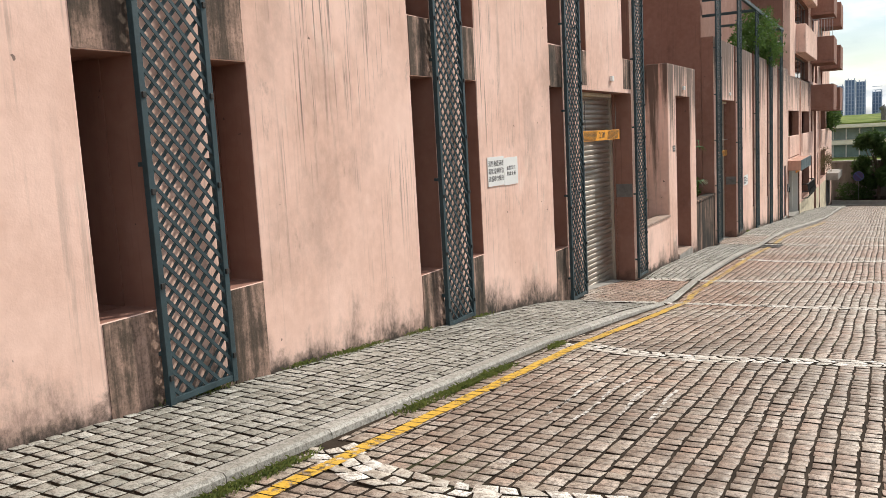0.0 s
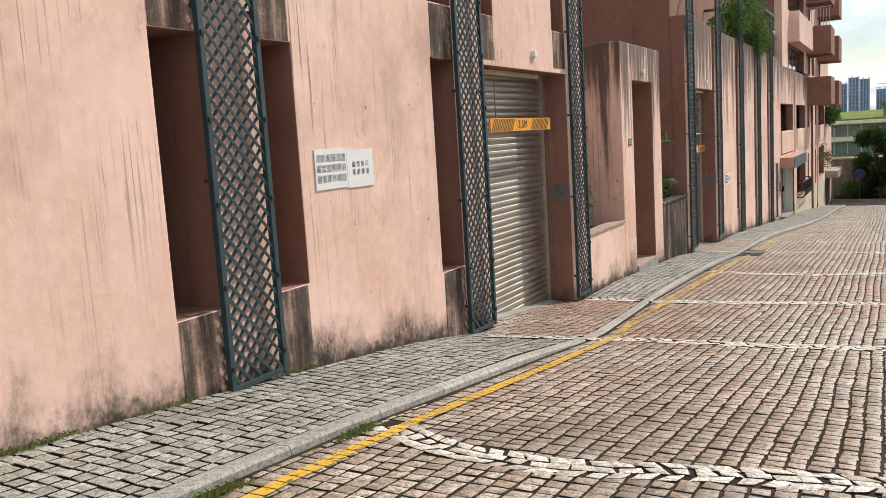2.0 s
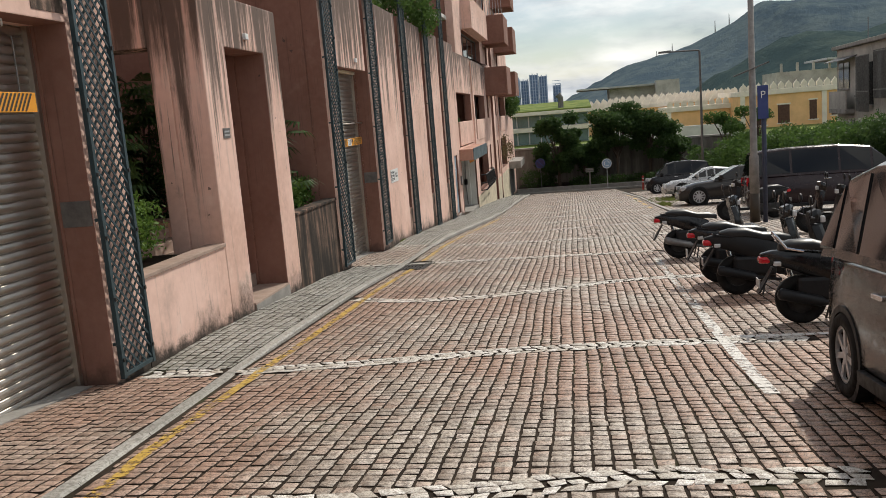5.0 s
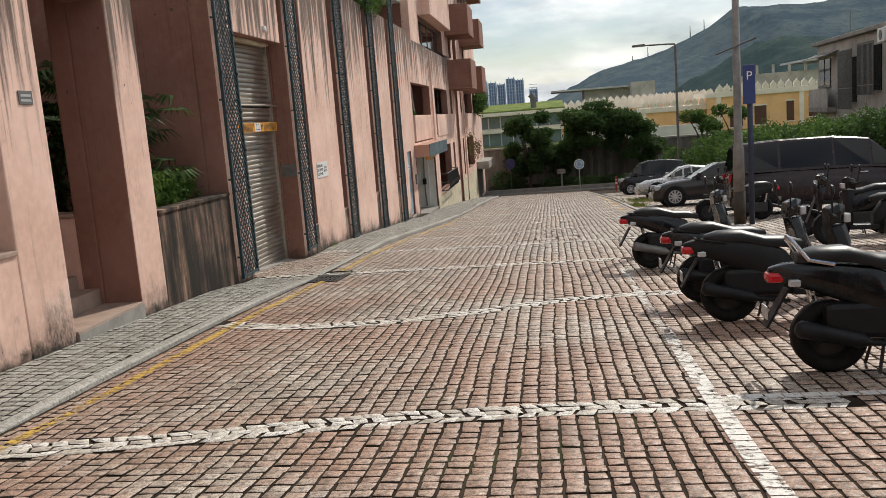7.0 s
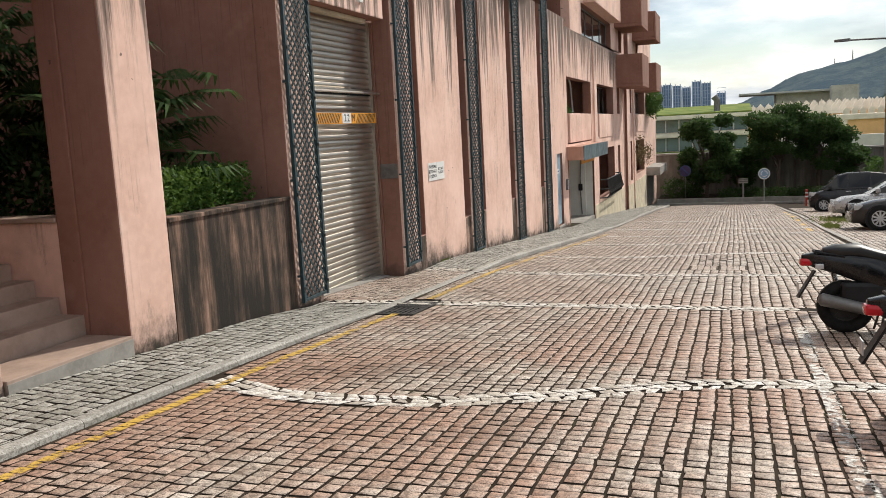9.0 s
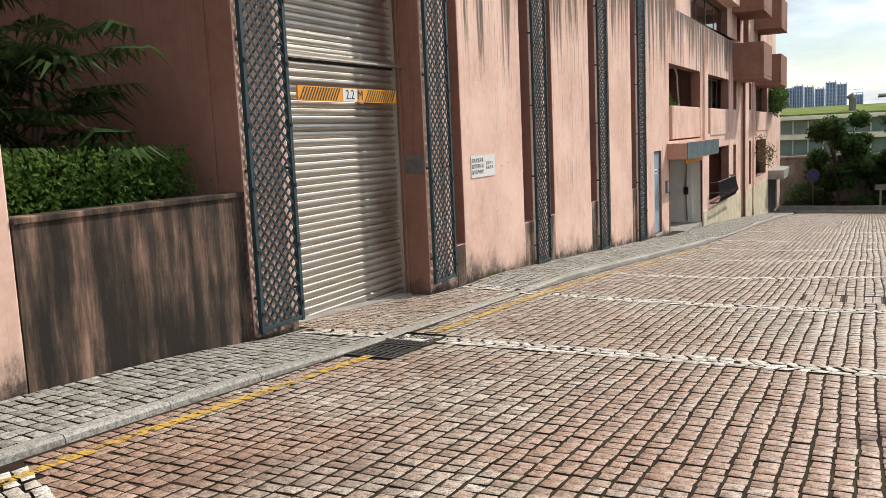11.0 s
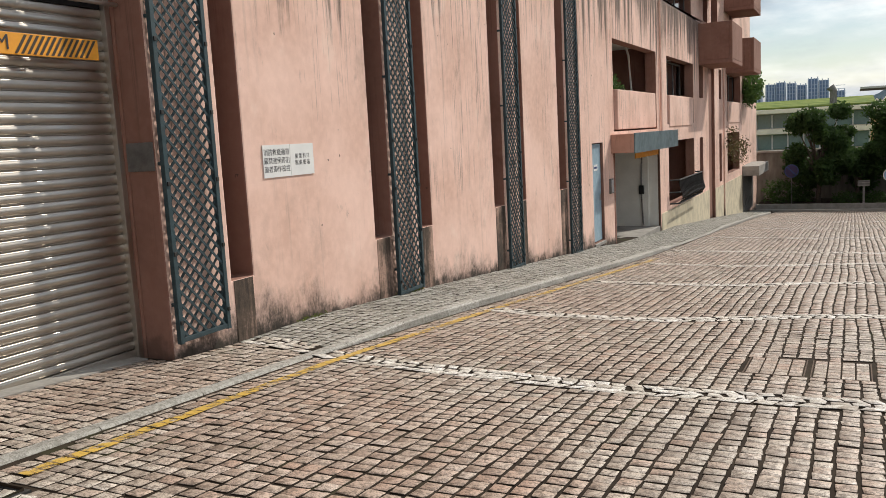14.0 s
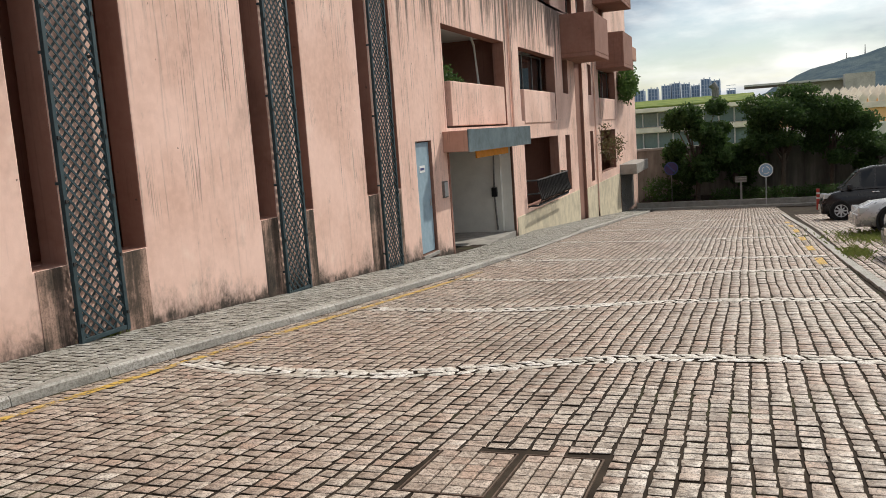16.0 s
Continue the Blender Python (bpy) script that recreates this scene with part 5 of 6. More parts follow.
for k in range(22):
    yy = 52.55 + k * .22
    part("bar", tube(bmesh.new(), [(F + .3, yy, -3.0), (F + .42, yy, -2.8), (F + .33, yy, -2.45), (F + .3, yy, -2.2)], .03, 5), M["iron"], guard)
shelf = thing("shop_canopy", "small grey concrete canopy at the end of the flats", "canopy")
part("slab", boxed(F - .05, F + .9, 73.3, 79, -3.4, -2.85, .02), M["concrete"], shelf)
sh = thing("roller_shutter", "grey slatted shutter at the end of the building", "shutter", "roller shutters")
for k in range(22):
    part("shutter_slat", boxed(F - .03, F + .0, 73.6, 79, -5.6 + k * .1, -5.52 + k * .1), M["steel_dark"], sh)
# rain pipes
for yy, z0, z1 in ((50.95, -.5, 3.6), (65.6, -5.0, 2.4)):
    p = thing("rain_pipe", "slim painted rain pipe down the facade", "pipe", "rain pipes")
    part("pipe", tube(bmesh.new(), [(F + .05, yy, z0), (F + .05, yy, z1)], .035, 8), M["pink"], p)


# ---- vehicles ----
def wheel(parent, at, axis, r, w, spokes=5, rim="alloy"):
    ax = Vector(axis)
    tyre_p = [(-w / 2, r * .68), (-w / 2, r * .92), (-w * .36, r), (w * .36, r), (w / 2, r * .92), (w / 2, r * .68), (-w / 2, r * .68)]
    wh = part("wheel", ring(bmesh.new(), at, axis, tyre_p, 24), M["rubber"], parent, "black rubber tyre", True)
    bm = bmesh.new()
    ring(bm, at, axis, [(w * .30, r * .69), (w * .42, r * .69), (w * .42, r * .60), (w * .30, r * .60), (w * .30, r * .69)], 24)
    q = ax.to_track_quat("Z", "Y").to_matrix().to_4x4()
    for k in range(spokes):
        m = Matrix.Translation(at) @ q @ Matrix.Rotation(k * math.tau / spokes, 4, "Z")
        box(bm, -r * .07, r * .07, 0, r * .62, w * .30, w * .40, 0, m)
    ring(bm, at, axis, [(-w * .2, r * .15), (w * .42, r * .15)], 12)
    part("rim", bm, M[rim], wh, "metal spoked rim")
    part("hub_well", ring(bmesh.new(), at, axis, [(-w * .3, r * .68), (w * .12, r * .68)], 24), M["iron"], wh, "dark well behind the spokes")


def car(name, label, L, Wd, H, profile, glass_prof, paint, at, wheels, r=.32, spokes=5, belt=.62, front_lamp=True, hood=None):
    """x forward, y left. profile: (x, top of lower body); glass_prof: (x, roof height) over the cabin."""
    t = thing(name, label, "car", "parked cars", at=at)
    half = Wd / 2
    secs = []
    for x, zt in profile:
        e = abs(x) / (L / 2)
        w = half * (1 - .16 * max(0, e - .72) / .28)
        secs.append([(x, -w * .93, .20), (x, -w, .34), (x, -w * 1.0, zt * .62 + .1), (x, -w * .955, zt - .05), (x, -w * .86, zt), (x, 0, zt + .025), (x, w * .86, zt), (x, w * .955, zt - .05), (x, w, zt * .62 + .1), (x, w, .34), (x, w * .93, .20)])
    body = part("body", loft(bmesh.new(), secs), M[paint], t, "", True)
    soft(body, .02, 2, 30)
    # cabin shell with its panes
    wb = half * .93
    st = [(x, zb, zt, wb - (wb - half * .76) * min(1, max(0, zt - zb) / .6)) for x, zb, zt in glass_prof]
    secs = [[(x, -wb, zb - .03), (x, -w, zt - .035), (x, -w * .9, zt), (x, 0, zt + .022), (x, w * .9, zt), (x, w, zt - .035), (x, wb, zb - .03)] for x, zb, zt, w in st]
    soft(part("cabin", loft(bmesh.new(), secs), M[paint], t), .025, 2, 25)

    def pane(corners, push, name):
        outer = [Vector(c) for c in corners]
        part(name, loft(bmesh.new(), [[tuple(c + push) for c in outer], [tuple(c - push * 2) for c in outer]]), M["glass"], t, "dark tinted glass")

    for i in range(len(st) - 1):
        (xa, ba, ta, wa), (xc, bc, tc, wc) = st[i], st[i + 1]
        for sd in (-1, 1):
            cs = []
            for x, lo, top, w, up in ((xa + .035, ba, ta, wa, 0), (xc - .035, bc, tc, wc, 0), (xc - .035, bc, tc, wc, 1), (xa + .035, ba, ta, wa, 1)):
                f = up * max(.02, top - lo - .13) + .045 if top - lo > .12 else .045 + .03 * up
                cs.append((x, sd * (wb - (wb - w) * min(1, f / max(.3, top - lo))), lo + f))
            pane(cs, Vector((0, sd * .008, .002)), "side_window")
    for (xa, ba, ta, wa), (xc, bc, tc, wc), name in ((st[0], st[1], "rear_window"), (st[-1], st[-2], "windscreen")):
        p, q_ = Vector((xa, 0, ba)).lerp(Vector((xc, 0, tc)), .08), Vector((xa, 0, ba)).lerp(Vector((xc, 0, tc)), .88)
        up = Vector((-(q_.z - p.z), 0, q_.x - p.x)).normalized()
        if up.z < 0:
            up = -up
        pane([(p.x, -wa * .88, p.z), (p.x, wa * .88, p.z), (q_.x, wc * .88, q_.z), (q_.x, -wc * .88, q_.z)], up * .016, name)
    for s in (-1, 1):
        # mirror and handles
        mx = glass_prof[-1][0] - .25
        part("mirror", boxed(mx - .08, mx + .06, s * (half + .02) - .10, s * (half + .02) + .10, belt + .32, belt + .48, .03), M[paint], t)
        for hx in (mx - .75, mx - 1.75):
            part("door_handle", boxed(hx - .1, hx + .1, s * half - .02, s * half + .025, belt + .20, belt + .235, .008), M["chrome"], t)
        for x in (profile[0][0] + .14, profile[-1][0] - .16):
            zz = [p[1] for p in profile if abs(p[0] - x) < .6][0]
            if x < 0:
                x0 = profile[0][0]
                part("tail_light", boxed(x0 - .02, x0 + .06, s * half * .70 - .08, s * half * .70 + .08, belt + .10, belt + .36, .03), M["red_lens"], t, "red tail light")
            else:
                part("headlight", boxed(x - .10, x + .12, s * half * .80 - .06, s * half * .80 + .05, zz - .26, zz - .10, .03), M["clear_lens"], t, "clear headlight")
        for wx in wheels:
            part("wheel_arch", ring(bmesh.new(), (wx, s * (half - .10), r), (0, s, 0), [(-.02, r * 1.15), (.108, r * 1.15), (.108, r * 1.0), (-.02, r * 1.0), (-.02, r * 1.15)], 28), M["black_plastic"], t)
            wheel(t, (wx, s * (half - .085), r), (0, s, 0), r, .21, spokes)
        part("side_sill", boxed(wheels[0] + r * 1.2, wheels[1] - r * 1.2, s * half - .04, s * half + .012, .2, .30, .01), M["black_plastic"], t)
    part("bumper", boxed(profile[0][0] - .03, profile[0][0] + .12, -half * .8, half * .8, .24, .50, .04), M[paint], t)
    part("bumper", boxed(profile[-1][0] - .12, profile[-1][0] + .03, -half * .8, half * .8, .24, .50, .04), M[paint], t)
    part("plate", boxed(profile[-1][0] + .03, profile[-1][0] + .042, -.22, .22, .40, .52, .004), M["board_white"], t)
    part("plate", boxed(profile[0][0] - .042, profile[0][0] - .03, -.22, .22, .40, .52, .004), M["board_white"], t)
    return t


def place(x, y, heading, tilt=True):
    """On the slope, nose towards heading (degrees from +x)."""
    h = radians(heading)
    dx, dy = math.cos(h), math.sin(h)
    sl = (gz(y + .8) - gz(y - .8)) / 1.6
    pitch = -math.atan(sl * dy)
    roll = math.atan(sl * dx)
    return Matrix.Translation((x, y, gz(y) + .0)) @ Matrix.Rotation(h, 4, "Z") @ Matrix.Rotation(pitch, 4, "Y") @ Matrix.Rotation(roll, 4, "X")


mpv = [(-2.28, .62), (-2.22, .95), (-2.1, 1.06), (-1.3, 1.08), (0, 1.06), (1.0, 1.03), (1.7, .95), (2.1, .78), (2.25, .56)]
mpv_g = [(-2.16, 1.05, 1.07), (-1.78, 1.07, 1.70), (-1.2, 1.07, 1.79), (-.2, 1.06, 1.82), (.55, 1.05, 1.74), (1.4, 1.01, 1.03)]
car("minivan", "dark grey people carrier parked along the street", 4.5, 1.76, 1.82, mpv, mpv_g, "car_grey", place(3.22, 13.70, -90), (-1.38, 1.36), .33, 7, .66)
van = [(-2.4, .95), (-2.3, 1.12), (-1, 1.12), (.8, 1.1), (1.6, 1.04), (2.2, .86), (2.4, .62)]
van_g = [(-2.36, 1.12, 1.14), (-2.2, 1.12, 1.84), (-1.2, 1.12, 1.90), (.1, 1.12, 1.90), (.95, 1.10, 1.80), (1.75, 1.05, 1.07)]
car("van", "black boxy passenger van parked side on", 4.8, 1.8, 1.9, van, van_g, "car_maroon", place(7.85, 34.62, -4), (-1.85, 1.35), .34, 6, .74)
sed = [(-2.3, .80), (-2.15, .98), (-1.5, 1.02), (0, .96), (.9, .92), (1.7, .84), (2.2, .70), (2.32, .52)]
sed_g = [(-2.0, .98, 1.0), (-1.3, 1.0, 1.36), (-.6, .97, 1.44), (.1, .96, 1.42), (1.05, .91, .93)]
car("sedan", "dark grey saloon car nosing towards the street", 4.6, 1.8, 1.44, sed, sed_g, "car_grey", place(6.72, 42.53, 180), (-1.2, 1.62), .34, 10, .64)
coupe = [(-2.1, .72), (-1.95, .88), (-1.2, .90), (0, .86), (.9, .84), (1.7, .76), (2.0, .62), (2.12, .48)]
coupe_g = [(-1.5, .88, .9), (-.8, .9, 1.24), (-.1, .88, 1.33), (.25, .86, 1.28), (.95, .83, .85)]
car("coupe", "silver coupe with pale roof in the parking row", 4.2, 1.75, 1.33, coupe, coupe_g, "car_silver", place(6.63, 48.80, 180), (-1.3, 1.35), .33, 6, .58)
hat = [(-1.75, .85), (-1.65, 1.0), (-.8, 1.02), (.4, 1.0), (1.1, .96), (1.55, .84), (1.75, .60)]
hat_g = [(-1.7, 1.0, 1.02), (-1.5, 1.02, 1.62), (-.7, 1.02, 1.72), (.2, 1.01, 1.70), (.62, 1.0, 1.60), (1.2, .96, .98)]
car("hatchback", "tall black hatchback at the end of the parking row", 3.5, 1.62, 1.72, hat, hat_g, "car_black", place(6.14, 56.75, 180), (-1.15, 1.2), .30, 8, .66)


def scooter(at, label, paint="black_gloss", tall=1.0, rack=False, heat=False):
    """x forward; rear wheel at the origin's x = 0."""
    t = thing("scooter", label, "scooter", "parked scooters", at=at)
    r = .27
    for x, rr in ((0, r), (1.28, r * 1.02)):
        tp = [(-.06, rr * .58), (-.07, rr * .84), (-.045, rr), (.045, rr), (.07, rr * .84), (.06, rr * .58), (-.06, rr * .58)]
        wh = part("wheel", ring(bmesh.new(), (x, 0, rr), (0, 1, 0), tp, 22), M["rubber"], t, "black tyre", True)
        bm = bmesh.new()
        ring(bm, (x, 0, rr), (0, 1, 0), [(-.03, rr * .63), (.03, rr * .63), (.03, rr * .54), (-.03, rr * .54), (-.03, rr * .63)], 22)
        for k in range(5):
            box(bm, -.02, .02, 0, rr * .58, -.02, .02, 0, Matrix.Translation((x, 0, rr)) @ Matrix.Rotation(radians(90), 4, "X") @ Matrix.Rotation(k * math.tau / 5, 4, "Z"))
        ring(bm, (x, 0, rr), (0, 1, 0), [(-.06, .05), (.06, .05)], 10)
        if rr > 0:
            ring(bm, (x, 0, rr), (0, 1, 0), [(-.012, rr * .6), (.012, rr * .6)], 18)
        part("rim", bm, M["iron"], wh, "dark cast rim")
    # tail body
    secs = []
    for x, zb, zt, w in ((-.42, .73, .80, .045), (-.30, .67, .83, .09), (-.12, .62, .83, .125), (.08, .54, .81, .15), (.3, .36, .78, .165), (.52, .27, .70, .16), (.66, .26, .50, .14)):
        secs.append([(x, -w * .7, zb), (x, -w, (zb + zt) / 2), (x, -w * .8, zt), (x, w * .8, zt), (x, w, (zb + zt) / 2), (x, w * .7, zb)])
    soft(part("tail_fairing", loft(bmesh.new(), secs), M[paint], t, "", True), .015)
    # seat
    secs = []
    for x, z, w, h in ((-.22, .84, .07, .03), (-.1, .85, .12, .055), (.12, .85, .14, .06), (.26, .815, .14, .05), (.34, .79, .14, .05), (.55, .775, .13, .055), (.70, .75, .08, .03)):
        z *= tall
        secs.append([(x, -w, z - .05), (x, -w, z + h * .4), (x, -w * .6, z + h), (x, w * .6, z + h), (x, w, z + h * .4), (x, w, z - .05)])
    soft(part("seat", loft(bmesh.new(), secs), M["seat_vinyl"], t, "black vinyl seat", True), .012)
    # footboard, legshield, front fairing
    part("footboard", boxed(.58, 1.02, -.15, .15, .26, .34, .02), M["black_plastic"], t)
    secs = []
    for x, z, w in ((1.0, .28, .14), (1.06, .5, .19), (1.02, .75, .20), (.98, .90, .15)):
        secs.append([(x - .05, -w, z), (x + .05, -w * .8, z + .01), (x + .12, 0, z + .02), (x + .05, w * .8, z + .01), (x - .05, w, z), (x - .02, 0, z)])
    soft(part("leg_shield", loft(bmesh.new(), secs), M[paint], t, "", True), .01)
    part("front_mudguard", loft(bmesh.new(), [[(1.28 + .30 * math.cos(a), -.07, .27 + .30 * math.sin(a)), (1.28 + .315 * math.cos(a), 0, .27 + .315 * math.sin(a)), (1.28 + .30 * math.cos(a), .07, .27 + .30 * math.sin(a)), (1.28 + .29 * math.cos(a), 0, .27 + .29 * math.sin(a))] for a in (.2, .6, 1.0, 1.4, 1.8, 2.2)]), M[paint], t)
    part("fork", tube(bmesh.new(), [(1.28, .09, .26), (1.10, .07, .72)], .022, 6), M["steel_dark"], t)
    part("fork", tube(bmesh.new(), [(1.28, -.09, .26), (1.10, -.07, .72)], .022, 6), M["steel_dark"], t)
    soft(part("handlebar_cowl", loft(bmesh.new(), [[(.92, -w, z), (1.02, -w * .8, z + .05), (1.10, 0, z + .02), (1.02, w * .8, z + .05), (.92, w, z)] for w, z in ((.13, .90), (.17, 1.0), (.10, 1.07))]), M[paint], t), .01)
    part("handlebar", tube(bmesh.new(), [(.88, -.34, 1.03), (.97, -.15, 1.0), (.97, .15, 1.0), (.88, .34, 1.03)], .016, 8), M["black_plastic"], t)
    part("headlight", boxed(1.06, 1.13, -.08, .08, .93, 1.02, .02), M["clear_lens"], t, "clear headlight")
    for s in (-1, 1):
        part("mirror_stalk", tube(bmesh.new(), [(.92, s * .24, 1.03), (.90, s * .30, 1.22)], .008, 6), M["black_plastic"], t)
        part("mirror", ring(bmesh.new(), (.90, s * .31, 1.25), (1, 0, 0), [(-.02, .04), (-.012, .065), (.008, .06), (.02, .03)], 14), M["black_plastic"], t, "round mirror")
        part("indicator", boxed(-.30, -.22, s * .12 - .03, s * .12 + .03, .67, .72, .012), M["clear_lens"], t)
    part("tail_light", boxed(-.44, -.32, -.075, .075, .69, .77, .03), M["red_lens"], t, "red tail light")
    bm = bmesh.new()
    loft(bm, [[(-.30, -.07, .64), (-.30, .07, .64), (-.28, .07, .64), (-.28, -.07, .64)], [(-.46, -.08, .36), (-.46, .08, .36), (-.44, .08, .36), (-.44, -.08, .36)]])
    part("rear_mudguard", bm, M["black_plastic"], t)
    part("plate", boxed(-.435, -.425, -.085, .085, .40, .50, .003, Matrix.Translation((-.02, 0, .02))), M["alloy"], t)
    # engine, exhaust, stand, shock
    soft(part("engine_case", boxed(-.10, .52, .075, .19, .18, .42), M["iron"], t), .03)
    part("exhaust", tube(bmesh.new(), [(.55, -.10, .20), (.25, -.14, .24), (.18, -.15, .26), (-.24, -.17, .36), (-.27, -.17, .37)], [.02, .025, .06, .066, .04], 12), M["steel_dark"] if heat else M["black_plastic"], t, "", True)
    soft(part("engine_case", boxed(-.06, .50, -.15, -.04, .26, .54), M["black_plastic"], t), .05)
    part("shock", tube(bmesh.new(), [(-.02, .12, .28), (-.10, .12, .62)], .028, 8), M["chrome"], t)
    part("stand", tube(bmesh.new(), [(.36, .1, .28), (.30, .16, .01)], .013, 6), M["iron"], t)
    part("stand", tube(bmesh.new(), [(.36, -.1, .28), (.30, -.16, .01)], .013, 6), M["iron"], t)
    part("frame", tube(bmesh.new(), [(.1, 0, .45), (.6, 0, .30), (1.0, 0, .33), (1.08, 0, .8)], .04, 8), M["black_plastic"], t)
    if rack:
        bm = bmesh.new()
        tube(bm, [(.02, -.13, .82), (-.16, -.13, .86), (-.26, -.11, 1.0), (-.28, 0, 1.03), (-.26, .11, 1.0), (-.16, .13, .86), (.02, .13, .82)], .016, 6)
        tube(bm, [(-.16, -.13, .86), (-.16, .13, .86)], .012, 6)
        part("grab_rail", bm, M["chrome"], t, "chrome grab rail")
    else:
        bm = bmesh.new()
        tube(bm, [(-.02, -.12, .79), (-.30, -.10, .84), (-.30, .10, .84), (-.02, .12, .79)], .012, 6)
        part("grab_rail", bm, M["black_plastic"], t)
    return t


scooter(place(2.24, 24.45, 2), "black scooter with red tail light parked tail to the street", heat=True)
scooter(place(2.44, 21.35, 0), "black scooter with long seat in the parked row")
scooter(place(2.50, 20.2, -3), "dusty black scooter with grab rail in the parked row", "black_plastic", 1.0)
scooter(place(2.80, 18.15, -2), "large black scooter with chrome grab rail and red tail light", "black_gloss", 1.04, True)
scooter(place(6.7, 27.6, 168), "black scooter facing the street beside the post", "black_gloss")
scooter(place(6.6, 25.9, 172), "dark scooter facing the street with round mirrors", "black_plastic")
scooter(place(5.8, 32.6, 186), "black scooter standing in front of the van", "black_plastic")

# ---- posts and signs ----
post = thing("lamp_post", "tapered grey lamp post with a black painted foot", "lamp post")
px, py = 5.06, 31.5
zb = gz(py)
part("pole", tube(bmesh.new(), [(px, py, zb + .75), (px, py, zb + 1.72), (px, py, zb + 1.78), (px, py, zb + 8.5)], [.125, .12, .092, .055], 14), M["pole_grey"], post, "", True)
part("foot", tube(bmesh.new(), [(px, py, zb - .05), (px, py, zb + .75)], .13, 14), M["black_paint"], post, "black painted foot", True)
part("arm", tube(bmesh.new(), [(px - .48, py - .12, zb + 3.82), (px + .4, py - .1, zb + 4.12)], .02, 6), M["steel_dark"], post)
psg = thing("parking_sign", "dark blue post with a parking sign", "sign")
part("post", tube(bmesh.new(), [(px + .20, py - .3, zb - .05), (px + .20, py - .3, zb + 3.55)], .06, 10), M["pole_blue"], psg, "", True)
part("panel", boxed(px + .04, px + .30, py - .40, py - .365, zb + 2.70, zb + 3.54, .006), M["sign_navy"], psg)
letters("P", .26, M["board_white"], psg, Matrix.Translation((px + .17, py - .404, zb + 3.30)) @ Matrix.Rotation(radians(90), 4, "X"))

lamp = thing("street_lamp", "slim dark street lamp with a single arm", "street lamp")
lx, ly = 8.6, 64.0
part("pole", tube(bmesh.new(), [(lx, ly, gz(ly)), (lx, ly, 3.70), (lx - .05, ly, 3.78), (lx - .3, ly, 3.80), (lx - 2.0, ly, 3.84)], [.09, .065, .055, .05, .045], 8), M["steel_dark"], lamp)
part("lantern", loft(bmesh.new(), [[(lx - 1.75 - d, ly - w, 3.93 - .04 * d), (lx - 1.75 - d, ly + w, 3.93 - .04 * d), (lx - 1.75 - d, ly + w, 3.78), (lx - 1.75 - d, ly - w, 3.78)] for d, w in ((0, .08), (.2, .15), (.6, .14), (.75, .05))]), M["steel_dark"], lamp)


def disc_sign(x, y, z, r, label, face, ringm, pole_h, pole_m="alloy"):
    t = thing("road_sign", label, "sign")
    part("pole", tube(bmesh.new(), [(x, y, gz(y) - .05), (x, y, z + r * .8)], .035, 8), M[pole_m], t)
    part("disc", ring(bmesh.new(), (x, y - .05, z), (0, -1, 0), [(-.01, r), (.01, r)], 28), M[face], t)
    part("border", ring(bmesh.new(), (x, y - .062, z), (0, -1, 0), [(0, r), (.006, r), (.006, r * .86), (0, r * .86), (0, r)], 28), M[ringm], t)
    return t


rb = disc_sign(3.15, 78.4, -3.85, .40, "round pale blue roundabout sign on a slim post", "sign_blue", "board_white", 2)
for k in range(3):
    a0 = k * math.tau / 3
    bm = bmesh.new()
    pts = [(3.15 + .2 * math.cos(a0 + j * .3), 78.33, -3.85 + .2 * math.sin(a0 + j * .3)) for j in range(6)]
    tube(bm, pts, .03, 6)
    part("arrow", bm, M["board_white"], rb)
# face, border and slash are coloured dark to carry the sign's shade
np_ = disc_sign(-2.3, 80.5, -3.6, .42, "round no-parking sign with its shade put into dark colours", "sign_purple", "sign_navy", 2, "steel_dark")
bm = bmesh.new()
box(bm, -.36, .36, -.02, .0, -.05, .05, 0, Matrix.Translation((-2.3, 80.43, -3.6)) @ Matrix.Rotation(radians(45), 4, "Y"))
part("slash", bm, M["sign_navy"], np_)
bd = thing("small_board", "small white board on a short post in the bed", "sign")
part("board", boxed(1.45, 2.1, 79.9, 79.94, -4.6, -4.25, .006), M["concrete"], bd)
part("post", boxed(1.72, 1.84, 79.94, 80.0, -6.1, -4.4), M["concrete"], bd)
for k in range(2):
    part("text_bar", boxed(1.45, 2.1, 79.893, 79.898, -4.5 + k * .14, -4.43 + k * .14), M["steel_dark"], bd)
bo = thing("bollard", "slim orange and white flexible bollard", "bollard")
part("post", tube(bmesh.new(), [(5.1, 67.5, gz(67.5)), (5.1, 67.5, gz(67.5) + .95)], .07, 10), M["red_paint"], bo)
for k in range(2):
    part("band", tube(bmesh.new(), [(5.1, 67.5, gz(67.5) + .5 + k * .22), (5.1, 67.5, gz(67.5) + .58 + k * .22)], .073, 10), M["board_white"], bo)
disc_sign(13.0, 70.0, -2.6, .36, "back of a round grey traffic sign among the shrubs", "alloy", "alloy", 2)

# ---- far end of the street ----
xkerb = thing("cross_kerb", "dark kerb and low planting bed wall at the foot of the slope", "kerb", kind="structure")
part("kerb", boxed(-4.3, 9.5, 77.0, 77.25, -6.3, -5.70, .02), M["concrete"], xkerb)
part("bed_wall", boxed(-4.3, 12, 79.0, 79.2, -6.4, -5.55, .02), M["concrete"], xkerb)
part("bed", boxed(-4.3, 12, 79.2, 84, -6.4, -5.65), M["soil"], xkerb)
rw = thing("retaining_wall", "tall stained concrete retaining wall behind the trees", "wall", kind="structure")
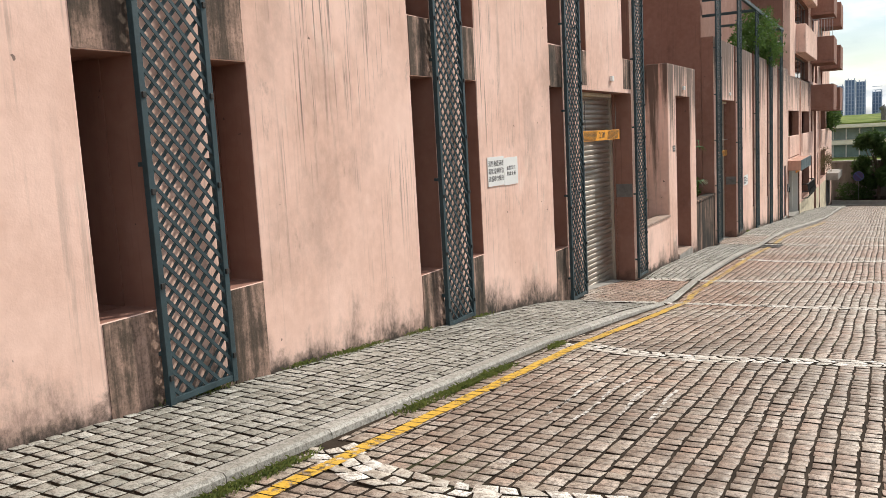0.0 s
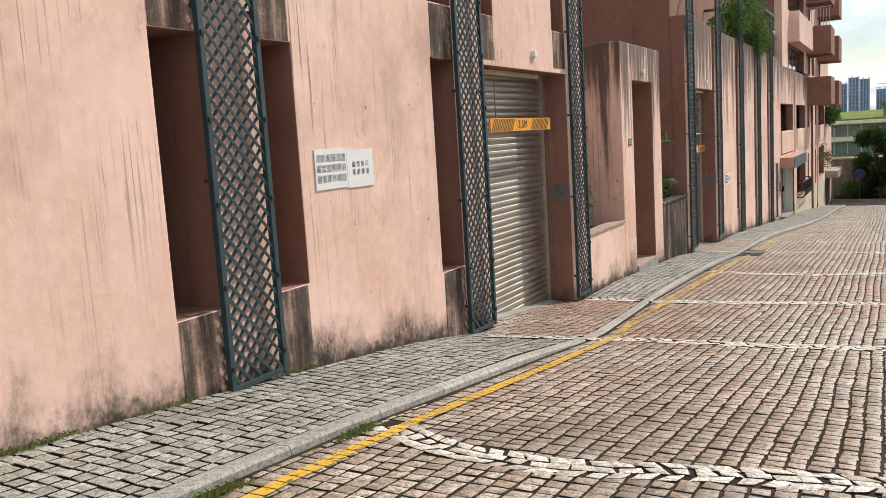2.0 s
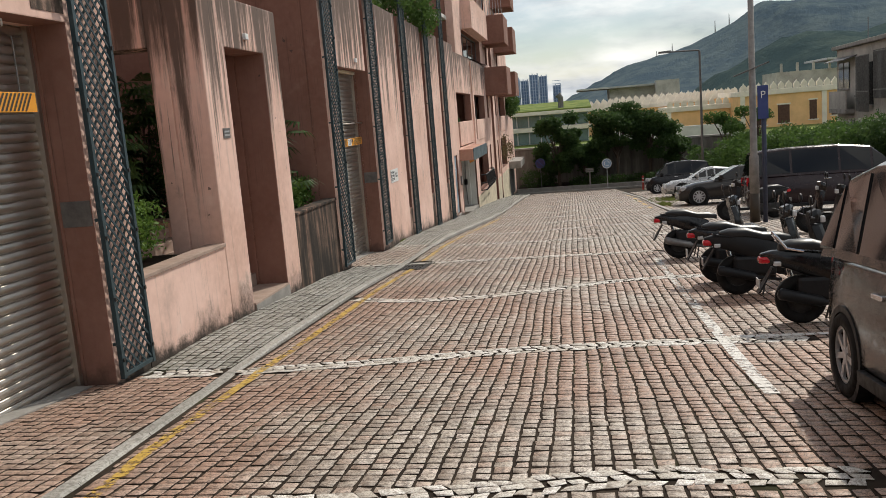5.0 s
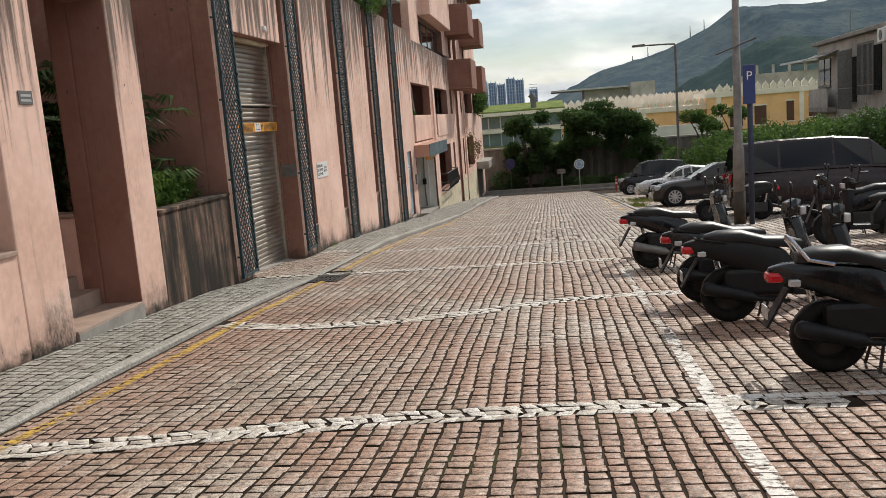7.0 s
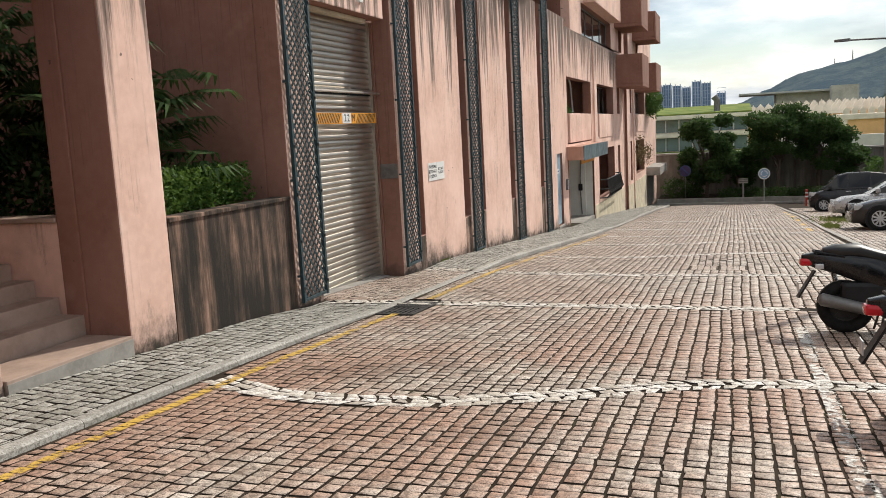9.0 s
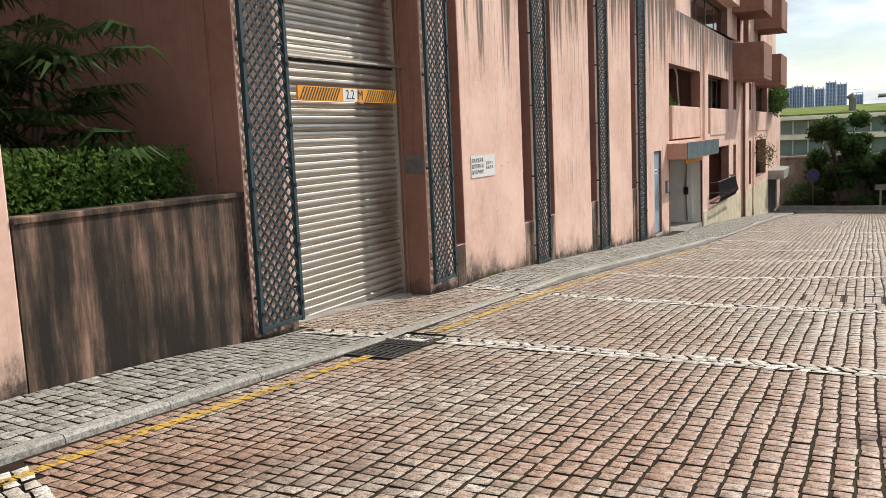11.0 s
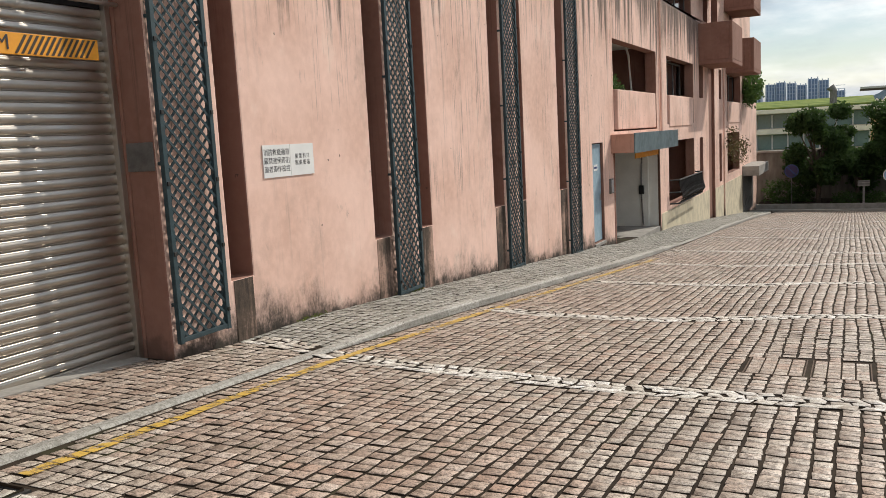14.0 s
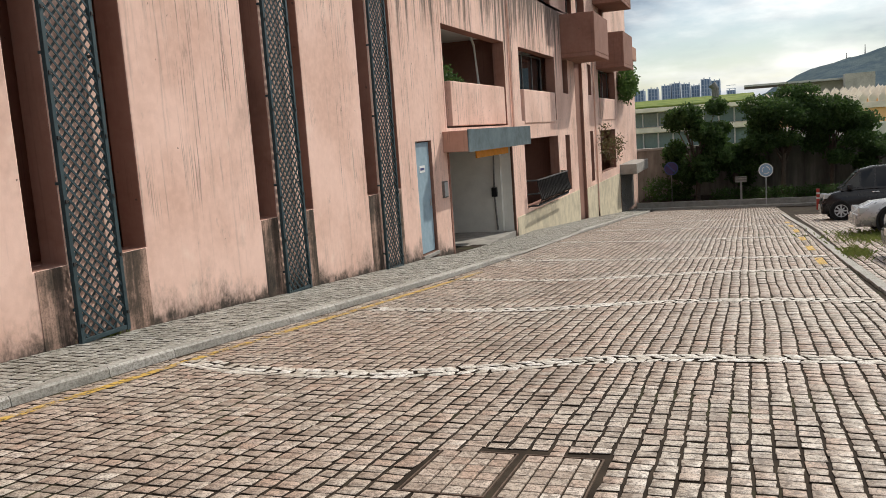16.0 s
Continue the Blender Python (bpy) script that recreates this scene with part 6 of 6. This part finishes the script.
part("wall", boxed(-9, 14, 84.0, 84.5, -6.6, -2.55, .03), M["retaining"], rw)
part("coping", boxed(-9, 14, 83.9, 84.6, -2.548, -2.4, .02), M["concrete"], rw)
hill_ground = thing("upper_terrace", "raised lawn terrace behind the retaining wall", "lawn", kind="structure")
part("lawn", boxed(-60, 80, 84.5, 160, -6.6, -3.3), M["turf"], hill_ground)


def tree(x, y, z, h, spread, count, seed, label, mat="leaf_dark", leafsize=.11, lobes=9, low=.35):
    r = np.random.default_rng(seed)
    t = thing("tree", label, "tree", "street trees")
    bm = bmesh.new()
    top = Vector((x + r.normal(0, .15), y, z + h * .55))
    tube(bm, [(x, y, z - .2), (x + r.normal(0, .06), y, z + h * .28), top], [.16, .13, .09], 9)
    blobs = []
    for k in range(lobes):
        a = k * 2.4 + r.uniform(-.3, .3)
        rad = spread * r.uniform(.25, .8)
        cx, cy, cz = x + rad * math.cos(a), y + rad * math.sin(a) * .8, z + h * r.uniform(low + .18, .92) - .12 * rad
        s = spread * r.uniform(.28, .46)
        blobs.append((cx, cy, cz, s, s, s * r.uniform(.55, .8)))
        st = Vector((x, y, z + h * r.uniform(.3, .5)))
        tube(bm, [st, st.lerp(Vector((cx, cy, cz)), .5) + Vector((0, 0, .15)), (cx, cy, cz)], [.07, .045, .015], 6)
    part("trunk", bm, M["bark"], t, "grey-brown trunk and limbs", True)
    foliage("crown", blobs, count, leafsize, M[mat], t, seed + 50)


tree(-.8, 81.0, -6.0, 6.7, 2.1, 30000, 21, "dense dark broadleaf tree before the wall", lobes=24, low=.1)
tree(1.5, 82.4, -6.0, 4.3, 1.7, 9000, 22, "shaded broadleaf tree in the bed", lobes=16, low=.1)
tree(4.2, 81.3, -6.0, 7.1, 2.7, 22000, 23, "broad dark tree with open trunk", lobes=18, low=.36)
tree(6.9, 81.6, -6.0, 6.6, 2.3, 20000, 24, "broad dark tree at the end of the street", lobes=18, low=.22)
tree(9.4, 82.0, -6.0, 4.6, 1.7, 9000, 25, "smaller dark tree beside the wall", lobes=10, low=.1)


def shrub(blobs, count, size, seed, label, mat="leaf_mid"):
    t = thing("shrub", label, "shrub", "bank shrubs")
    foliage("shrub_leaves", blobs, count, size, M[mat], t, seed)


shrub([(-2.9, 81, -5.0, 1.2, .8, .9), (-1.8, 81.5, -5.2, .8, .6, .7)], 2500, .09, 31, "dark clipped shrub at the wall foot", "leaf_dark")
shrub([(1 + 1.6 * k, 80.3, -5.35, 1.0, .5, .45) for k in range(6)], 5000, .08, 32, "low dark hedge along the bed", "leaf_dark")
rs = np.random.default_rng(3)
for k in range(12):
    f_ = k / 11
    y = 69 - 27 * f_
    x = 10.2 + 5.2 * f_ ** 1.4
    top = -2.3 + 2.8 * f_
    g = gz(y)
    bl = [(x + rs.normal(0, .5) + .9 * j, y + rs.normal(0, .7), g + (top - g) * rs.uniform(.25, .85), rs.uniform(.9, 1.4), rs.uniform(.9, 1.4), rs.uniform(.5, .9)) for j in range(4) for _ in range(2)]
    shrub(bl, 6500, .10, 40 + k, "bright green shrubs on the bank behind the cars" if k < 7 else "tall dark green shrubs on the bank", "leaf_mid" if k < 8 else "leaf_dark")
tree(11.2, 70, -5.0, 5.0, 1.6, 3500, 71, "slender young tree on the bank", "leaf_mid", .10, 7)
tree(13.6, 72, -5.0, 5.4, 1.7, 3500, 72, "young tree with light crown on the bank", "leaf_mid", .10, 7)
bank = thing("bank_wall", "low cream boundary wall under the shrubs", "wall", kind="structure")
part("wall", boxed(9.6, 34, 0, .3, -2, .55, .02, Matrix.Translation((0, 66.5, -4.9)) @ Matrix.Rotation(radians(-28), 4, "Z")), M["cream_trim"], bank)
ramp = thing("ramp_wall", "white rendered ramp wall beyond the trees", "wall", kind="structure")
part("wall", boxed(4.5, 16, 90, 90.4, -3, -1.7, .02), M["white_wall"], ramp)

# ---- glazed building with the turf roof ----
gb = thing("glazed_building", "low glazed building under a sloping turf roof", "building")
part("wall", boxed(-26, 2.6, 112, 122, -6, .2), M["cream_trim"], gb)
part("slab", boxed(-26, 3.0, 111.2, 111.99, -1.75, -1.25, .03), M["cream_trim"], gb)
part("fascia", boxed(-26, 3.2, 110.6, 123, .22, .62, .04), M["cream_trim"], gb)
part("turf_roof", loft(bmesh.new(), [[(-26, 110.9, .63), (3.0, 110.9, .63), (3.0, 126, .9), (-26, 126, .9)], [(-26, 110.9, .8), (3.0, 110.9, .8), (3.0, 126, 1.75), (-26, 126, 1.6)]]), M["turf"], gb)
for k in range(20):
    xx = -25.8 + k * 1.42
    for z0, z1 in ((-1.24, .2), (-3.3, -1.76)):
        part("window", boxed(xx, xx + 1.28, 111.9, 111.97, z0 + .06, z1 - .04), M["glass_green"], gb)
    part("mullion", boxed(xx + 1.29, xx + 1.41, 111.7, 111.98, -3.3, .2), M["alloy"], gb)
vent = thing("vent_pipe", "dark roof vent on the turf roof", "vent")
part("pipe", tube(bmesh.new(), [(-.6, 113, .7), (-.6, 113, 2.1), (-.9, 113, 2.5)], [.35, .35, .4], 10), M["steel_dark"], vent)

# ---- ochre building with merlons ----
ob_ = thing("ochre_building", "ochre rendered building with cream merlon parapets", "building")


def merlon_row(x0, y0, x1, y1, z, n, parent, s=1.0):
    bm0 = bmesh.new()
    outline = [(-.34, 0), (.34, 0), (.40, .30), (.30, .62), (.10, .80), (0, .98), (-.10, .80), (-.30, .62), (-.40, .30)]
    loft(bm0, [[(a * s, d, b * s) for a, b in outline] for d in (-.14, .14)])
    me = bpy.data.meshes.new("merlon")
    bm0.to_mesh(me)
    bm0.free()
    me.materials.append(M["cream_trim"])
    ang = math.atan2(y1 - y0, x1 - x0)
    for k in range(n):
        t = (k + .5) / n
        piece("merlon", me, parent, Matrix.Translation((x0 + (x1 - x0) * t, y0 + (y1 - y0) * t, z)) @ Matrix.Rotation(ang, 4, "Z"))


def ochre_block(x0, x1, y, depth, z0, z1, n, wins):
    part("wall", boxed(x0, x1, y, y + depth, z0, z1), M["yellow_wall"], ob_)
    part("cornice", boxed(x0 - .15, x1 + .15, y - .25, y + depth, z1 - .35, z1 + .25, .05), M["cream_trim"], ob_)
    merlon_row(x0, y - .05, x1, y - .05, z1 + .26, n, ob_, .9)
    for a, b, c_, d in wins:
        w = part("window", boxed(a, b, y - .06, y - .003, c_, d), M["dark_wood"], ob_, "brown louvred window")
        part("window_frame", boxed(a - .12, b + .12, y - .05, y - .002, d, d + .15), M["cream_trim"], w)
        part("sill", boxed(a - .15, b + .15, y - .18, y - .002, c_ - .12, c_ - .002), M["cream_trim"], w)


ochre_block(12.4, 20.0, 118, 10, -6, -.45, 9, [(13.4, 14.2, -4.2, -2.4), (18.2, 19.0, -3.6, -1.9)])
ochre_block(20.1, 33.5, 112, 14, -6, .8, 16, [(21.6, 23.0, -3.0, -1.0), (24.3, 25.6, -2.9, -.8), (27.8, 28.6, -2.7, -.5), (30.2, 31.2, -2.4, -.1)])
for xx in (12.7, 20.4, 29.4, 33.2):
    part("quoin", boxed(xx - .25, xx + .25, 111.8 if xx > 20 else 117.8, 118.2 if xx < 20 else 112.1, -6, -.6 if xx < 20 else .7), M["cream_trim"], ob_)
part("string_course", boxed(20.1, 33.6, 111.8, 111.995, -3.9, -3.55), M["cream_trim"], ob_)
for k, (y, x0, x1, z) in enumerate(((127, 1.5, 14, .35), (131, 2, 20, .6), (135, 4, 24, .8), (139, 7, 27, 1.0))):
    part("wall", boxed(x0, x1, y, y + .6, -4, z), M["yellow_wall"], ob_)
    part("cornice", boxed(x0 - .1, x1 + .1, y - .2, y + .8, z - .4, z + .01), M["cream_trim"], ob_)
    merlon_row(x0, y + .2, x1, y + .2, z + .02, int((x1 - x0) / .95), ob_, .9)
    part("flat_roof", boxed(x0, x1, y + .6, y + 5, -4, z - .6), M["grey_wall"], ob_)

rf = thing("plant_roof", "grey flat roofs with pale sheds behind the ochre building", "building")
part("block", boxed(8, 20, 170, 180, -4, 3.6), M["grey_wall"], rf)
part("shed_roof", boxed(2, 18, 168, 182, 3.61, 3.9), M["metal_roof"], rf)
part("block", boxed(16, 20, 165, 168, 1, 4.3), M["grey_wall"], rf)
part("block", boxed(33, 46, 150, 160, -4, 3.6), M["grey_wall"], rf)
part("shed_roof", boxed(40, 48, 148, 161, 4.9, 5.2), M["metal_roof"], rf)
for k in range(6):
    part("post", boxed(33.5 + k * 2.4, 33.8 + k * 2.4, 149.5, 149.9, 3.6, 4.9), M["grey_wall"], rf)

# ---- weathered grey house ----
gh = thing("grey_house", "weathered grey rendered house with barred balcony", "house", at=Matrix.Translation((19.4, 73.2, 0)) @ Matrix.Rotation(radians(-94), 4, "Z"))
part("wall", boxed(0, 24, 0, 10, -5.5, 3.35, .05), M["grey_wall"], gh)
part("roof", boxed(-.3, 24.3, -.3, 10.3, 3.36, 3.62, .05), M["concrete"], gh)
ch = part("chimney", boxed(11.6, 13.2, 1.2, 2.8, 3.62, 5.2, .03), M["grey_wall"], gh)
part("chimney_cap", loft(bmesh.new(), [[(11.4, 1.0, 5.2), (13.4, 1.0, 5.2), (13.4, 3.0, 5.2), (11.4, 3.0, 5.2)], [(12.1, 1.7, 5.65), (12.7, 1.7, 5.65), (12.7, 2.3, 5.65), (12.1, 2.3, 5.65)]]), M["grey_wall"], ch)
for k in range(4):
    part("chimney_slot", boxed(11.78 + k * .36, 11.98 + k * .36, 1.15, 1.2, 4.5, 5.0), M["black_ink"], ch)
for k in range(3):
    part("chimney_slot", boxed(11.55, 11.6, 1.4 + k * .42, 1.62 + k * .42, 4.5, 5.0), M["black_ink"], ch)
for a, b, c_, d in ((.8, 3.6, .7, 2.4), (5.4, 7.0, .2, 2.3), (7.8, 9.4, -.4, 2.2), (11.4, 14.0, .2, 2.6), (15.2, 16.4, .4, 2.4), (18.2, 20.0, .4, 2.5), (3.6, 5.0, -3.4, -1.4), (9.4, 10.8, -3.4, -1.4)):
    w = part("window", boxed(a, b, -.06, -.002, c_, d), M["glass"], gh, "dark window opening")
    part("window_frame", boxed(a - .1, b + .1, -.14, -.061, c_ - .12, c_), M["concrete"], w)
    part("window_frame", boxed((a + b) / 2 - .04, (a + b) / 2 + .04, -.09, -.061, c_, d), M["concrete"], w)
part("balcony", boxed(.2, 5.0, -.6, -.01, -1.0, -.7, .03), M["concrete"], gh)
part("balcony_wall", boxed(.2, 5.0, -.6, -.5, -.699, .5, .02), M["grey_wall"], gh)
part("balcony_wall", boxed(.2, .3, -.499, -.01, -.699, .5, .02), M["grey_wall"], gh)
for k in range(14):
    part("bar", boxed(7.2 + k * .22, 7.25 + k * .22, -.5, -.45, -.8, 2.6), M["steel_dark"], gh)
    part("bar", boxed(11.2 + k * .22, 11.25 + k * .22, -.5, -.45, 0, 2.8), M["steel_dark"], gh)
for z0 in (.4, 2.6):
    part("rail", boxed(7.2, 10.1, -.5, -.45, z0, z0 + .05), M["steel_dark"], gh)
    part("rail", boxed(11.2, 14.1, -.5, -.45, z0 + .1, z0 + .15), M["steel_dark"], gh)
part("awning", loft(bmesh.new(), [[(-.2, -.8, 2.5), (5.6, -.8, 2.5), (5.6, -.8, 2.56), (-.2, -.8, 2.56)], [(-.2, -.01, 2.75), (5.6, -.01, 2.75), (5.6, -.01, 2.82), (-.2, -.01, 2.82)]]), M["steel_dark"], gh)
for xx, top in ((4.2, 5.2), (15.4, 6.2), (17.8, 5.8)):
    part("aerial", tube(bmesh.new(), [(xx, 1, 3.5), (xx, 1, top)], .03, 5), M["steel_dark"], gh)
ac = part("air_conditioner", boxed(15.2, 16.3, -.6, -.01, 2.6, 3.3, .03), M["board_white"], gh)
part("fan_grille", ring(bmesh.new(), (15.75, -.61, 2.95), (0, -1, 0), [(0, .26), (.01, .26)], 16), M["steel_dark"], ac)


# ---- distance ----
def hillside(name, x0, x1, y0, y1, ridge, seed, label, mat):
    nx, ny = 90, 26
    v, f = [], []
    for j in range(ny):
        for i in range(nx):
            x = x0 + (x1 - x0) * i / (nx - 1)
            s = j / (ny - 1)
            y = y0 + (y1 - y0) * s
            h = np.interp(x, *zip(*ridge)) * math.sin(min(1, s * 1.0) * math.pi / 2) ** 1.3
            h *= 1 + .03 * noise.noise((x * .012 + seed, y * .012, 0)) + .035 * noise.noise((x * .05, y * .05, seed))
            h += 3.0 * noise.noise((x * .09, y * .09, seed + 2)) * s
            v.append((x, y, -7 + h))
    f = [(j * nx + i, j * nx + i + 1, (j + 1) * nx + i + 1, (j + 1) * nx + i) for j in range(ny - 1) for i in range(nx - 1)]
    ob = strip_mesh(name, v, f, M[mat])
    ob.data.shade_smooth()
    return tagged(ob, label, "hill", kind="structure")


hillside("hill_far", -60, 900, 560, 900, [(-60, 0), (-10, 10), (21, 25), (26, 27), (50, 39), (66, 45), (92, 49), (105, 52), (132, 62), (169, 79), (187, 92), (200, 93), (249, 90), (294, 93), (420, 110), (600, 110), (900, 80)], 3, "distant wooded hillside with blue haze put into its colour", "hill")
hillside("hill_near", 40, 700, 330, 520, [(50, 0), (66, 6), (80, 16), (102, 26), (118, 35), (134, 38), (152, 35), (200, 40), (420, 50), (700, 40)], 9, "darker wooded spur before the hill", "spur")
for x, y, h, z in ((104, 880, 16, 45), (146, 885, 20, 60), (160, 888, 20, 66), (88, 870, 12, 40)):
    my = thing("pylon", "thin lattice mast on the ridge", "mast", "ridge masts")
    part("mast", tube(bmesh.new(), [(x, y, z - 8), (x, y, z + h * .6)], [.8, .25], 4), M["steel_dark"], my)
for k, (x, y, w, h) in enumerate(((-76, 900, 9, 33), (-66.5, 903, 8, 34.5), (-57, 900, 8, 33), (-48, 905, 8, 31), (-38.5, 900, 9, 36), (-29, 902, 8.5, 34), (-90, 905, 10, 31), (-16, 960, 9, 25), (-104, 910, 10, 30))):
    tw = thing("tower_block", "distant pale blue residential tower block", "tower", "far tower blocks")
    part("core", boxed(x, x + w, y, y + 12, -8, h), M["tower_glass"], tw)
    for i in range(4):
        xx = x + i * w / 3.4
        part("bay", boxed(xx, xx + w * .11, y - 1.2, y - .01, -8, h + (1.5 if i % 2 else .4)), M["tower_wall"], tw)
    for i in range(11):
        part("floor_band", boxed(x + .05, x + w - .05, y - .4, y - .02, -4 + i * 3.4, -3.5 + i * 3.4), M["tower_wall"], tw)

# ---- the stones that the camera passes nearest ----
for (qq, zz), mat, par in ((NEAR_ROAD, "sett", road), (NEAR_WALK, "paver", pavement)):
    for outline, tops in zip(qq, zz):
        me = bpy.data.meshes.new("sett")
        cx, cy = outline.mean(0)
        cz = float(tops.mean())
        v = []
        for inset, drop in ((0, .022), (.0025, .003), (.0065, 0)):
            for (x, y), tz in zip(outline, tops):
                d = math.hypot(x - cx, y - cy)
                v.append(((x - cx) * (1 - inset / d), (y - cy) * (1 - inset / d), tz - drop - cz))
        fs = [(a + i, a + (i + 1) % 4, a + 4 + (i + 1) % 4, a + 4 + i) for a in (0, 4) for i in range(4)] + [(8, 9, 10, 11)]
        me.from_pydata(v, [], fs)
        me.materials.append(M[mat])
        me.materials.append(M["soil"])
        me.polygons.foreach_set("material_index", [1, 1, 1, 1, 0, 0, 0, 0, 0])
        piece("sett", me, par, Matrix.Translation((cx, cy, cz)))
